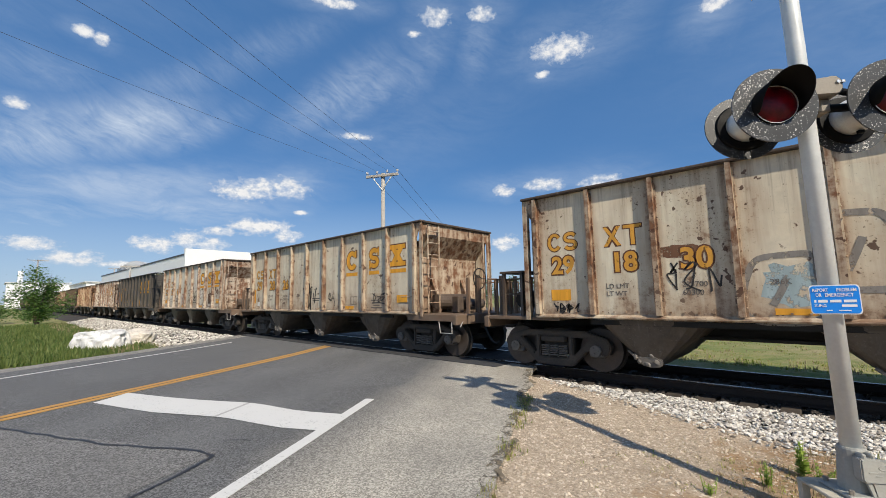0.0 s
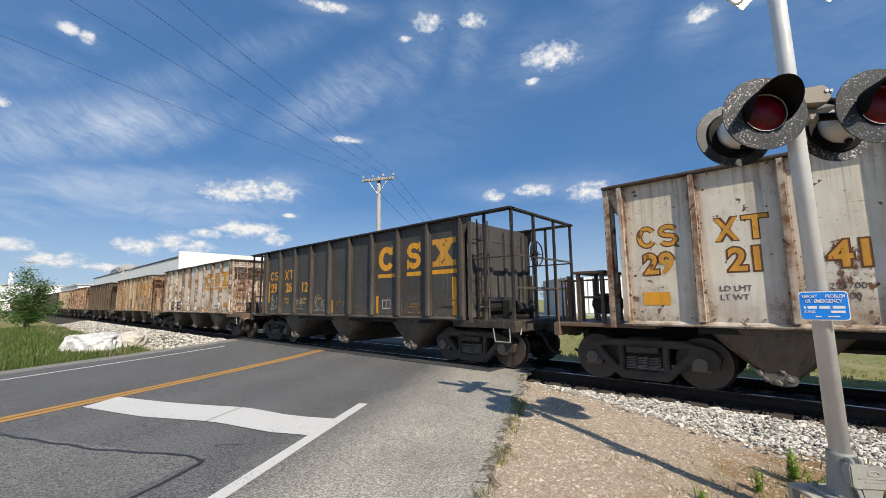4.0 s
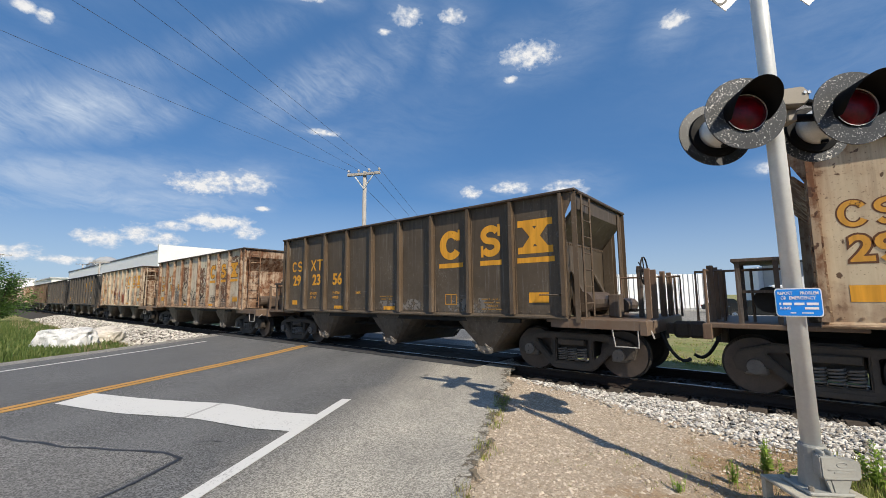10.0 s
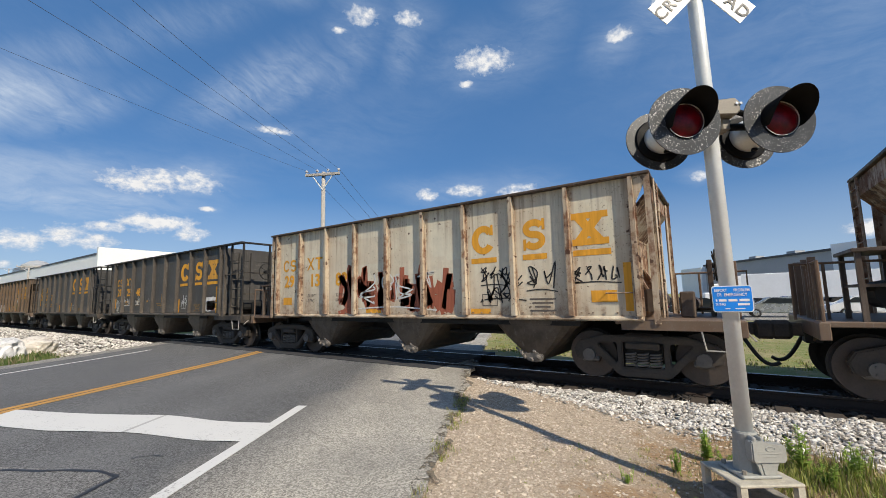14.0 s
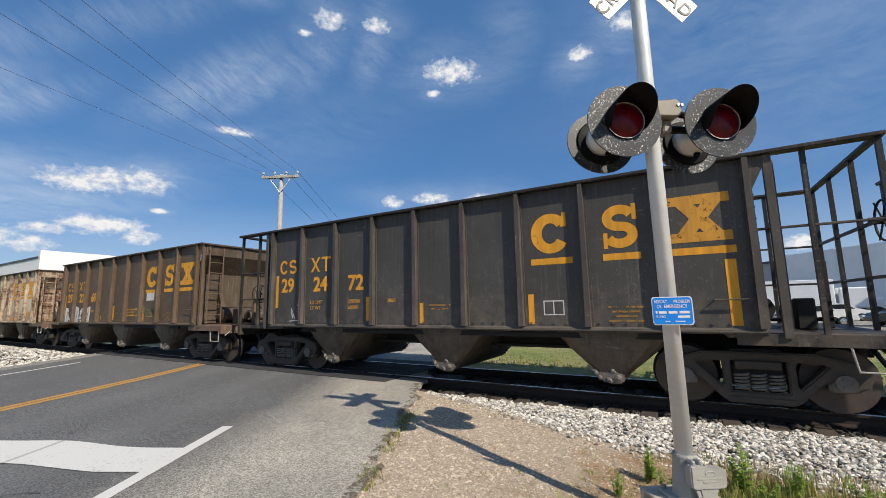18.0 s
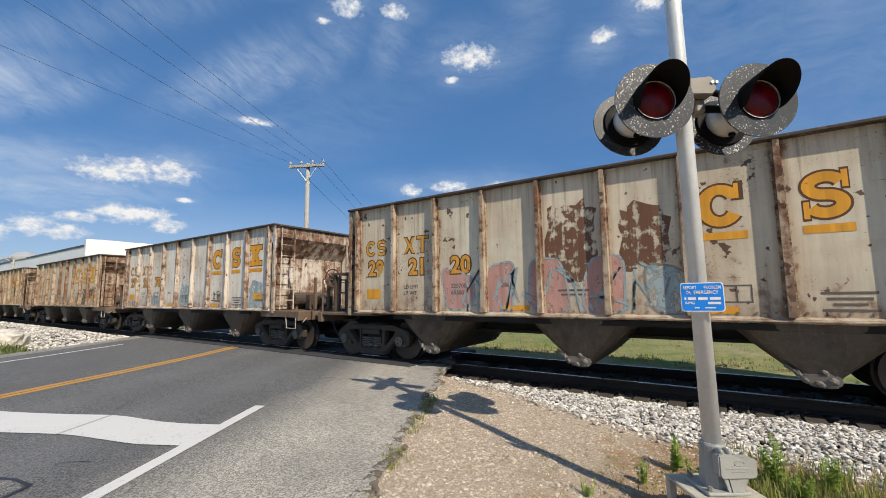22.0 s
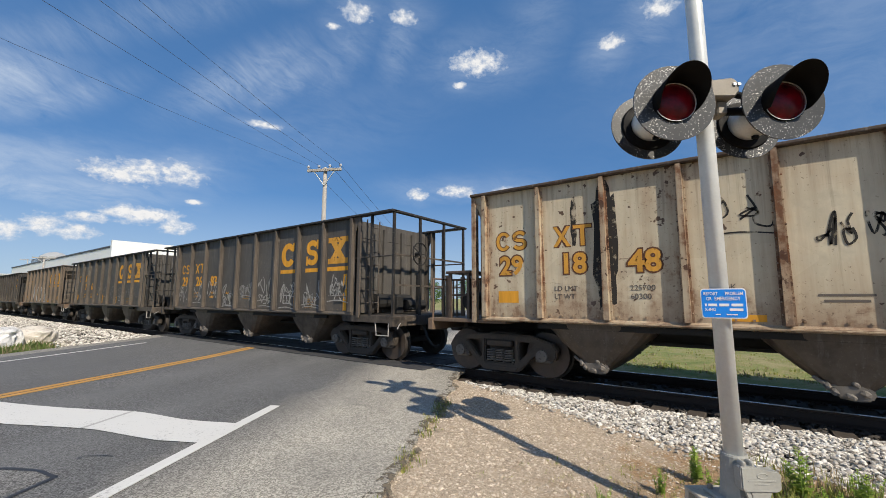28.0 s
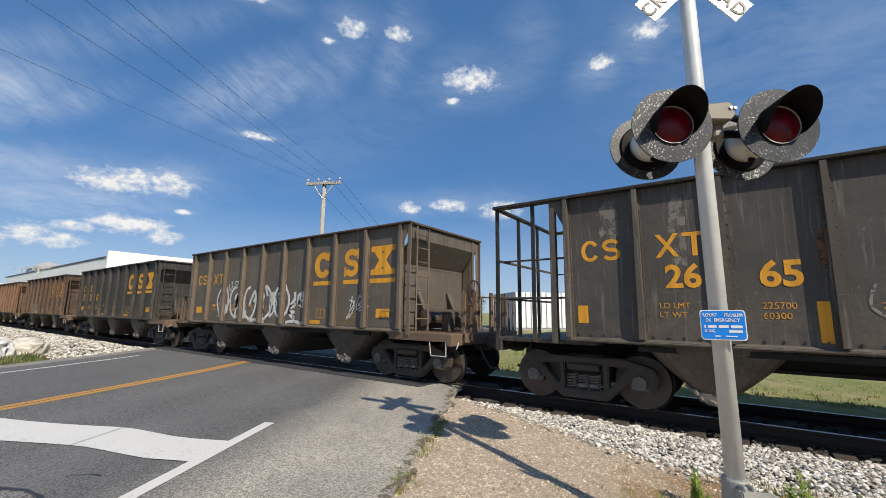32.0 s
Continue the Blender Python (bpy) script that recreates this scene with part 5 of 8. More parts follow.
    for _ in range(26):
        s, r, a = rnd.uniform(-2.2, 4.5), rnd.uniform(-LW + 0.4, 1.6), rnd.uniform(0, 6.28)
        prev = None
        for k in range(rnd.randint(6, 16)):
            a += rnd.gauss(0, 0.5)
            s, r = s + 0.05 * math.sin(a), r + 0.05 * math.cos(a)
            w = rnd.uniform(0.003, 0.007)
            cur = (at_road(s - w * math.cos(a), r + w * math.sin(a), 0.0075), at_road(s + w * math.cos(a), r - w * math.sin(a), 0.0075))
            if prev and r < 1.9:
                bm.faces.new([bm.verts.new(c) for c in (prev[0], prev[1], cur[1], cur[0])])
            prev = cur
    tagged(part("road_cracks", bm, M["tar"]), "short dark hairline cracks in the asphalt", "road", "", "stuff")
    # gravel verge
    bm = bmesh.new()
    ys = [-1.6 - 0.2 * i for i in range(62)]
    grid = []
    for y in ys:
        row = []
        x0 = road_x(y, SHOULDER - 0.4)
        for i in range(60):
            x = x0 + (16.0 - x0) * (i / 59) ** 1.4
            row.append(bm.verts.new((x, y, verge_z(x, y))))
        grid.append(row)
    for p, q in zip(grid, grid[1:]):
        for i in range(59):
            bm.faces.new((p[i], p[i + 1], q[i + 1], q[i]))
    tagged(part("gravel_verge", bm, M["gravel"]), "tan gravel verge between the road and the track", "ground", "", "structure")


def verge_z(x, y):
    """Height of the gravel beside the road, falling away towards the ballast."""
    x0 = road_x(y, SHOULDER - 0.4)
    z = gz(y) - 0.03 - 0.09 * min(1, max(0, (x - x0 - 0.5) / 2.5)) + 0.018 * noise.noise((x * 2.2, y * 2.2, 1))
    return z - 0.25 * min(1, max(0, (y + 1.75 + 0.27 * max(0, x + 3.6)) / 0.6)) * min(1, max(0, (x - x0 - 0.2) / 0.8))


def stones(name, spots, material, label, seed=3):
    """Loose stones as one object: spots of (x, y, z, size)."""
    ico = bmesh.new()
    bmesh.ops.create_icosphere(ico, subdivisions=1, radius=1.12)
    ico.verts.ensure_lookup_table()
    bv = np.array([v.co[:] for v in ico.verts])
    bf = np.array([[v.index for v in f.verts] for f in ico.faces])
    ico.free()
    V, F = [], []
    rs = np.random.RandomState(seed)
    for k, (x, y, z, s) in enumerate(spots):
        d = bv * (0.55 + 0.75 * rs.rand(len(bv), 1)) * (s * np.array([1.0 + 0.5 * rs.rand(), 0.7 + 0.5 * rs.rand(), 0.5 + 0.35 * rs.rand()]))
        a = rs.rand() * 6.28
        t = rs.rand() * 0.9 - 0.45
        ca, sa, ct, st = math.cos(a), math.sin(a), math.cos(t), math.sin(t)
        d = d @ np.array([[ca, sa, 0], [-sa, ca, 0], [0, 0, 1]]) @ np.array([[1, 0, 0], [0, ct, st], [0, -st, ct]])
        V.append(d + (x, y, z))
        F.append(bf + len(bv) * k)
    me = bpy.data.meshes.new(name)
    me.from_pydata(np.concatenate(V).tolist(), [], np.concatenate(F).tolist())
    me.materials.append(None)
    return tagged(part(name, me, material), label, "ballast", "", "stuff")


def road_x(y, r):
    """x of the line r beside the road at y."""
    s = (y - RO.y - RN.y * r) / RD.y
    return RO.x + RD.x * s + RN.x * r


def ballast_z(y):
    a = abs(y)
    return float(np.interp(a, [0, 1.1, 1.4, 1.75, 2.1, 2.9, 4], [-0.24, -0.235, -0.19, -0.20, -0.25, -0.42, -0.6]))


def track():
    tr = tagged(new("railway_track"), "single railway track of rusty steel rails on timber ties", "railway track", "", "structure")
    bm = bmesh.new()
    prof = [(-0.07, -0.17), (0.07, -0.17), (0.07, -0.155), (0.012, -0.13), (0.01, -0.045), (0.036, -0.035), (0.036, -0.004), (-0.036, -0.004), (-0.036, -0.035), (-0.01, -0.045), (-0.012, -0.13), (-0.07, -0.155)]
    prism(bm, prof, -420, 160, "x")
    rail = mesh_of(bm, "rail")
    bm = bmesh.new()
    box(bm, -420, 160, -0.03, 0.03, -0.0035, 0.0)
    head = mesh_of(bm, "head")
    for y in (-0.7535, 0.7535):
        r = part("rail", rail, M["rail"], tr, "", pose(0, y, 0))
        part("rail_head", head, M["railtop"], r, "polished running surface")
    bm = bmesh.new()
    box(bm, -0.115, 0.115, -1.32, 1.32, -0.36, -0.175, 0.012)
    tie = mesh_of(bm, "tie")
    bm = bmesh.new()
    for s in (-1, 1):
        box(bm, -0.09, 0.09, s * 0.7535 - 0.17, s * 0.7535 + 0.17, -0.174, -0.158)
        for dx in (-0.06, 0.06):
            for dy in (-0.09, 0.09):
                box(bm, dx - 0.014, dx + 0.014, s * 0.7535 + dy - 0.02, s * 0.7535 + dy + 0.02, -0.16, -0.135)
    plate = mesh_of(bm, "plate")
    rnd = random.Random(4)
    rest = bmesh.new()
    for i in range(-170, 90):
        x = i * 0.50 + 0.09
        if road_x(0, -LEFT - 1.2) < x < road_x(0, SHOULDER + 0.1):
            continue
        m4 = pose(x + rnd.uniform(-0.03, 0.03), rnd.uniform(-0.05, 0.03), rnd.uniform(-0.012, 0.004), 0, 0, rnd.uniform(-1.2, 1.2))
        if -40 < x < 14:
            t = part("tie", tie, M["tie"], tr, "", m4)
            part("tie_plate", plate, M["rail"], t)
        else:
            box(rest, x - 0.115, x + 0.115, -1.32, 1.32, -0.36, -0.175)
    tagged(part("far_ties", rest, M["tie"], tr), kind="stuff")
    # bed under the ties, coloured dark for the shade below the train
    bm = bmesh.new()
    ys = [-4.0, -2.9, -2.1, -1.75, -1.4, -1.1, 0, 1.1, 1.4, 1.75, 2.1, 2.9, 4.0]
    rows = []
    for x in [-420] + [-80 + i for i in range(111)] + [160]:
        rows.append([bm.verts.new((x, y, ballast_z(y) - 0.02 - (0.06 if abs(y) > 3.5 else 0) + 0.015 * noise.noise((x, y, 3)))) for y in ys])
    for p, q in zip(rows, rows[1:]):
        for k in range(len(ys) - 1):
            bm.faces.new((p[k], p[k + 1], q[k + 1], q[k]))
    tagged(part("ballast_bed", bm, M["shade_bed"]), "bed of crushed stone under the track, coloured dark as train shade", "ballast", "", "structure")
    # crossing panels between and beside the rails
    xa, xb = road_x(0, -LEFT - 1.0), road_x(0, SHOULDER - 0.2)
    cr = tagged(new("crossing_surface"), "dark rubber and asphalt crossing surface between the rails", "crossing surface", "", "structure")
    for y0, y1 in ((-0.66, -0.02), (0.02, 0.66), (-1.42, -0.84), (0.84, 1.42)):
        for k in range(6):
            bm = bmesh.new()
            u0, u1 = xa + (xb - xa) * k / 6, xa + (xb - xa) * (k + 1) / 6
            box(bm, u0 + 0.01, u1 - 0.01, y0, y1, -0.14, -0.012, 0.008)
            part("crossing_panel", bm, M["panel"], cr)
    # stones
    rnd = random.Random(8)
    spots = []
    xr = road_x(-2.2, SHOULDER)
    for _ in range(44000):
        y = -1.10 - 2.1 * rnd.random()
        x = rnd.uniform(-4.2, 9)
        if x < road_x(y, SHOULDER) + 0.1 + 0.7 * rnd.random():
            continue
        if y > -1.34 and abs((x - 0.09) / 0.5 - round((x - 0.09) / 0.5)) * 0.5 < 0.12:
            continue
        lim = float(np.interp(x, [-4.2, -3.1, -1.9, -0.8, 0.2, 1.5, 4], [-1.45, -1.62, -2.05, -2.45, -2.7, -2.8, -2.9]))
        if y < lim - abs(rnd.gauss(0, 0.22)):
            continue
        spots.append((x, y, max(ballast_z(y), verge_z(x, y)) + rnd.uniform(-0.012, 0.028), rnd.uniform(0.012, 0.028)))
    # stones below the train, darkened in colour to stand for its shade
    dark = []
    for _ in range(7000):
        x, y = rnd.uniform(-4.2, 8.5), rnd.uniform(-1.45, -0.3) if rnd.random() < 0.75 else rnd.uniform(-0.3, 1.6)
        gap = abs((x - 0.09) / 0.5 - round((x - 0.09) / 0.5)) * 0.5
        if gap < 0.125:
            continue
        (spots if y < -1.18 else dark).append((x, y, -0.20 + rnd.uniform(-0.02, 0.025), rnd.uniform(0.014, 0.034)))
    stones("ballast_stones", dark, M["shade_stone"], "crushed stones between the ties, darkened as shade under the train", 6)
    stones("ballast_stones", spots, M["stone"], "loose pale grey and white crushed stones beside the rail")
    spots = []
    for _ in range(11000):
        x = -9.5 - 48 * rnd.random() ** 1.5
        y = -1.3 - 3.2 * rnd.random() ** 1.2
        if y < -4.5 or x > road_x(y, -LEFT - 1.6):
            continue
        spots.append((x, y, ballast_z(y) + rnd.uniform(-0.01, 0.05) + 0.04, rnd.uniform(0.03, 0.062)))
    stones("ballast_stones", spots, M["stone"], "bank of pale crushed stones under the far track", 5)
    spots = []
    for _ in range(76000):
        y = rnd.uniform(-7.6, -1.6)
        x = rnd.uniform(-4.5, 2.6)
        # little loose gravel on the soil round the signal
        if rnd.random() < 0.85 * min(1, max(0, (x * 0.9 - y * 0.25 + 0.35) / 1.3)):
            continue
        if x < road_x(y, SHOULDER - 0.04 + 0.16 * rnd.random()):
            continue
        spots.append((x, y, verge_z(x, y) - 0.001, 0.004 + 0.013 * rnd.random() ** 2.6))
    stones("gravel_stones", spots, M["grit"], "small tan and white gravel on the verge", 9)


# ---------------------------------------------------------------- crossing signal
def signal():
    g = gz(MAST[1]) - 0.10
    sg = tagged(new("crossing_signal"), "grey pole with crossbuck and two pairs of red crossing lamps", "railway signal")
    # x of the signal runs along its lamp arm, -y faces the traffic; the mast leans a little
    sg.matrix_basis = Matrix.Translation((*MAST, g)) @ Matrix.Rotation(-0.0078, 4, "Y") @ Matrix.Rotation(-0.008, 4, "X") @ Matrix.Rotation(SIG_ROT, 4, "Z")
    bm = bmesh.new()
    lathe(bm, [(0.061, 0.3), (0.061, 4.9), (0.04, 4.96)], 24, "z")
    part("mast", mesh_of(bm, "mast", True), M["galv"], sg, "galvanised steel pole")
    bm = bmesh.new()
    box(bm, -0.15, 0.15, -0.15, 0.15, 0.273, 0.298, 0.008)
    bmesh.ops.create_cone(bm, cap_ends=True, segments=8, radius1=0.104, radius2=0.086, depth=0.22, matrix=pose(0, 0, 0.405, 0, 0, 22.5))
    lathe(bm, [(0.076, 0.49), (0.083, 0.50), (0.083, 0.572), (0.077, 0.585), (0.064, 0.585)], 20, "z")
    for x in (-0.028, 0.028):
        box(bm, x - 0.014, x + 0.014, -0.145, -0.08, 0.49, 0.575, 0.008)
    base = part("junction_box", bm, M["castgrey"], sg, "grey cast base with a split collar")
    bm = bmesh.new()
    prism(bm, [(-0.062, 0.405), (-0.045, 0.385), (0.175, 0.385), (0.20, 0.405), (0.20, 0.505), (0.18, 0.52), (0.075, 0.52), (0.045, 0.545), (-0.062, 0.545)], -0.155, -0.075)
    bmesh.ops.bevel(bm, geom=bm.edges[:], offset=0.008, segments=2, affect="EDGES")
    part("cover_plate", bm, M["castgrey"], base, "grey cast cover with a raised oval")
    bm = bmesh.new()
    tube(bm, [(0.075 + 0.035 * math.cos(k * 0.5236), -0.1565, 0.492 + 0.016 * math.sin(k * 0.5236)) for k in range(13)], 0.0035, 5)
    for z0, x0, x1 in ((0.455, -0.02, 0.16), (0.434, 0.02, 0.12)):
        box(bm, x0, x1, -0.158, -0.154, z0, z0 + 0.008)
    part("raised_mark", bm, M["castgrey"], base)
    bm = bmesh.new()
    prism(bm, [(0.005, 0.384), (0.135, 0.384), (0.105, 0.299), (0.022, 0.299)], -0.145, -0.12)
    prism(bm, [(-0.03, 0.389), (-0.001, 0.389), (0.019, 0.299), (0.0, 0.299)], -0.14, -0.12)
    part("cover_foot", bm, M["castgrey"], base)
    for x, y, z in ((-0.115, -0.115, 0.298), (0.115, -0.115, 0.298), (-0.115, 0.115, 0.298), (0.115, 0.115, 0.298)):
        bm = bmesh.new()
        rod(bm, (x, y, z), (x, y, z + 0.03), 0.017, 6)
        part("bolt", bm, M["bracket"], base)
    bm = bmesh.new()
    rod(bm, (-0.06, -0.12, 0.535), (0.06, -0.12, 0.535), 0.013, 6)
    part("clamp_bolt", bm, M["chrome"], base)
    bm = bmesh.new()
    box(bm, -0.24, 0.24, -0.24, 0.24, 0.25, 0.272, 0.006)
    for x in (-0.21, 0.21):
        for y in (-0.21, 0.21):
            box(bm, x - 0.025, x + 0.025, y - 0.025, y + 0.025, -0.05, 0.25)
    part("foundation_plate", bm, M["footplate"], sg, "pale stained steel plate on four legs")
    bm = bmesh.new()
    box(bm, -0.24, 0.24, -0.24, 0.24, -0.12, 0.12, 0.02)
    part("footing", bm, M["ballastbed"], sg, "concrete footing")
    # crossbuck, one board each way, in front of the mast
    for ang, word, y in ((45, "CROSSING", -0.085), (-45, "RAILROAD", -0.078)):
        bm = bmesh.new()
        box(bm, -0.575, 0.575, -0.004, 0.004, -0.112, 0.112)
        bl = part("crossbuck_board", bm, M["white"], sg, "white board with black letters", Matrix.Translation((0, y, BUCK)) @ Matrix.Rotation(radians(-ang), 4, "Y"))
        for half, sx in ((word[:4], -0.33), (word[4:], 0.33)) if word == "RAILROAD" else (("CROSS", -0.325), ("ING", 0.31)):
            me = letters(half, 0.118, 0.0015, 1.12)
            w = max(v.co.x for v in me.vertices)
            part("letters", me, M["black"], bl, "", pose(sx - w / 2, -0.007, -0.059))
    # lamp arm: a clamp on the mast carries a cross tube behind it
    z = LAMP_Z
    ax0, ay0 = ARM
    bm = bmesh.new()
    lathe(bm, [(0.082, z - 0.03), (0.082, z + 0.19), (0.062, z + 0.20)], 18, "z")
    part("arm_clamp", bm, M["bracket"], sg, "tan-grey cast clamp")
    bm = bmesh.new()
    prism(bm, [(0.02, z + 0.03), (0.20, z + 0.03), (0.24, z + 0.07), (0.24, z + 0.15), (0.20, z + 0.19), (0.02, z + 0.17)], -0.085, 0.075)
    bmesh.ops.bevel(bm, geom=bm.edges[:], offset=0.012, segments=1, affect="EDGES")
    box(bm, 0.10, 0.18, -0.02, 0.10, z - 0.08, z + 0.03, 0.012)
    part("wire_box", bm, M["bracket"], sg, "tan-grey cast wiring box beside the mast")
    bm = bmesh.new()
    rod(bm, (ax0 - LAMP_R - 0.02, ay0, z - 0.02), (ax0 + LAMP_R + 0.02, ay0, z - 0.02), 0.032, 12)
    rod(bm, (0.20, 0.0, z + 0.11), (ax0 + LAMP_R * 0.7, ay0 - 0.02, z + 0.09), 0.026, 10)
    for sx in (-1, 1):
        rod(bm, (ax0 + sx * LAMP_R, ay0 - 0.18, z - 0.04), (ax0 + sx * LAMP_R, ay0 + 0.18, z - 0.04), 0.04, 10)
        box(bm, ax0 + sx * LAMP_R - 0.05, ax0 + sx * LAMP_R + 0.05, ay0 - 0.06, ay0 + 0.06, z - 0.11, z + 0.05, 0.015)
    part("lamp_arm", bm, M["hood"], sg, "dark cross tube between the lamps")
    bm = bmesh.new()
    for x in (0.20, 0.235):
        rod(bm, (x, -0.095, z + 0.13), (x, -0.075, z + 0.13), 0.014, 6)
    part("bolt", bm, M["chrome"], sg)
    plate = once("backplate", lambda b: lathe(b, [(0.305, -0.006), (0.305, 0.006), (0.02, 0.012)], 40))
    ring = once("lensring", lambda b: lathe(b, [(0.174, 0.004), (0.182, 0.0), (0.182, -0.02), (0.174, -0.02), (0.174, 0.0)], 32))
    lens = once("lens", lambda b: lathe(b, [(0.02, -0.05), (0.07, -0.045), (0.125, -0.033), (0.172, -0.012), (0.172, 0.002)], 32), True)
    body = once("lampbody", lambda b: lathe(b, [(0.15, 0.012), (0.152, 0.11), (0.135, 0.125), (0.13, 0.20), (0.06, 0.215)], 28), True)

    def hood_mesh(b):
        n = 26
        o, i = [], []
        for k in range(n + 1):
            a = radians(-28) + radians(236) * k / n
            d = 0.30 * (0.22 + 0.78 * max(0.0, math.sin((a + radians(28)) / radians(236) * math.pi)) ** 0.8)
            for lst, r in ((o, 0.19), (i, 0.184)):
                lst.append((b.verts.new((r * math.cos(a), -0.01, r * math.sin(a))), b.verts.new((r * math.cos(a), -0.01 - d, r * math.sin(a) + 0.10 * d))))
        for k in range(n):
            for lst in (o, i):
                b.faces.new((lst[k][0], lst[k + 1][0], lst[k + 1][1], lst[k][1]))
            b.faces.new((o[k][1], o[k + 1][1], i[k + 1][1], i[k][1]))
    hood = once("hood", hood_mesh, True)
    rim = once("lensrim", lambda b: lathe(b, [(0.172, 0.004), (0.1765, 0.0), (0.1765, -0.024), (0.172, -0.024), (0.172, 0.003)], 32))
    gasket = once("gasket", lambda b: lathe(b, [(0.17, 0.0125), (0.225, 0.0125), (0.215, 0.03), (0.17, 0.035)], 32))
    for face in (0, 180):
        for sx in (-1, 1):
            m4 = pose(ARM[0] + sx * LAMP_R, ARM[1], LAMP_Z - 0.05, 0, 0, face) @ pose(0, -LAMP_OUT, 0, 3, 0, 0) @ Matrix.Diagonal((1.0, 1.0, 0.95, 1.0))
            lp = part("lamp_backplate", plate, M["backplate"], sg, "round black backing plate with flaking paint", m4)
            small = Matrix.Scale(0.88, 4)
            part("lens", lens, M["lens"], lp, "unlit dark red lens", small)
            part("lens_ring", ring, M["hood"], lp, "", small)
            part("lens_rim", rim, M["silver"], lp, "thin pale rim round the lens", small)
            part("gasket", gasket, M["hood"], lp)
            part("hood", hood, M["hood"], lp, "black visor over the lens", small)
            part("lamp_housing", body, M["silver"], lp, "silver lamp housing")
            bm = bmesh.new()
            box(bm, -0.02, 0.02, 0.1, 0.13, -0.175, -0.15)
            part("latch", bm, M["hood"], lp)
    # blue notice on the mast
    bm = bmesh.new()
    w, h, rr = 0.415, 0.265, 0.03
    pts = []
    for cx, cz, a0 in ((w / 2 - rr, h / 2 - rr, 0), (-w / 2 + rr, h / 2 - rr, 90), (-w / 2 + rr, -h / 2 + rr, 180), (w / 2 - rr, -h / 2 + rr, 270)):
        for k in range(5):
            a = radians(a0 + k * 22.5)
            pts.append((cx + rr * math.cos(a), cz + rr * math.sin(a)))
    prism(bm, pts, -0.003, 0.003)
    nb = part("notice_plate", bm, M["white"], sg, "blue emergency notice with a white border and white words", pose(0.0, 0, 0) @ pose(0, 0, SIGN_Z, 0, 0, SIGN_TURN) @ pose(SIGN_OFF, -0.085, 0) @ Matrix.Diagonal((0.66, 1, 0.807, 1)))
    bm = bmesh.new()
    prism(bm, [(x * 0.955, z2 * 0.93) for x, z2 in pts], -0.005, -0.0032)
    part("blue_field", bm, M["blue"], nb)
    for tx, x0, x1, zz, hh in (("REPORT", -0.18, -0.045, 0.073, 0.03), ("PROBLEM", 0.02, 0.18, 0.073, 0.03), ("OR", -0.155, -0.105, 0.027, 0.033), ("EMERGENCY", -0.08, 0.155, 0.027, 0.033), ("X-ING", -0.175, -0.075, -0.066, 0.026)):
        me = letters(tx, hh, 0.0006)
        ww = max(v.co.x for v in me.vertices)
        part("notice_word", me, M["white"], nb, "", pose(x0, -0.0065, zz) @ Matrix.Diagonal(((x1 - x0) / ww, 1, 1, 1)))
    for x0, x1, zz, hh in ((-0.172, -0.155, -0.014, 0.024), (-0.14, -0.06, -0.014, 0.024), (-0.04, 0.05, -0.014, 0.024), (0.07, 0.172, -0.014, 0.024), (0.05, 0.17, -0.055, 0.022), (-0.08, -0.03, -0.098, 0.010), (0.02, 0.12, -0.098, 0.010)):
        bm = bmesh.new()
        box(bm, x0, x1, -0.0068, -0.0055, zz - hh / 2, zz + hh / 2)
        part("notice_bar", bm, M["white"], nb)


# ---------------------------------------------------------------- boulders, poles, plants
def boulder(name, size, material, loc, rz, seed, label):
    bm = bmesh.new()
    bmesh.ops.create_icosphere(bm, subdivisions=4, radius=1)
    for v in bm.verts:
        p = v.co.copy()
        n = 0.28 * noise.noise(p * 1.3 + Vector((seed, 0, 0))) + 0.14 * noise.noise(p * 3.1 + Vector((0, seed, 0))) + 0.06 * noise.noise(p * 8 + Vector((0, 0, seed)))
        c = Vector([math.copysign(abs(a) ** 0.72, a) for a in p])
        v.co = c * (1 + n)
        v.co.x *= size[0] / 2
        v.co.y *= size[1] / 2
        v.co.z = max(v.co.z, -0.35) * size[2] * 0.62 + size[2] * 0.2
    return tagged(part(name, bm, material, None, "", pose(*loc, 0, 0, rz)), label, "boulder")


def utility_pole(loc, height, arm, turn, label, arms=1, r=0.15):
    up = tagged(new("utility_pole"), label, "utility pole")
    up.matrix_basis = pose(*loc, 0, 0, turn)
    bm = bmesh.new()
    lathe(bm, [(r * 0.85, -0.5), (r * 0.75, height * 0.3), (r * 0.55, height)], 14, "z")
    part("pole", mesh_of(bm, "pole", True), M["wood"], up)
    for k in range(arms):
        z = height - 0.14 - 0.9 * k
        bm = bmesh.new()
        box(bm, -arm / 2, arm / 2, -0.16, -0.06, z - 0.06, z + 0.06, 0.01)
        part("crossarm", bm, M["wood"], up)
        bm = bmesh.new()
        rod(bm, (-arm * 0.3, -0.1, z - 0.05), (0, -0.1, z - 0.7), 0.025, 5)
        rod(bm, (arm * 0.3, -0.1, z - 0.05), (0, -0.1, z - 0.7), 0.025, 5)
        part("arm_brace", bm, M["galv"], up)
        for f in (-0.47, -0.16, 0.16, 0.47):
            bm = bmesh.new()
            lathe(bm, [(0.02, z + 0.06), (0.02, z + 0.13), (0.06, z + 0.14), (0.065, z + 0.2), (0.03, z + 0.24)], 8, "z")
            part("insulator", bm, M["porcelain"], up, "", pose(arm * f, -0.11, 0))
    return up


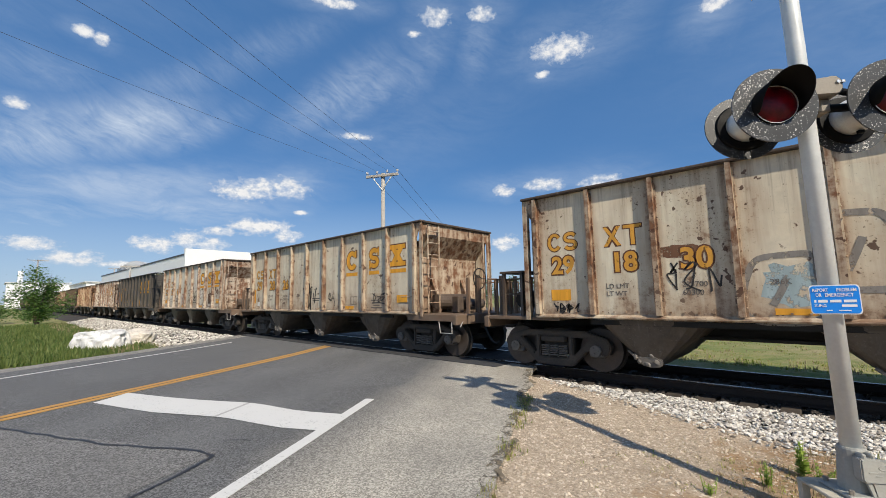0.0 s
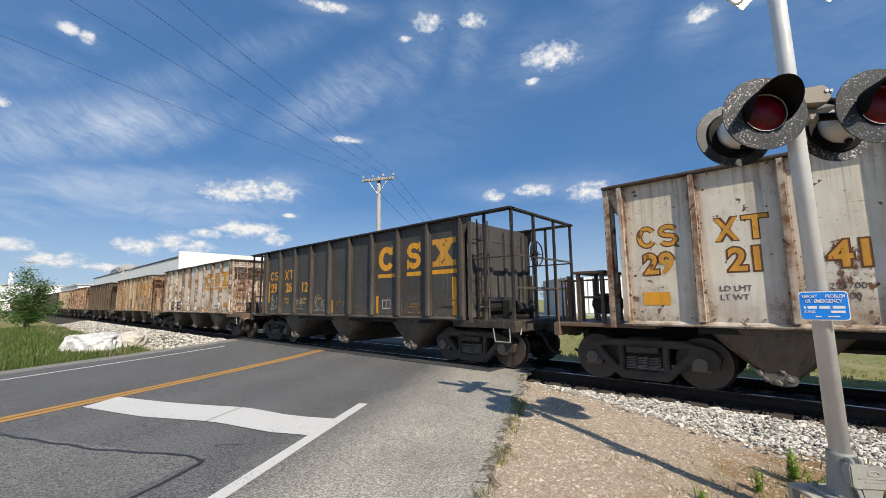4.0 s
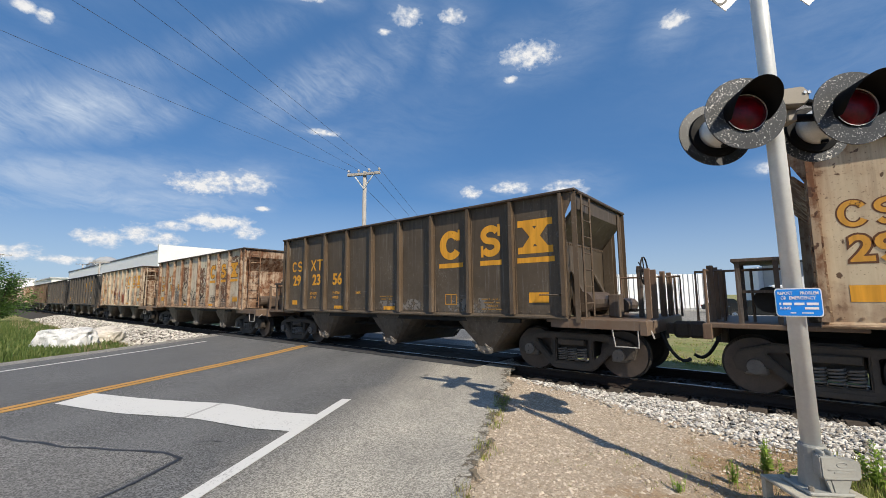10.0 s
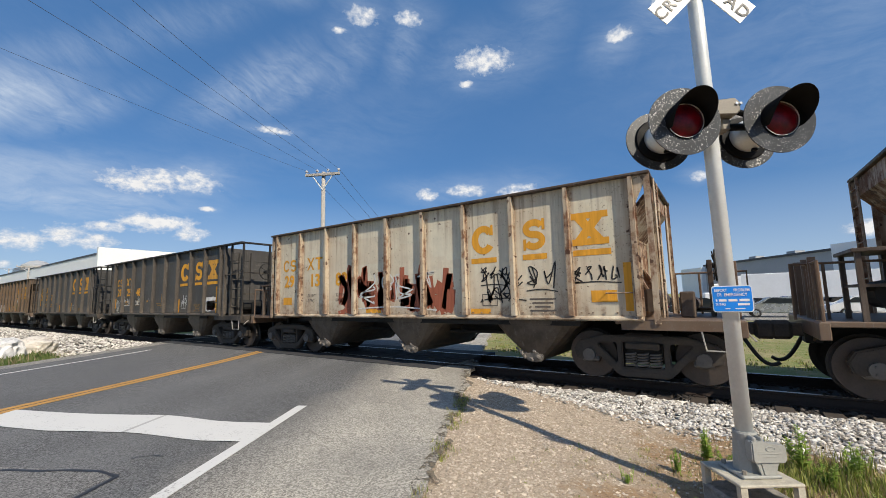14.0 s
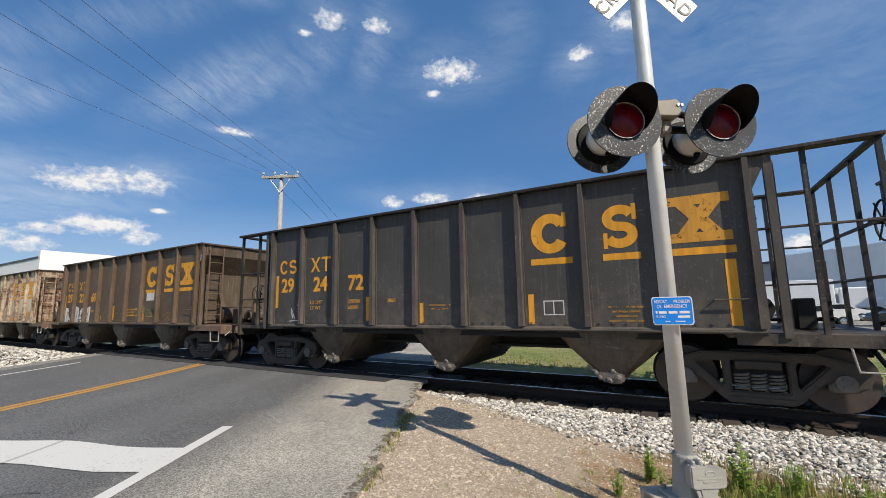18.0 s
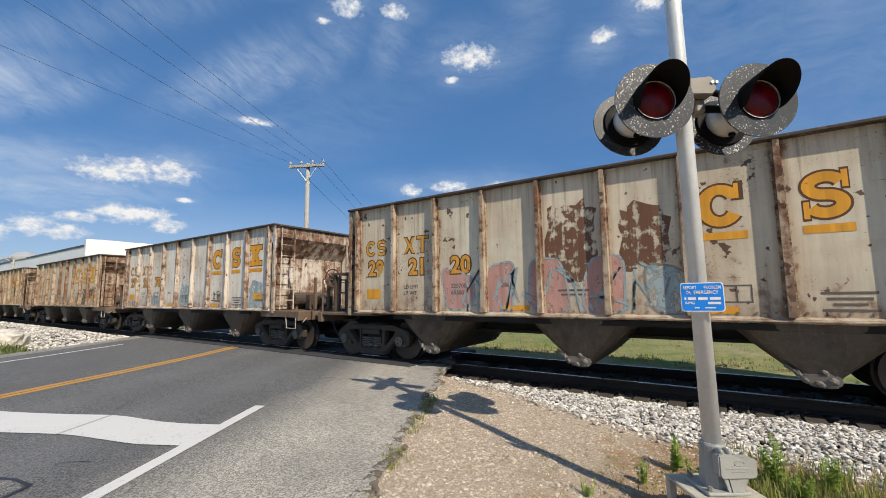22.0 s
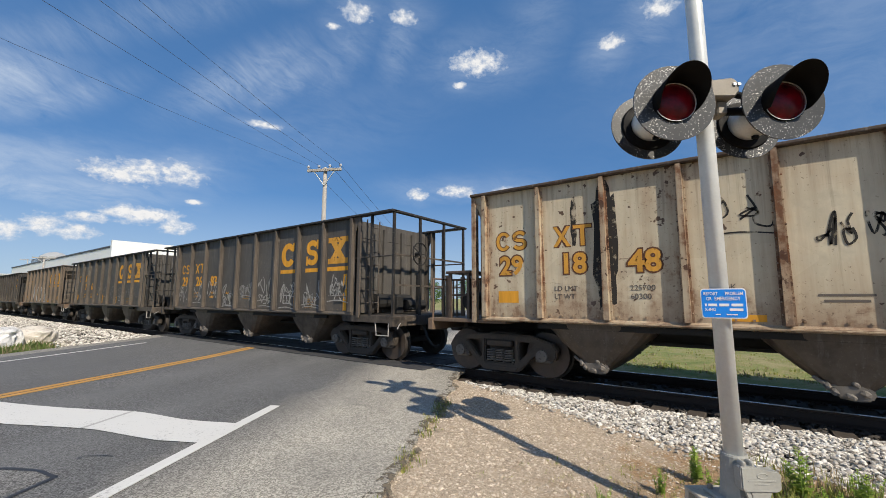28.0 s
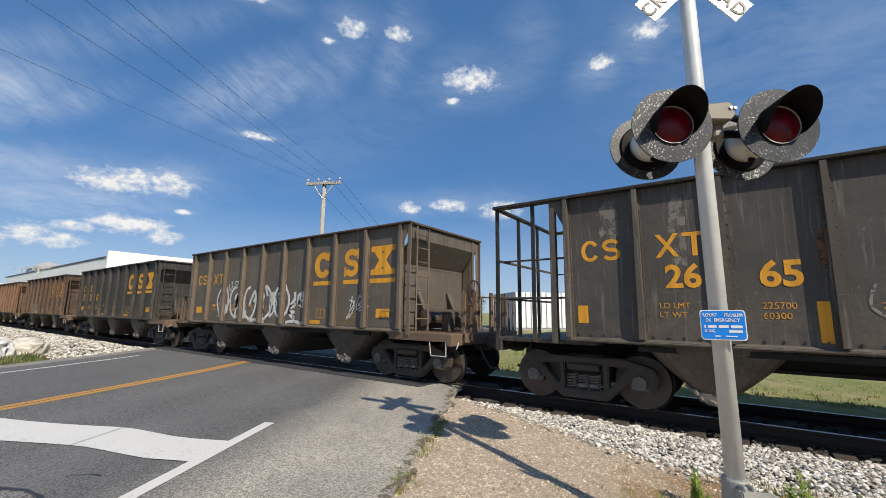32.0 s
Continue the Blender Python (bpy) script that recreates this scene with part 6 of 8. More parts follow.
def wire(a, b, sag, r, label="thin black overhead power wire"):
    bm = bmesh.new()
    n = 24
    a, b = Vector(a), Vector(b)
    pts = []
    for i in range(n + 1):
        u = i / n
        p = a.lerp(b, u)
        p.z -= sag * 4 * u * (1 - u)
        pts.append(p)
    tube(bm, pts, r, 5)
    return tagged(part("overhead_wire", bm, M["wire"]), label, "wire", "overhead wires")


def leaf_cloud(n, rx, ry, rz, size, seed, low=0.0):
    """Many small leaves spread in clumps through an uneven crown."""
    rs = np.random.RandomState(seed)
    cl = []
    while len(cl) < 46:
        p = rs.randn(3) * 0.5
        if np.linalg.norm(p) < 1.0 and p[2] > -0.75:
            cl.append(p * (1, 1, 1))
    V, F = [], []
    for i in range(n):
        c = cl[rs.randint(len(cl))]
        p = (c + rs.randn(3) * 0.14) * (rx, ry, rz)
        a, t = rs.rand() * 6.28, rs.rand() * 2.4 - 1.2
        s = size * (0.6 + 0.8 * rs.rand())
        u = np.array([math.cos(a), math.sin(a), 0.3 * math.sin(t)]) * s
        v = np.array([-math.sin(a) * math.cos(t), math.cos(a) * math.cos(t), math.sin(t)]) * s * 0.5
        k = len(V)
        V += [p - u * 0.5, p + v * 0.5, p + u * 0.5, p - v * 0.5]
        F.append((k, k + 1, k + 2, k + 3))
    me = bpy.data.meshes.new("leaves")
    me.from_pydata([tuple(x) for x in V], [], F)
    me.materials.append(None)
    return me


def bush(loc, w, h, seed, label, n=5200, leaf=0.09, name="bush"):
    b = tagged(new(name), label, name)
    b.location = loc
    rnd = random.Random(seed)
    bm = bmesh.new()
    for i in range(9):
        a = rnd.uniform(0, 6.28)
        tip = (w * 0.33 * math.cos(a) * rnd.uniform(0.4, 1), w * 0.33 * math.sin(a) * rnd.uniform(0.4, 1), h * rnd.uniform(0.55, 0.95))
        mid = (tip[0] * 0.35, tip[1] * 0.35, h * 0.4)
        rod(bm, (tip[0] * 0.08, tip[1] * 0.08, -0.1), mid, 0.035, 6, 0.022)
        rod(bm, mid, tip, 0.022, 5, 0.006)
    part("stems", bm, M["bark"], b)
    part("leaves", leaf_cloud(n, w * 0.55, w * 0.5, h * 0.52, leaf, seed), M["leaf"], b, "", pose(0, 0, h * 0.52))
    return b


def blades(name, spots, material, label, seed, hgt=(0.08, 0.25), wid=0.008, lean=0.5):
    """Grass as one object: a few bent blades at each spot."""
    rs = np.random.RandomState(seed)
    V, F = [], []
    for x, y, z, sc in spots:
        for _ in range(7):
            a = rs.rand() * 6.28
            h = (hgt[0] + (hgt[1] - hgt[0]) * rs.rand()) * sc
            ln = lean * h * rs.rand()
            ox, oy = (rs.rand(2) - 0.5) * 0.16 * sc
            c, s = math.cos(a), math.sin(a)
            w = wid * (0.7 + 0.6 * rs.rand())
            k = len(V)
            V += [(x + ox - s * w, y + oy + c * w, z), (x + ox + s * w, y + oy - c * w, z),
                  (x + ox + c * ln * 0.4 + s * w * 0.7, y + oy + s * ln * 0.4 - c * w * 0.7, z + h * 0.6), (x + ox + c * ln * 0.4 - s * w * 0.7, y + oy + s * ln * 0.4 + c * w * 0.7, z + h * 0.6),
                  (x + ox + c * ln, y + oy + s * ln, z + h)]
            F += [(k, k + 1, k + 2, k + 3), (k + 3, k + 2, k + 4)]
    me = bpy.data.meshes.new(name)
    me.from_pydata(V, [], F)
    me.materials.append(None)
    return tagged(part(name, me, material), label, "grass", "", "stuff")


def weed_plant(loc, h, seed, label="green leafy weed beside the signal"):
    w = tagged(new("weed"), label, "weed", "weeds by the signal")
    w.location = loc
    rs = np.random.RandomState(seed)
    bm = bmesh.new()
    lv = bmesh.new()
    for k in range(4):
        a = rs.rand() * 6.28
        d = 0.06 * rs.rand()
        top = Vector((d * 2 * math.cos(a), d * 2 * math.sin(a), h * (0.6 + 0.4 * rs.rand())))
        rod(bm, (d * math.cos(a), d * math.sin(a), -0.03), top, 0.005, 5, 0.002)
        for i in range(46):
            u = 0.1 + 0.9 * i / 46
            p = top * u
            b = rs.rand() * 6.28
            s = h * 0.2 * (1.1 - 0.7 * u)
            dirv = Vector((math.cos(b), math.sin(b), 0.35))
            side = Vector((-math.sin(b), math.cos(b), 0)) * s * 0.24
            q = [p, p + dirv * s * 0.5 + side, p + dirv * s, p + dirv * s * 0.5 - side]
            lv.faces.new([lv.verts.new(x) for x in q])
    part("stem", bm, M["weed"], w)
    part("leaves", lv, M["weed"], w)
    return w


# ---------------------------------------------------------------- far side of the track
def long_building():
    """Long white works hall with a taller block, far behind the train."""
    b = tagged(new("works_hall"), "long white metal-clad works hall with a taller end block", "building")
    b.matrix_basis = pose(*HALL, 0, 0, HALL_ROT)
    L = HALL_LEN
    bm = bmesh.new()
    box(bm, -L, 0, 0, 24, -1, HALL_H)
    part("wall", bm, M["bldg_grey"], b)
    bm = bmesh.new()
    box(bm, -L, 0, -0.4, -0.02, HALL_H - 2.4, HALL_H + 0.1)
    part("white_fascia", bm, M["bldg_white"], b, "white metal band along the eaves")
    bm = bmesh.new()
    box(bm, -L - 0.5, 0, -0.5, 24.5, HALL_H + 0.11, HALL_H + 0.4)
    part("roof", bm, M["bldg_dark"], b)
    bm = bmesh.new()
    box(bm, 0.02, 0.7, -0.42, 24.5, -1, HALL_H + 1.3)
    part("end_wall", bm, M["bldg_white"], b, "plain white end wall, taller than the roof")
    for k in range(6):
        bm = bmesh.new()
        box(bm, -L + 6 + k * 10, -L + 10 + k * 10, -0.06, -0.01, 0.2, 3.4)
        part("loading_door", bm, M["bldg_dark"], b)
    tank = tagged(new("roof_tank"), "grey rooftop tank and platform over the works hall", "tank")
    tank.matrix_basis = b.matrix_basis @ pose(-L * 0.72, 4, HALL_H + 0.4)
    bm = bmesh.new()
    lathe(bm, [(3.0, 0), (3.0, 2.0), (1.5, 3.0), (0.2, 3.3)], 20, "z")
    part("shell", bm, M["bldg_grey"], tank)
    bm = bmesh.new()
    box(bm, -6, 6, -3.3, 3.3, 0.0, 0.25)
    for i in range(13):
        rod(bm, (-6 + i, -3.3, 0.2), (-6 + i, -3.3, 1.3), 0.05, 5)
    rod(bm, (-6, -3.3, 1.3), (6, -3.3, 1.3), 0.06, 5)
    part("platform", bm, M["bldg_dark"], tank)


def low_sheds():
    for x, y, w, d, h, mm in ((-234, 14, 60, 30, 9.8, "bldg_white"), (-262, -6, 20, 20, 11, "bldg_white"), (-300, -30, 40, 20, 5, "bldg_grey")):
        s = tagged(new("shed"), "low pale industrial shed far along the track", "building", "far sheds")
        s.location = (x, y, -0.6)
        bm = bmesh.new()
        box(bm, -w / 2, w / 2, 0, d, 0, h)
        part("wall", bm, M[mm], s)
        bm = bmesh.new()
        box(bm, -w / 2 - 0.5, w / 2 + 0.5, -0.5, d + 0.5, h, h + 0.4)
        part("roof", bm, M["roof"], s)
        bm = bmesh.new()
        box(bm, -w / 4, w / 4, -0.05, 0, 0.1, h * 0.5)
        part("door", bm, M["bldg_dark"], s)
    st = tagged(new("stack"), "white plant with a tall stack far off", "plant")
    st.location = (-258, -2, -0.6)
    bm = bmesh.new()
    rod(bm, (2, 0, 0), (2, 0, 16.5), 0.9, 14)
    box(bm, -6, 4, -2, 6, 8, 11)
    part("stack_tube", bm, M["bldg_white"], st)


def yard():
    """Paved yard beyond the track with a long warehouse, a white slatted wall and parked vehicles."""
    bm = bmesh.new()
    box(bm, -14, 70, 26, 110, -0.9, -0.42)
    tagged(part("yard_paving", bm, M["asphalt_old"]), "pale paved yard beyond the grass", "ground", "", "structure")
    w = tagged(new("warehouse"), "long low grey metal warehouse with a pale parapet", "building")
    w.matrix_basis = pose(*WARE, 0, 0, WARE_ROT)
    bm = bmesh.new()
    box(bm, 0, 60, 0, 26, -0.3, 8.2)
    part("wall", bm, M["bldg_grey"], w)
    bm = bmesh.new()
    box(bm, -0.3, 60.3, -0.3, 26, 8.2, 8.6)
    part("roof_edge", bm, M["bldg_dark"], w)
    bm = bmesh.new()
    box(bm, 36, 60, -2.0, -0.05, 1.2, 9.0)
    part("white_front", bm, M["bldg_white"], w)
    for i in range(9):
        bm = bmesh.new()
        box(bm, 2 + i * 6.2, 5 + i * 6.2, -0.08, -0.01, 0.1, 3.2)
        part("dock_door", bm, M["bldg_dark"], w)
    bm = bmesh.new()
    box(bm, -9, -0.05, -1, 22, -0.3, 8.0)
    part("white_annex", bm, M["bldg_white"], w)
    for i in range(5):
        bm = bmesh.new()
        box(bm, 4 + i * 11, 6.2 + i * 11, 8, 10, 8.6, 10.0)
        part("roof_unit", bm, M["bldg_grey"], w)
    # white slatted wall
    f = tagged(new("slatted_wall"), "tall white ribbed metal wall of a low building", "building")
    f.matrix_basis = pose(*SLAT, 0, 0, SLAT_ROT)
    bm = bmesh.new()
    box(bm, 0, 22, 0.0, 8, -0.3, 4.3)
    part("wall", bm, M["bldg_grey"], f)
    me = once("slat", lambda b: box(b, 0, 0.52, -0.12, -0.02, 0.1, 4.3, 0.01))
    for i in range(33):
        part("slat", me, M["bldg_white"], f, "", pose(i * 0.66, 0, 0))


def box_truck(loc, rz, label):
    t = tagged(new("truck_trailer"), label, "truck")
    t.matrix_basis = pose(*loc, 0, 0, rz)
    bm = bmesh.new()
    box(bm, 0, 12, -1.25, 1.25, 1.15, 3.9, 0.05)
    part("trailer_box", bm, M["bldg_white"], t)
    bm = bmesh.new()
    box(bm, -2.6, -0.3, -1.2, 1.2, 0.9, 3.0, 0.12)
    box(bm, -3.7, -2.5, -1.1, 1.1, 0.7, 1.9, 0.15)
    part("cab", bm, M["bldg_white"], t)
    bm = bmesh.new()
    box(bm, -2.63, -2.6, -1.0, 1.0, 2.0, 2.7)
    box(bm, -2.2, -1.0, -1.22, -1.2, 1.9, 2.6)
    part("windscreen", bm, M["glass"], t)
    wheel = once("truckwheel", lambda b: lathe(b, [(0.2, -0.15), (0.46, -0.15), (0.52, -0.1), (0.52, 0.1), (0.46, 0.15), (0.2, 0.15)], 20))
    for x in (-3.0, -0.9, 9.3, 10.5):
        for y in (-1.05, 1.05):
            part("wheel", wheel, M["tyre"], t, "", pose(x, y, 0.52))


def tank_truck(loc, rz, label):
    t = tagged(new("tank_trailer"), label, "truck")
    t.matrix_basis = pose(*loc, 0, 0, rz)
    bm = bmesh.new()
    lathe(bm, [(0.3, 0.0), (1.0, 0.15), (1.12, 0.5), (1.12, 10.0), (1.0, 10.3), (0.3, 10.45)], 24, "y")
    part("tank_shell", mesh_of(bm, "tank", True), M["silver"], t, "grey bulk tank", pose(0, 0, 2.3, 0, 0, -90))
    bm = bmesh.new()
    box(bm, 0.3, 10, -0.5, 0.5, 0.9, 1.25)
    part("chassis", bm, M["steel_dark"], t)
    for x in (1.0, 8.3, 9.5):
        for y in (-1.0, 1.0):
            part("wheel", MESH["truckwheel"], M["tyre"], t, "", pose(x, y, 0.52))


def parked_car(loc, rz, paint, label):
    c = tagged(new("parked_car"), label, "car", "parked cars in the yard")
    c.matrix_basis = pose(*loc, 0, 0, rz)
    bm = bmesh.new()
    prof = [(-2.25, 0.35), (-2.3, 0.75), (-1.9, 0.95), (-1.5, 0.98), (-0.95, 1.42), (0.55, 1.46), (1.2, 1.0), (2.1, 0.85), (2.3, 0.6), (2.25, 0.32)]
    prism(bm, prof, -0.86, 0.86)
    bmesh.ops.bevel(bm, geom=bm.edges[:], offset=0.06, segments=2, affect="EDGES")
    part("body", bm, paint, c)
    bm = bmesh.new()
    prism(bm, [(-1.38, 1.0), (-0.92, 1.36), (0.5, 1.40), (1.02, 1.02)], -0.875, 0.875)
    part("side_glass", bm, M["glass"], c)
    wheel = once("carwheel", lambda b: lathe(b, [(0.1, -0.1), (0.27, -0.11), (0.32, -0.08), (0.32, 0.08), (0.27, 0.11), (0.1, 0.1)], 20))
    rim = once("carrim", lambda b: lathe(b, [(0.03, -0.13), (0.2, -0.115), (0.2, -0.1), (0.03, -0.1)], 12))
    for x in (-1.4, 1.4):
        for y in (-0.8, 0.8):
            w = part("wheel", wheel, M["tyre"], c, "", pose(x, y, 0.32, 0, 0, 0 if y < 0 else 180))
            part("hubcap", rim, M["chrome"], w)
    for y in (-0.6, 0.6):
        bm = bmesh.new()
        box(bm, 2.2, 2.29, y - 0.18, y + 0.18, 0.6, 0.74, 0.02)
        part("headlight", bm, M["chrome"], c)
        bm = bmesh.new()
        box(bm, -2.31, -2.22, y - 0.18, y + 0.18, 0.7, 0.84, 0.02)
        part("tail_light", bm, M["lens"], c)


def light_pole(loc, h):
    p = tagged(new("light_pole"), "thin white metal pole in the yard", "pole")
    p.location = loc
    bm = bmesh.new()
    lathe(bm, [(0.12, -0.3), (0.11, h * 0.5), (0.09, h)], 12, "z")
    part("shaft", mesh_of(bm, "shaft", True), M["bldg_white"], p)
    bm = bmesh.new()
    box(bm, -0.2, 0.2, -0.2, 0.2, -0.4, 0.05, 0.02)
    part("foot", bm, M["ballastbed"], p)


def scenery():
    boulder("boulder", (2.15, 1.35, 0.76), M["rock_white"], (*ROCK1, -0.2), 20, 3.0, "large white limestone boulder in the grass")
    boulder("boulder", (1.7, 1.25, 0.66), M["rock_tan"], (*ROCK2, -0.2), -15, 8.0, "tan limestone boulder beside the white one")
    bush((*BUSH, -0.3), 4.2, 4.7, 4, "dense green bush on the verge near the track", 9000, 0.16)
    bush((BUSH[0] - 7, BUSH[1] - 3.5, -0.5), 6, 2.4, 6, "low green scrub behind the bush", 4200, 0.16)
    bush((BUSH[0] - 5, BUSH[1] - 8, -0.5), 6, 2.6, 9, "low green scrub behind the bush", 4200, 0.16)
    bush((BUSH[0] - 14, BUSH[1] + 1, -0.5), 4, 2.0, 12, "low green scrub behind the bush", 2600, 0.16)
    pl = utility_pole((*POLE, -0.3), POLE_H + 0.3, 1.62, POLE_ROT, "weathered wooden utility pole with a crossarm")
    utility_pole((-150, 14, -0.6), 12, 3.0, 75, "far wooden utility pole with a crossarm", 1, 0.2)
    utility_pole((-115, -3.5, -0.6), 10.9, 3.2, 100, "far wooden utility pole with a crossarm", 1, 0.2)
    utility_pole((-74, 4.3, -0.6), 7.4, 2.4, 60, "far wooden utility pole with a crossarm", 1, 0.18)
    top = Vector((*POLE, POLE_H + 0.06))
    a = radians(POLE_ROT)
    ax = Vector((math.cos(a), math.sin(a), 0))
    for f, target, sag in WIRES:
        wire(top + ax * (1.62 * f) + Vector((0, 0, 0.02)), target, sag, 0.005 if f > -0.4 else 0.004)
    for f, d in ((-0.47, 0), (0.16, 0.6), (0.47, 1.2)):
        wire(top + ax * (1.62 * f), top + ax * (1.62 * f) + Vector((-32 + d, 52, -1.2)), 1.0, 0.008)
    wire(top - Vector((0, 0, 0.3)), (POLE[0] - 4.2, POLE[1] + 3.2, -0.3), 0.0, 0.008, "steel guy wire of the pole")
    long_building()
    low_sheds()
    yard()
    box_truck((1.5, 56, -0.42), 8, "white box truck parked in the yard")
    box_truck((14, 50, -0.42), 175, "white box truck with its cab parked in the yard")
    box_truck((30, 45, -0.42), 168, "white box truck parked by the warehouse")
    tank_truck((-16.0, 50, -0.42), 20, "grey bulk tank trailer parked in the yard")
    for x, y, h in ((-78, 118, 9), (-90, 112, 8), (-66, 126, 8.5)):
        bush((x, y, -0.6), 11, h, int(h * 3 - x), "leafy green tree beyond the field", 2600, 0.55, "tree")
    paints = [plain("car_silver", (0.45, 0.46, 0.47), 0.25, 0.6, 0.03, 3, 0), plain("car_dark", (0.03, 0.032, 0.036), 0.2, 0.2, 0.03, 3, 0), plain("car_white", (0.72, 0.72, 0.71), 0.25, 0, 0.03, 3, 0)]
    names = ("silver saloon car parked in the yard", "dark car parked in the yard", "white car parked in the yard")
    for i, (x, y, rz, k) in enumerate(((-1.6, 31, 5, 1), (3.3, 30.2, 182, 0), (8.3, 31.4, 4, 2), (13.2, 30.5, 185, 1), (18.0, 31, 2, 0), (23.0, 30.2, 178, 2), (5.6, 40, 12, 0), (-4.5, 43, 8, 1), (11.5, 39.5, 3, 2), (28.0, 31, 3, 1), (17.5, 40, 184, 1), (23.5, 39.5, 2, 0))):
        parked_car((x, y, -0.42), rz, paints[k], names[k])
    light_pole(LIGHT, LIGHT_H)


def plants():
    rnd = random.Random(12)
    # grass beyond the track
    spots = []
    for _ in range(5200):
        y = 2.6 + 16 * rnd.random() ** 1.6
        x = rnd.uniform(-9, 16)
        if x > road_x(y, SHOULDER + 0.2) or x < road_x(y, -LEFT - 1.5):
            spots.append((x, y, gz(y) - 0.12, rnd.uniform(0.6, 1.5)))
    blades("grass_tufts", spots[::3], M["dryblade"], "dry straw-coloured grass beyond the track", 21, (0.02, 0.075), 0.010)
    blades("grass_tufts", spots[1::2], M["lightblade"], "green grass beyond the track", 22, (0.02, 0.07), 0.012)
    # left verge
    spots = []
    for _ in range(9000):
        x = -17 - 30 * rnd.random() ** 1.4
        y = rnd.uniform(-14, -4.6)
        if x < road_x(y, -LEFT - 1.7):
            spots.append((x, y, gz(y) - 0.16, rnd.uniform(0.7, 1.5)))
    blades("grass_tufts", spots, M["blade"], "green mown grass beside the road", 23, (0.06, 0.2), 0.02)
    blades("grass_tufts", [(x, y, z, s * 1.1) for x, y, z, s in spots[::6] if y > -6.0], M["dryblade"], "dry grass along the ballast", 24, (0.08, 0.25), 0.016)
    # verge by the signal and along the shoulder's edge
    spots = []
    for _ in range(1500):
        y = rnd.uniform(-7.5, -3.0)
        spots.append(((px := MAST[0] + 0.1 + 2.8 * rnd.random() ** 1.2), (py := rnd.gauss(-3.75, 0.36)), verge_z(px, py) - 0.01, rnd.uniform(0.5, 1.1)))
    blades("grass_tufts", spots[::2], M["lightblade"], "grass round the signal's foot", 25, (0.05, 0.20), 0.005)
    blades("grass_tufts", [(x + rnd.gauss(0, 0.3), y + rnd.gauss(0, 0.3), z, s * 0.8) for x, y, z, s in spots], M["dryblade"], "dry grass round the signal's foot", 26, (0.04, 0.14), 0.005)
    spots = [(x, y, verge_z(x, y) - 0.008, rnd.uniform(0.4, 0.9)) for x, y in ((rnd.gauss(-0.55, 0.5), rnd.gauss(-4.0, 0.42)) for _ in range(420))]
    blades("grass_tufts", spots, M["dryblade"], "short dead grass on the soil before the signal", 29, (0.01, 0.05), 0.004, 1.6)
    blades("grass_tufts", spots[::5], M["lightblade"], "short green grass on the soil before the signal", 31, (0.02, 0.07), 0.004, 1.0)
    spots = []
    for c in (-3.15, -3.35, -3.55, -3.9, -4.2, -4.9, -5.1, -5.9, -6.3, -7.0):
        for _ in range(9 if c < -3.6 else 16):
            y = rnd.gauss(c, 0.12)
            spots.append((road_x(y, SHOULDER + rnd.gauss(0.02, 0.05)), y, gz(y) - 0.03, rnd.uniform(0.4, 0.9)))
    blades("grass_tufts", spots, M["lightblade"], "tufts of grass along the ragged asphalt edge", 27, (0.03, 0.12), 0.005)
    blades("grass_tufts", spots[::2], M["dryblade"], "dry grass along the ragged asphalt edge", 28, (0.03, 0.11), 0.005)
    for i, (dx, dy, h) in enumerate(((0.75, 0.45, 0.4), (1.9, 0.15, 0.4), (2.3, 0.35, 0.45), (1.3, 0.5, 0.3), (-0.2, 0.15, 0.3), (-0.32, 0.35, 0.42), (0.42, 0.42, 0.55), (0.55, 0.15, 0.35), (1.15, 0.25, 0.42), (1.5, 0.1, 0.3), (0.85, 0.7, 0.3), (-0.55, -0.1, 0.25), (-0.9, -0.6, 0.16), (-0.3, -0.75, 0.18))):
        weed_plant((MAST[0] + dx, MAST[1] + 0.55 + dy, verge_z(MAST[0] + dx, MAST[1] + 0.55 + dy)), h * 0.85, 30 + i)


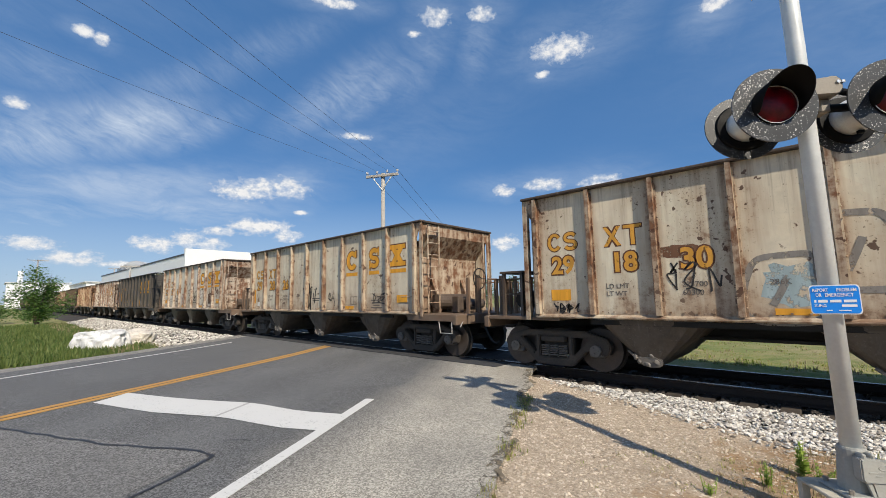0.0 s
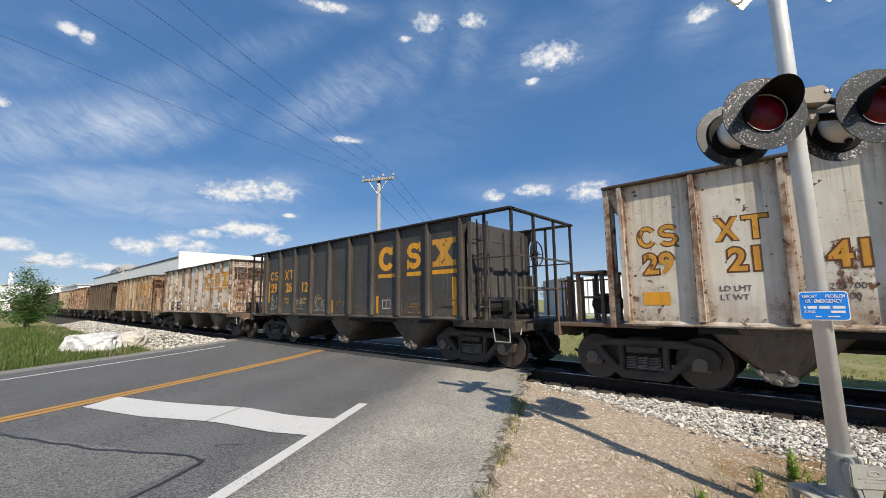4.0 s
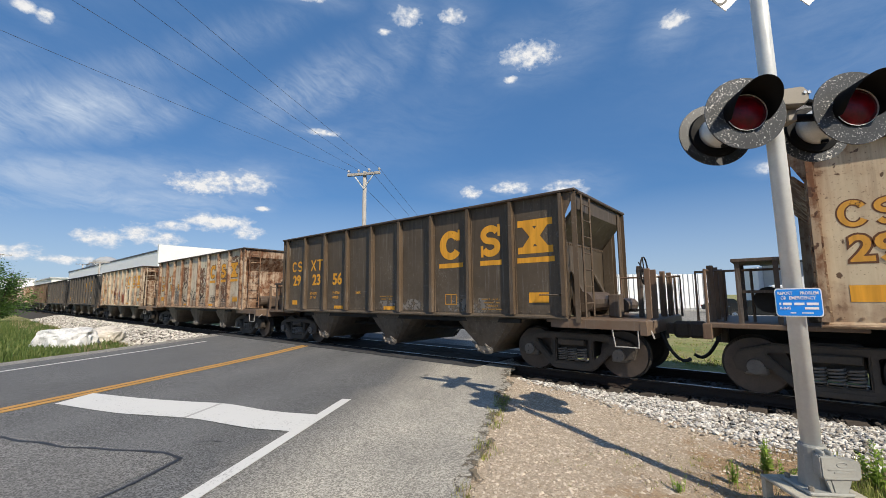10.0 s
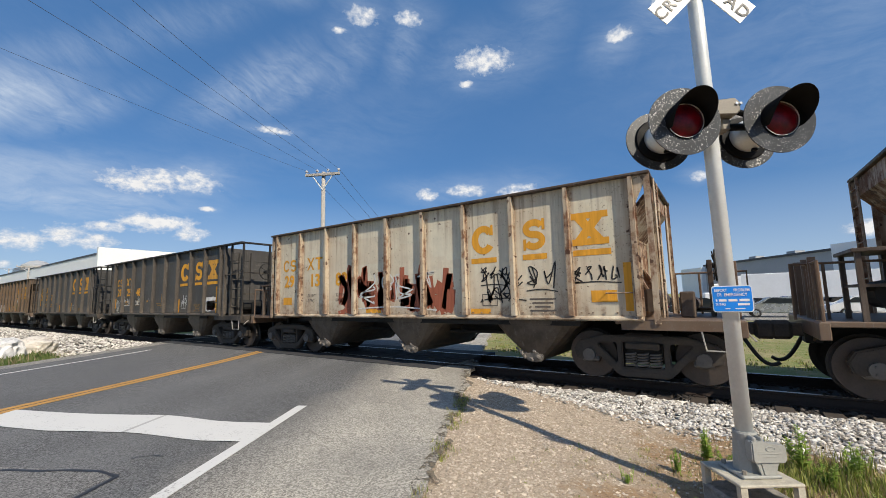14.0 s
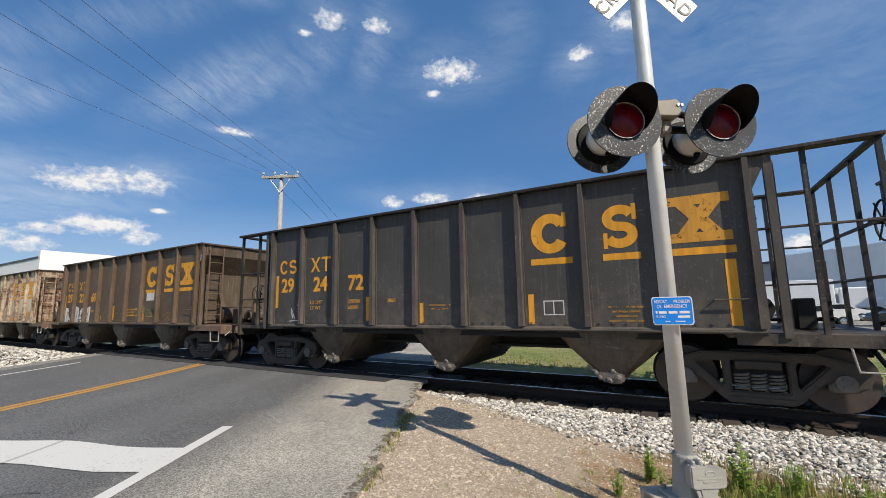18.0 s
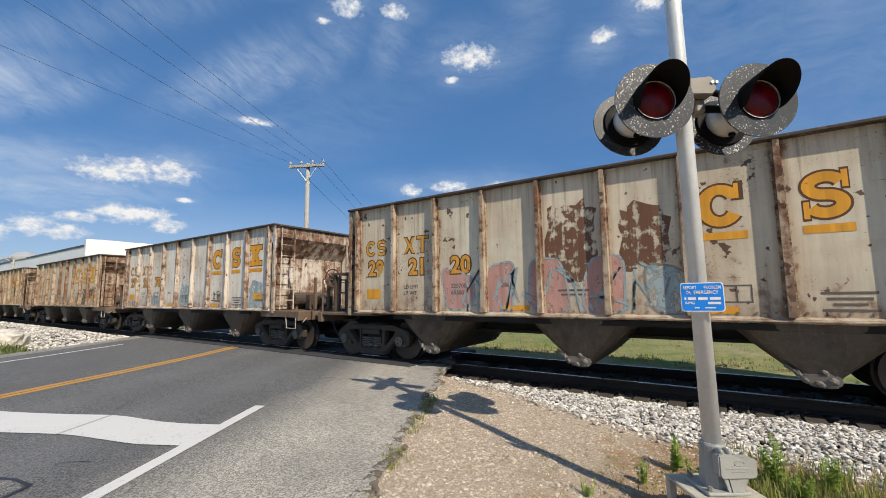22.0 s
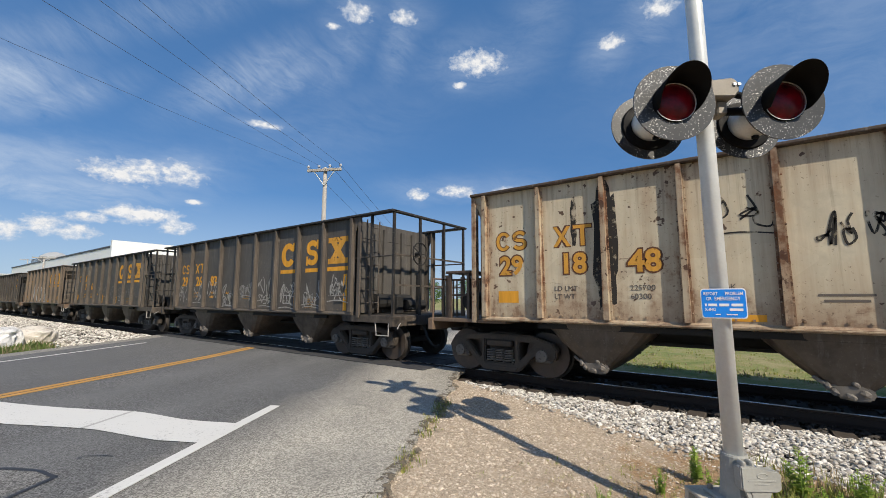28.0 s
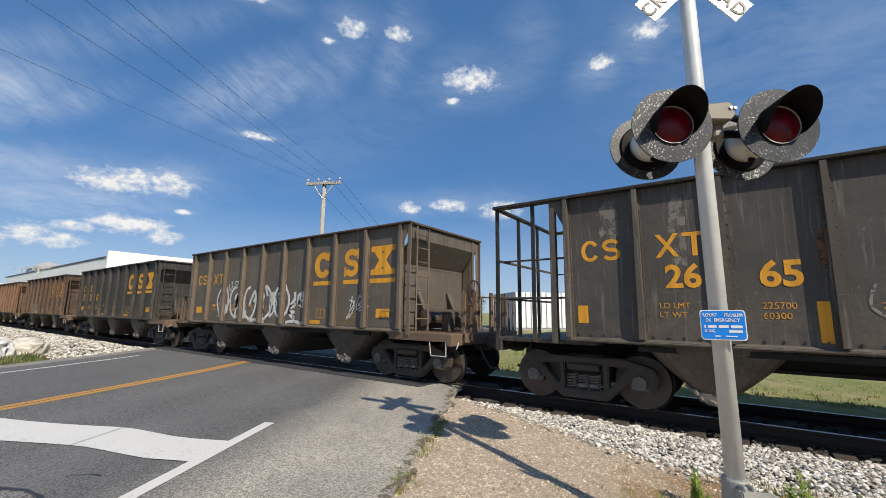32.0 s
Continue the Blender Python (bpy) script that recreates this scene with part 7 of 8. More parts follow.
# ---------------------------------------------------------------- sky with clouds
def clouds():
    """A far curved backdrop that carries the clouds and drifts slowly."""
    # runs all round: the glowing part behind the view is added as fill
    az0, az1, el0, el1, n, k, rad = -150, 210, -1.0, 89.0, 90, 34, 3000
    bm = bmesh.new()
    uv = bm.loops.layers.uv.new("az_el")
    grid = []
    for j in range(k + 1):
        el = el0 + (el1 - el0) * j / k
        row = []
        for i in range(n + 1):
            az = az0 + (az1 - az0) * i / n
            e, a = radians(el), radians(az)
            row.append((bm.verts.new((-rad * math.cos(e) * math.sin(a), rad * math.cos(e) * math.cos(a), rad * math.sin(e))), az, el))
        grid.append(row)
    for p, q in zip(grid, grid[1:]):
        for i in range(n):
            c = (p[i], p[i + 1], q[i + 1], q[i])
            fc = bm.faces.new([v[0] for v in c])
            for lp, v in zip(fc.loops, c):
                lp[uv].uv = (v[1], v[2])
    me = bpy.data.meshes.new("cloud_backdrop")
    bm.to_mesh(me)
    bm.free()
    m, nt, b = mat("clouds")
    nt.nodes.remove(b)
    tc = node(nt, "ShaderNodeUVMap")
    tc.uv_map = "az_el"
    sep = node(nt, "ShaderNodeSeparateXYZ")
    link(nt, tc.outputs[0], sep.inputs[0])
    vec = tc.outputs[0]

    def scaled(sx, sy, ox=0.0, rot=0.0):
        mp = node(nt, "ShaderNodeMapping")
        mp.inputs["Scale"].default_value = (sx, sy, 1)
        mp.inputs["Location"].default_value = (ox, 0, 0)
        mp.inputs["Rotation"].default_value = (0, 0, rot)
        link(nt, vec, mp.inputs["Vector"])
        return mp.outputs[0]

    def off(az, el, w, h, tilt=0.0):
        """Squared distance from a cloud's middle, in its own half widths."""
        c, q = math.cos(radians(tilt)), math.sin(radians(tilt))
        dx, dy = calc(nt, "SUBTRACT", sep.outputs[0], az), calc(nt, "SUBTRACT", sep.outputs[1], el)
        if tilt:
            dx, dy = (calc(nt, "ADD", calc(nt, "MULTIPLY", dx, c), calc(nt, "MULTIPLY", dy, q)),
                      calc(nt, "SUBTRACT", calc(nt, "MULTIPLY", dy, c), calc(nt, "MULTIPLY", dx, q)))
        dx, dy = calc(nt, "MULTIPLY", dx, 1 / w), calc(nt, "MULTIPLY", dy, 1 / h)
        return calc(nt, "ADD", calc(nt, "MULTIPLY", dx, dx), calc(nt, "MULTIPLY", dy, dy))

    def strands(turn, sx, sy, ox, rough):
        """Noise drawn out along one direction, its strands bent by a slower noise."""
        slow = noise_tex(nt, scaled(0.09, 0.12, ox), 1.0, 2, 0.5)
        a = node(nt, "ShaderNodeMapping")
        a.inputs["Rotation"].default_value = (0, 0, radians(turn))
        link(nt, vec, a.inputs["Vector"])
        bend = node(nt, "ShaderNodeVectorMath", operation="ADD")
        link(nt, a.outputs[0], bend.inputs[0])
        link(nt, calc(nt, "MULTIPLY", slow, 7.0), bend.inputs[1])
        c = node(nt, "ShaderNodeMapping")
        c.inputs["Scale"].default_value = (sx, sy, 1)
        c.inputs["Location"].default_value = (ox, 0, 0)
        link(nt, bend.outputs[0], c.inputs["Vector"])
        return noise_tex(nt, c.outputs[0], 1.0, 8, rough)
    puff = noise_tex(nt, scaled(0.7, 1.0), 1.0, 6, 0.6)
    wob = noise_tex(nt, scaled(1.1, 1.5, 4), 1.0, 4, 0.6)
    rag = noise_tex(nt, scaled(2.6, 3.4, 9), 1.0, 5, 0.65)
    total = None
    for az, el, w, h in HIGH_CLOUDS + LOW_CLOUDS:
        v = calc(nt, "SUBTRACT", 1.0, off(az, el, w * 1.25, h * 1.3))
        total = v if total is None else calc(nt, "MAXIMUM", total, v)
    dens = calc(nt, "ADD", calc(nt, "MULTIPLY", calc(nt, "MAXIMUM", total, -3.0), 0.36), calc(nt, "ADD", calc(nt, "MULTIPLY", puff, 0.9), calc(nt, "ADD", calc(nt, "MULTIPLY", wob, 0.34), calc(nt, "MULTIPLY", rag, 0.14))))
    cum = grey(nt, dens, 0.69, 1.08)
    cum.node.clamp = True
    # thin high cloud in fibres and veils, some unseen and added for fill light
    fine = calc(nt, "ADD", calc(nt, "MULTIPLY", strands(-33, 0.10, 0.55, 2.0, 0.62), 0.6), calc(nt, "MULTIPLY", strands(-20, 0.35, 1.9, 7.0, 0.7), 0.4))
    soft = calc(nt, "ADD", calc(nt, "MULTIPLY", noise_tex(nt, scaled(0.06, 0.2, 2.0), 1.0, 7, 0.6), 0.6), calc(nt, "MULTIPLY", strands(-8, 0.2, 0.9, 5.0, 0.66), 0.4))
    cir = None
    for group, tex, lo, hi in ((FIBRES, fine, 0.30, 0.68), (VEILS + FILL_VEILS, soft, 0.34, 0.60)):
        gsum = None
        for az, el, w, h, tilt, k in group + (tuple((a, e, 2.2 * w, 2.2 * h, 0, 0.3) for a, e, w, h in HIGH_CLOUDS + LOW_CLOUDS) if tex is soft else ()):
            g = calc(nt, "MULTIPLY", calc(nt, "POWER", 2.718, calc(nt, "MULTIPLY", off(az, el, w, h, tilt), -0.8)), k)
            gsum = g if gsum is None else calc(nt, "MAXIMUM", gsum, g)
        layer = calc(nt, "MULTIPLY", grey(nt, tex, lo, hi, 0.10, 1.0), gsum)
        cir = layer if cir is None else calc(nt, "MAXIMUM", cir, layer)
    haze = grey(nt, sep.outputs[1], 14, -1, 0.0, 0.62)
    haze2 = calc(nt, "MAXIMUM", cir, haze)
    shade = grey(nt, calc(nt, "ADD", calc(nt, "MULTIPLY", dens, 0.55), calc(nt, "MULTIPLY", noise_tex(nt, scaled(0.9, 1.4, 1.5), 1.0, 6, 0.6), 0.5)), 0.56, 0.90)
    ccol = mix(nt, shade, (0.70, 0.74, 0.80), (1.0, 0.99, 0.98))
    em = node(nt, "ShaderNodeEmission")
    link(nt, mix(nt, cum, (0.66, 0.76, 0.90), ccol), em.inputs[0])
    em.inputs[1].default_value = CLOUD_GLOW
    tr = node(nt, "ShaderNodeBsdfTransparent")
    ms = node(nt, "ShaderNodeMixShader")
    link(nt, calc(nt, "MAXIMUM", cum, haze2), ms.inputs[0])
    link(nt, tr.outputs[0], ms.inputs[1])
    link(nt, em.outputs[0], ms.inputs[2])
    link(nt, ms.outputs[0], nt.nodes["Material Output"].inputs[0])
    me.materials.append(m)
    ob = new("cloud_backdrop", me)
    return tagged(ob, "blue sky with drifting white clouds", "sky", "", "structure")


# ---------------------------------------------------------------- the train
def train():
    """The cars in their order behind the one that is on the crossing at the start."""
    cars = []
    seed = 0

    def livery(col, rust, streak, patchy=0.25, patch=(0.62, 0.6, 0.55), gloss=0.55):
        nonlocal seed
        seed += 1
        # dark cars' posts: rust tint, plus a little light put into the colour
        return (car_paint("car_side_paint", col, rust, seed * 1.37, streak, patch, patchy, gloss=gloss, seams=0.17 if max(col) > 0.2 else 0.05),
                car_paint("car_post_paint", tuple(c * 0.9 for c in col) if max(col) > 0.2 else tuple(c * f for c, f in zip(col, (1.2, 1.1, 1.02))), min(1.0, rust + (0.48 if max(col) > 0.2 else 0.05)), seed * 2.1, streak + 0.2, patchy=0.0, rand=20.0),
                car_paint("car_end_paint", tuple(c * 0.9 for c in col), min(1.0, rust + (0.56 if max(col) > 0.2 else 0.1)), seed * 3.7, min(1.0, streak + 0.3), patchy=0.0))
    cream, white, tan = (0.66, 0.585, 0.455), (0.80, 0.755, 0.665), (0.60, 0.49, 0.345)
    brown, black, rusty = (0.080, 0.061, 0.043), (0.060, 0.056, 0.052), (0.15, 0.09, 0.058)
    W, K, RD_, P, B = M["whitemark"], M["blackmark"], M["redmark"], M["pinkmark"], M["bluemark"]
    dark_text = {"text": M["yellow_worn"], "bars": ((0.13, 1.9, 0.10, 0.8), (2.85, 1.45, 0.11, 0.5), (4.1, 1.35, 0.10, 0.4), (6.15, 1.4, 0.1, 0.5), (8.75, 1.6, 0.13, 0.9))}
    spec = (
        ("a", cream, 0.42, 0.55, ("29", "18", "30"), {"outline": 1, "num": M["yellow_worn"], "paint": (("scrawl", 2.45, 1.72, 0.85, 0.5, K), ("outline", 3.45, 1.5, 1.1, 0.95, M["graymark"]), ("outline", 4.15, 1.95, 0.95, 1.0, M["graymark"]), ("outline", 4.9, 1.65, 0.9, 1.0, M["graymark"]), ("patch", 3.6, 1.55, 0.9, 0.7, B), ("outline", 5.8, 1.7, 0.9, 0.9, M["graymark"]), ("patch", 5.4, 2.2, 0.8, 1.7, M["rustmark"]), ("scrawl", 0.5, 1.24, 0.6, 0.2, K), ("patch", 2.3, 2.15, 0.7, 0.25, M["rustmark"]))}, "cream hopper car with rust and grey sprayed loops"),
        ("a", cream, 0.35, 0.5, ("29", "20", "26"), {"outline": 1, "num": M["yellow_worn"], "bars": ((0.12, 1.62, 0.12, 0.55), (2.88, 1.55, 0.11, 0.42), (6.3, 1.2, 0.45, 0.1), (8.5, 1.45, 0.42, 0.2)), "paint": (("panel", 0.42, 1.32, 0.2, 0.16, W), ("scrawl", 4.3, 1.6, 0.7, 1.1, K), ("scrawl", 5.4, 1.5, 0.4, 0.5, K), ("scrawl", 7.6, 1.5, 0.6, 0.3, K))}, "cream hopper car with black sprayed scrawls"),
        ("a", (0.71, 0.66, 0.56), 0.4, 0.5, ("29", "21", "41"), {"outline": 1, "num": M["yellow_worn"], "paint": (("scrawl", 3.5, 1.75, 0.6, 0.55, RD_), ("scrawl", 3.6, 1.45, 0.5, 0.3, RD_), ("scrawl", 5.5, 1.72, 0.9, 0.62, M["stencil"]), ("scrawl", 5.55, 1.68, 0.8, 0.5, K), ("patch", 4.5, 1.75, 0.8, 0.8, M["rustfleck"]), ("patch", 7.55, 1.75, 0.9, 0.95, M["rustfleck"]), ("patch", 7.5, 1.65, 0.6, 0.6, M["rustmark"]), ("patch", 8.5, 2.0, 0.9, 1.0, M["rustfleck"]), ("patch", 6.5, 1.85, 0.85, 0.7, M["rustfleck"]), ("patch", 2.4, 1.8, 0.8, 0.9, M["rustfleck"]))}, "grey-white rust-streaked hopper car with small scrawls"),
        ("b", black, 0.15, 0.3, ("29", "26", "12"), dict(dark_text, paint=(("scrawl", 0.62, 1.55, 0.8, 0.5, M["chalkmark"]), ("scrawl", 0.66, 1.35, 0.85, 0.45, M["chalkmark"]), ("scrawl", 2.1, 1.5, 0.8, 0.4, M["chalkmark"]), ("scrawl", 3.5, 1.5, 0.8, 0.5, M["chalkmark"]))), "black hopper car with open cage ends"),
        ("a", white, 0.56, 0.35, ("29", "18", "29"), {"outline": 1, "num": M["yellow_worn"], "paint": (("panel", 1.5, 1.4, 0.92, 0.44, K), ("word", 1.5, 1.46, 0.6, 0.1, "LD LMT"), ("word", 1.5, 1.30, 0.5, 0.1, "LT WT"), ("panel", 2.5, 1.4, 0.92, 0.44, K), ("word", 2.5, 1.46, 0.6, 0.1, "225700"), ("word", 2.5, 1.30, 0.5, 0.1, "60300"), ("patch", 7.5, 1.5, 0.7, 0.6, M["whitemark"]))}, "white hopper car with heavily rusted posts"),
        ("a", tan, 0.38, 0.6, ("29", "21", "29"), {"outline": 1, "num": M["yellow_worn"], "paint": (("patch", 4.45, 1.6, 0.95, 0.8, M["rustmark"]), ("fat", 4.5, 1.45, 0.75, 0.34, K), ("patch", 5.9, 1.9, 0.5, 1.4, M["rustmark"]), ("panel", 6.6, 1.42, 0.62, 0.36, B), ("patch", 7.4, 1.4, 0.7, 0.5, M["greenmark"]), ("patch", 3.5, 1.35, 0.8, 0.4, M["rustmark"]))}, "tan hopper car with rusty posts and a black scrawl"),
        ("a", brown, 0.1, 0.5, ("29", "23", "56"), {"bars": ((0.4, 1.33, 0.3, 0.14), (2.6, 1.2, 0.42, 0.09), (4.6, 1.2, 0.42, 0.09), (8.5, 1.45, 0.42, 0.2)), "text": M["yellow_worn"], "paint": (("patch", 5.0, 1.3, 1.8, 0.3, M["dustmark"]), ("patch", 7.0, 1.3, 1.5, 0.35, M["dustmark"]))}, "dark brown hopper car with yellow emblem shapes"),
        ("a", (0.66, 0.58, 0.46), 0.42, 0.85, ("29", "18", "9"), {"outline": 1, "num": M["yellow_worn"], "paint": (("scrawl", 5.3, 1.5, 0.9, 0.45, K), ("loop", 3.5, 1.8, 1.0, 1.0, M["tarmark"]), ("scrawl", 4.4, 1.75, 0.9, 0.7, M["tarmark"]), ("patch", 2.3, 1.7, 1.6, 1.0, M["dustmark"]), ("patch", 7.6, 2.0, 0.9, 1.5, M["rustmark"]), ("patch", 5.3, 2.2, 0.9, 1.6, M["rustmark"]), ("patch", 8.45, 2.9, 0.9, 0.7, M["rustmark"]), ("patch", 3.4, 2.6, 0.8, 1.0, M["rustmark"]), ("scrawl", 6.6, 1.5, 0.8, 0.3, M["stencil"]))}, "heavily rust-stained cream hopper car"),
        ("a", cream, 0.36, 0.45, ("29", "13", "82"), {"paint": (("fat", 2.75, 1.75, 0.7, 1.1, RD_), ("fat", 3.35, 1.72, 0.7, 1.15, RD_), ("fat", 4.0, 1.7, 0.75, 1.1, RD_), ("fat", 4.65, 1.68, 0.75, 1.1, RD_), ("fat", 5.3, 1.65, 0.8, 1.1, RD_), ("patch", 2.8, 1.6, 0.5, 0.9, RD_), ("patch", 3.45, 1.5, 0.5, 0.7, RD_), ("patch", 4.75, 1.4, 0.6, 0.5, RD_), ("patch", 5.5, 1.5, 0.7, 0.8, RD_), ("scrawl", 4.2, 1.7, 2.4, 0.8, W), ("scrawl", 6.6, 1.9, 0.6, 0.35, K), ("scrawl", 6.6, 1.5, 0.7, 0.3, K), ("scrawl", 7.5, 1.85, 0.6, 0.5, K), ("panel", 8.86, 1.6, 0.12, 0.8, M["yellow"]), ("scrawl", 6.8, 1.7, 0.9, 0.5, K), ("scrawl", 8.4, 1.85, 0.8, 0.3, K))}, "cream hopper car with large dull red sprayed letters"),
        ("b", black, 0.12, 0.3, ("29", "25", "48"), dict(dark_text, bars=((0.13, 1.55, 0.12, 0.45), (2.88, 1.42, 0.12, 0.5), (4.75, 1.6, 0.12, 0.6), (6.15, 1.4, 0.1, 0.5), (8.75, 1.6, 0.13, 0.9)), paint=(("scrawl", 0.52, 1.5, 0.6, 0.4, W), ("scrawl", 0.55, 1.3, 0.6, 0.35, W), ("scrawl", 1.5, 1.66, 0.95, 0.4, W), ("scrawl", 2.55, 1.66, 0.6, 0.35, W), ("scrawl", 3.7, 1.7, 0.4, 0.3, M["graymark"]), ("scrawl", 6.6, 1.6, 0.6, 0.5, W), ("patch", 8.3, 1.45, 1.0, 0.6, W), ("patch", 8.4, 1.4, 0.8, 0.4, P))), "black hopper car with open cage ends and white scrawls"),
        ("b", (0.056, 0.054, 0.052), 0.08, 0.25, ("29", "24", "72"), dict(dark_text, paint=(("scrawl", 0.8, 1.4, 0.5, 0.4, W),)), "clean black hopper car with open cage ends"),
        ("a", (0.088, 0.064, 0.044), 0.12, 0.35, ("29", "22", "69"), {"text": M["yellow_worn"], "ez": 2.60, "bars": ((0.09, 1.72, 0.08, 0.85), (3.2, 1.28, 0.06, 0.14), (4.12, 1.45, 0.11, 0.5), (6.12, 1.4, 0.1, 0.5), (8.85, 1.6, 0.14, 0.9)), "words": ((2.5, 1.48, "225700", 0.075), (5.12, 1.52, "CLOSE & LOCK DOORS", 0.062), (5.25, 1.42, "BOTH SIDES", 0.062), (5.12, 1.32, "BEFORE MOVING CAR", 0.062)), "paint": (("bubble", 0.32, 1.36, 0.5, 0.66, W), ("bubble", 0.78, 1.37, 0.5, 0.68, W), ("bubble", 1.22, 1.38, 0.5, 0.7, W), ("bubble", 1.68, 1.38, 0.52, 0.72, W), ("bubble", 2.14, 1.38, 0.5, 0.72, W), ("scrawl", 0.62, 1.42, 0.5, 0.35, K), ("scrawl", 1.55, 1.36, 0.5, 0.3, K), ("panel", 6.48, 1.97, 0.5, 0.28, W), ("scrawl", 6.45, 1.5, 0.8, 0.4, M["greenmark"]), ("scrawl", 6.55, 1.45, 0.7, 0.35, M["greenmark"]))}, "brown hopper car with a white sprayed block"),
        ("a", cream, 0.4, 0.45, ("29", "21", "20"), {"outline": 1, "num": M["yellow_worn"], "paint": (("bubble", 2.45, 1.55, 0.75, 0.9, P), ("bubble", 3.25, 1.55, 0.75, 0.95, P), ("bubble", 4.1, 1.55, 0.8, 0.95, P), ("bubble", 4.95, 1.55, 0.75, 0.95, P), ("bubble", 5.75, 1.5, 0.6, 0.85, B), ("scrawl", 4.2, 1.5, 3.6, 0.9, B), ("patch", 4.5, 2.35, 0.95, 1.5, M["rustmark"]), ("patch", 5.5, 2.3, 0.8, 1.2, M["rustmark"]))}, "cream hopper car with pale pink and blue sprayed letters"),
        ("a", white, 0.4, 0.5, ("29", "21", "78"), {"outline": 1, "num": M["yellow_worn"], "paint": (("patch", 2.3, 1.35, 1.8, 0.4, B), ("patch", 4.5, 1.5, 0.8, 0.9, B), ("patch", 8.4, 1.5, 0.8, 0.9, B), ("scrawl", 6.4, 1.5, 0.5, 0.3, K))}, "grey-white hopper car with faded blue patches"),
        ("a", cream, 0.42, 0.6, ("29", "19", "00"), {"num": M["yellow_worn"], "paint": (("patch", 7.5, 1.5, 0.8, 0.9, M["rustmark"]), ("patch", 8.4, 1.7, 0.8, 0.7, M["rustmark"]))}, "rust-streaked pale hopper car"),
        ("a", (0.58, 0.51, 0.38), 0.34, 0.5, ("29", "18", "48"), {"outline": 1, "num": M["yellow_worn"], "paint": (("patch", 2.0, 2.3, 0.42, 2.2, M["tarmark"]), ("patch", 6.9, 1.9, 1.2, 1.0, M["tarmark"]), ("patch", 1.55, 2.75, 0.12, 0.9, M["tarmark"]), ("scrawl", 3.6, 2.6, 0.8, 0.5, M["tarmark"]), ("scrawl", 4.6, 2.3, 0.7, 0.4, M["tarmark"]))}, "cream hopper car with black tar-like streaks"),
        ("b", (0.074, 0.067, 0.060), 0.2, 0.4, ("29", "26", "83"), dict(dark_text, bars=((0.88, 1.6, 0.10, 0.7), (2.88, 1.4, 0.12, 0.5), (4.88, 1.4, 0.11, 0.45), (6.86, 1.4, 0.11, 0.5), (8.75, 1.6, 0.13, 0.9)), paint=tuple(("scrawl", 0.52 + 1.0 * i, 1.55 + 0.1 * (i % 3), 0.85, 0.7, M["chalkmark"]) for i in range(9)) + tuple(("scrawl", 3.5 + 1.0 * i, 1.4 + 0.3 * (i % 2), 0.7, 0.35, M["chalkmark"]) for i in range(6))), "dark hopper car with open ends and rows of white scrawls"),
        ("b", (0.066, 0.061, 0.055), 0.2, 0.85, ("", "26", "65"), dict(dark_text, bars=((0.2, 1.48, 0.16, 0.28), (2.86, 1.42, 0.12, 0.5), (4.2, 1.4, 0.10, 0.4), (6.1, 1.35, 0.1, 0.3), (8.75, 1.55, 0.2, 0.5)), paint=(("patch", 0.6, 2.9, 0.35, 0.9, M["dustmark"]), ("patch", 1.5, 2.7, 0.25, 1.3, M["dustmark"]), ("patch", 2.95, 2.3, 0.2, 0.6, M["rustmark"]), ("loop", 3.5, 1.7, 0.6, 0.6, M["graymark"]), ("loop", 4.55, 1.75, 0.6, 0.5, M["graymark"]), ("loop", 5.55, 1.72, 0.6, 0.6, M["graymark"]), ("scrawl", 6.6, 1.75, 0.8, 0.5, M["graymark"]), ("scrawl", 7.6, 1.72, 0.8, 0.3, M["graymark"]))), "dark hopper car with open ends and faded pale scrawls"),
        ("a", (0.11, 0.092, 0.074), 0.22, 0.55, ("", "", ""), {"text": M["yellow_worn"], "paint": (("loop", 1.9, 1.75, 0.75, 1.0, W), ("loop", 2.65, 1.75, 0.75, 1.0, W), ("loop", 3.4, 1.7, 0.75, 1.0, W), ("loop", 4.15, 1.72, 0.75, 1.0, W), ("loop", 4.9, 1.75, 0.75, 1.0, W), ("patch", 3.6, 1.4, 3.4, 0.4, M["dustmark"]), ("fat", 2.0, 1.6, 0.8, 0.8, W), ("fat", 2.9, 1.6, 0.8, 0.8, W), ("fat", 3.8, 1.6, 0.8, 0.8, W), ("fat", 4.7, 1.6, 0.8, 0.8, W), ("fat", 5.5, 1.6, 0.8, 0.8, W), ("scrawl", 2.5, 2.2, 0.8, 0.5, W), ("scrawl", 7.7, 1.6, 0.9, 0.6, W))}, "brown hopper car with large white sprayed letters"),
        ("a", (0.04, 0.038, 0.036), 0.3, 0.5, ("29", "25", "07"), {"text": M["yellow_worn"]}, "dark hopper car streaked with rust"),
        ("a", (0.085, 0.055, 0.040), 0.3, 0.5, ("29", "24", "16"), {"yellow": M["yellow_worn"], "paint": (("fat", 3.0, 1.45, 2.0, 0.6, W),)}, "rust-brown hopper car with a white scrawl"),
        ("a", rusty, 0.5, 0.7, ("29", "20", "05"), {"yellow": M["yellow_worn"]}, "rusty tan hopper car"),
        ("a", cream, 0.5, 0.6, ("29", "18", "61"), {"yellow": M["yellow_worn"]}, "rust-streaked cream hopper car"),
        ("a", brown, 0.2, 0.5, ("29", "23", "10"), {"text": M["yellow_worn"]}, "plain brown rust-streaked hopper car"),
    )
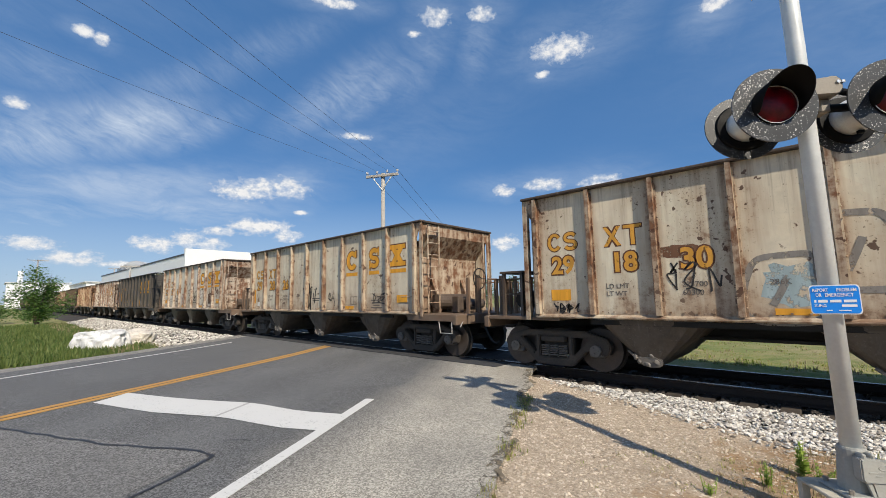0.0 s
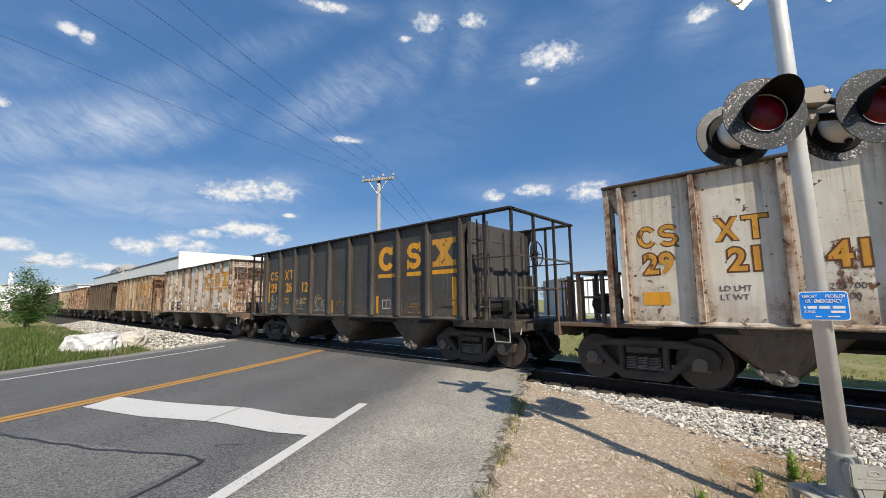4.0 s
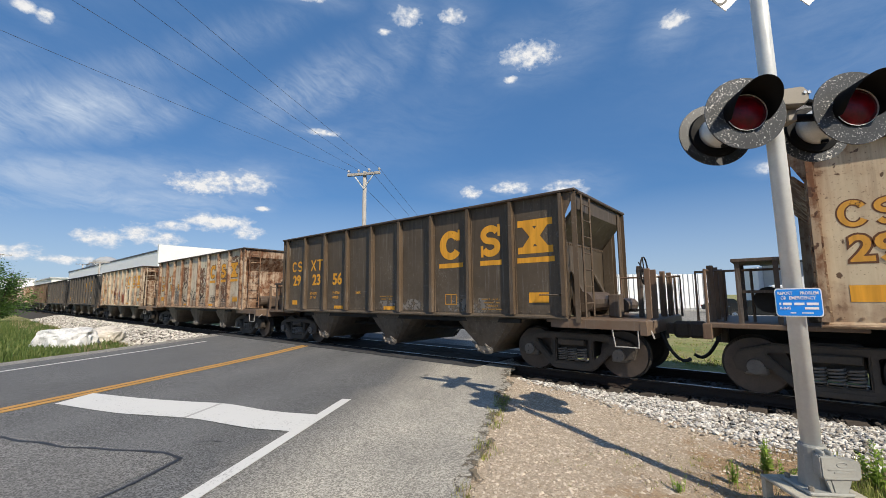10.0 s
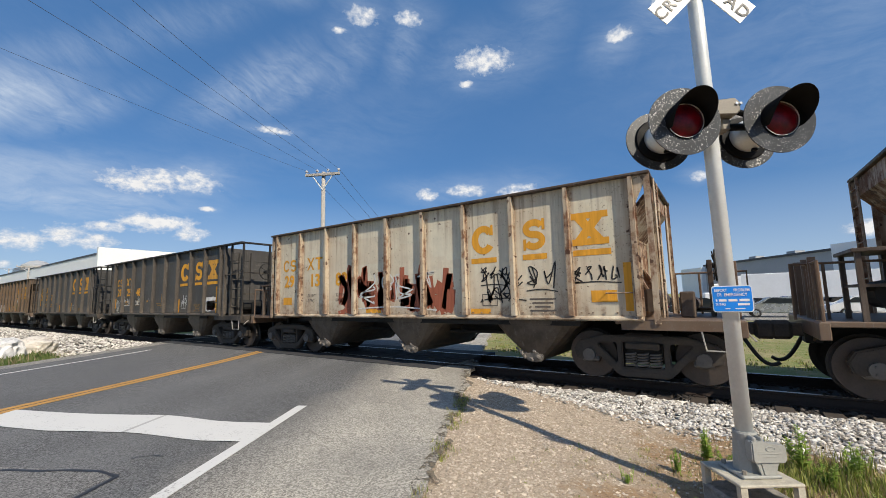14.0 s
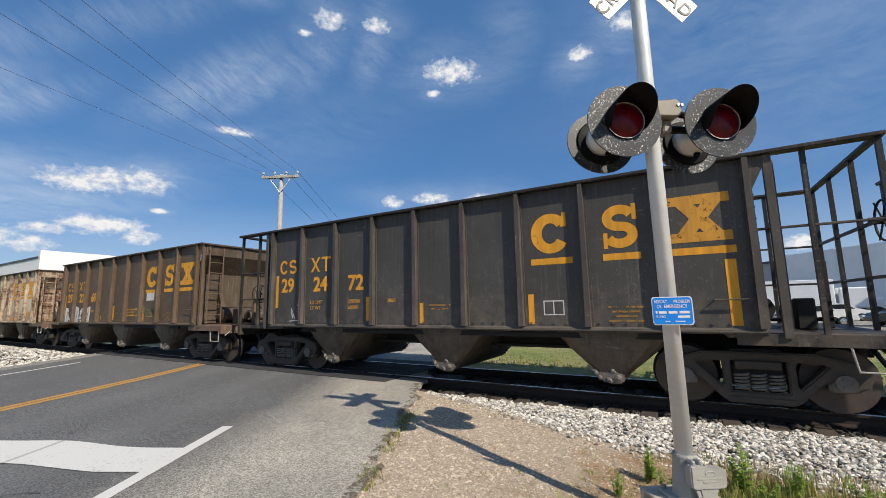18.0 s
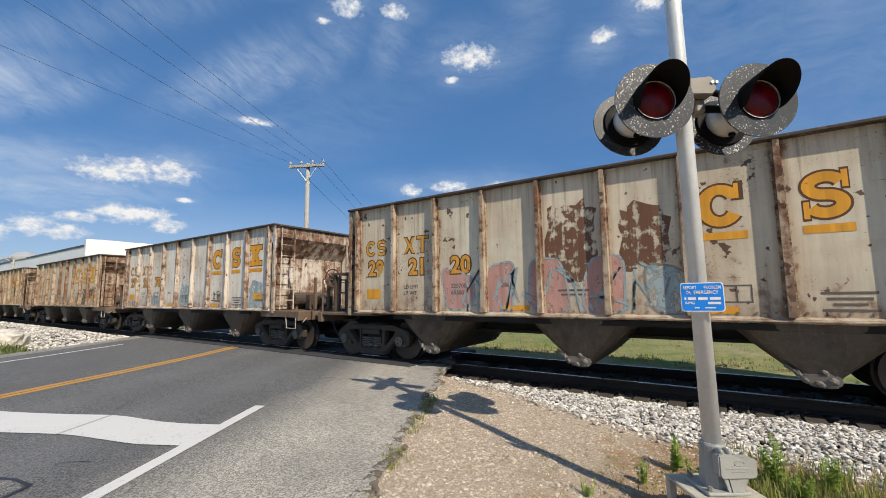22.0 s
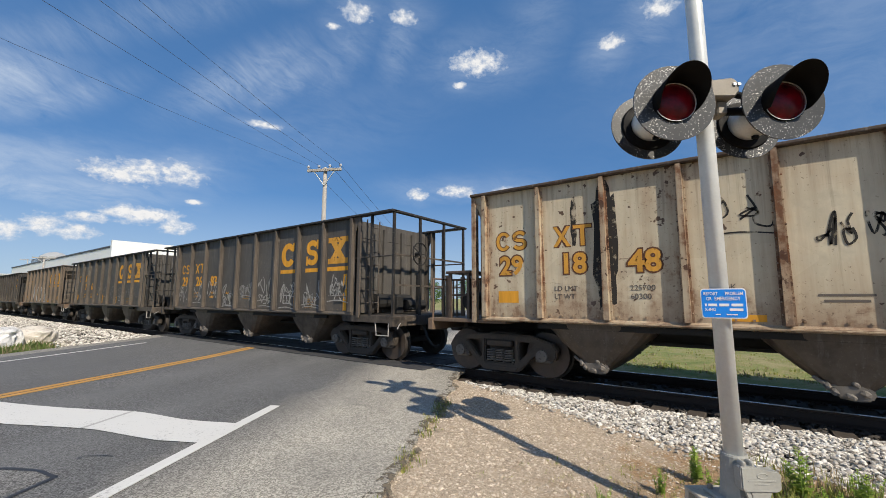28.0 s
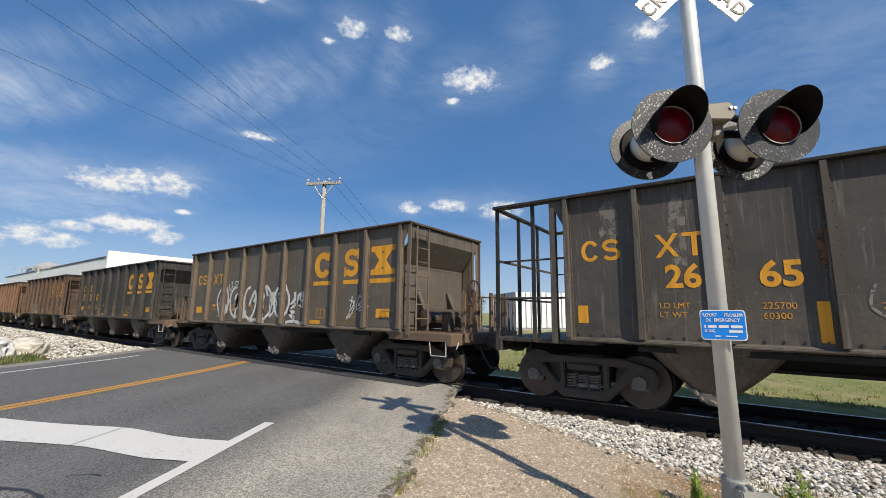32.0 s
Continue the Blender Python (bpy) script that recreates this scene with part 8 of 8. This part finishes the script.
    ub = car_paint("weathered_black_frame", (0.022, 0.020, 0.019), 0.15, 9.0, 0.4, patchy=0.0, rand=8.0)
    ua = car_paint("rusted_end_frame", (0.07, 0.05, 0.038), 0.4, 11.0, 0.5, patchy=0.0, rand=8.0)
    for i, (kind, col, rust, streak, num, extra, label) in enumerate(spec):
        extra = dict(extra, light=max(col) > 0.2)
        body, posts, ends = livery(col, rust, streak, 0.05 if max(col) < 0.2 else 0.25, tuple(min(0.7, c * 1.25) for c in col))
        car = hopper(kind, body, posts, ub if kind == "b" else ua, num, extra, label, near=i < 19, ends=ends)
        car.location = (LEAD[0][1] - BEHIND[i], 0, 0)
        cars.append(car)
    return cars


ground_sheet()
roads()
track()
signal()
scenery()
plants()
CLOUD_DOME = clouds()
CARS = train()


def motions():
    for i, car in enumerate(CARS):
        walk(car, [(t, pose(x - BEHIND[i], 0, 0)) for t, x in LEAD])
    lt, lx = [a for a, _ in LEAD], [b for _, b in LEAD]
    turn = radians(70)
    for ax, off, car in WHEELS:
        i = CARS.index(car)
        # the wheel turns while its car is near the crossing
        t0 = max(0.0, float(np.interp(BEHIND[i] - 34.0, lx, lt)))
        t1 = min(32.0, float(np.interp(BEHIND[i] + 12.0, lx, lt)))
        rows, a0 = [(0.0, Matrix.Translation((off, 0, AXLE)))], 0.0
        x0 = float(np.interp(t0, lt, lx))
        n = int((float(np.interp(t1, lt, lx)) - x0) / AXLE / turn)
        last = 0
        for k in range(1, n + 1):
            t = float(np.interp(x0 + k * turn * AXLE, lx, lt))
            if frame(t) <= last or frame(t) >= frame(32.0):
                continue
            if k == 1 and t0 > 0.1:
                rows.append((t0, Matrix.Translation((off, 0, AXLE))))
            last = frame(t)
            rows.append((t, Matrix.Translation((off, 0, AXLE)) @ Matrix.Rotation(k * turn, 4, "Y")))
        rows.append((32.0, rows[-1][1]))
        walk(ax, rows)
    walk(CLOUD_DOME, [(0.0, pose(0, 0, 0, 0, 0, -DRIFT)), (32.0, pose(0, 0, 0, 0, 0, DRIFT))])


motions()
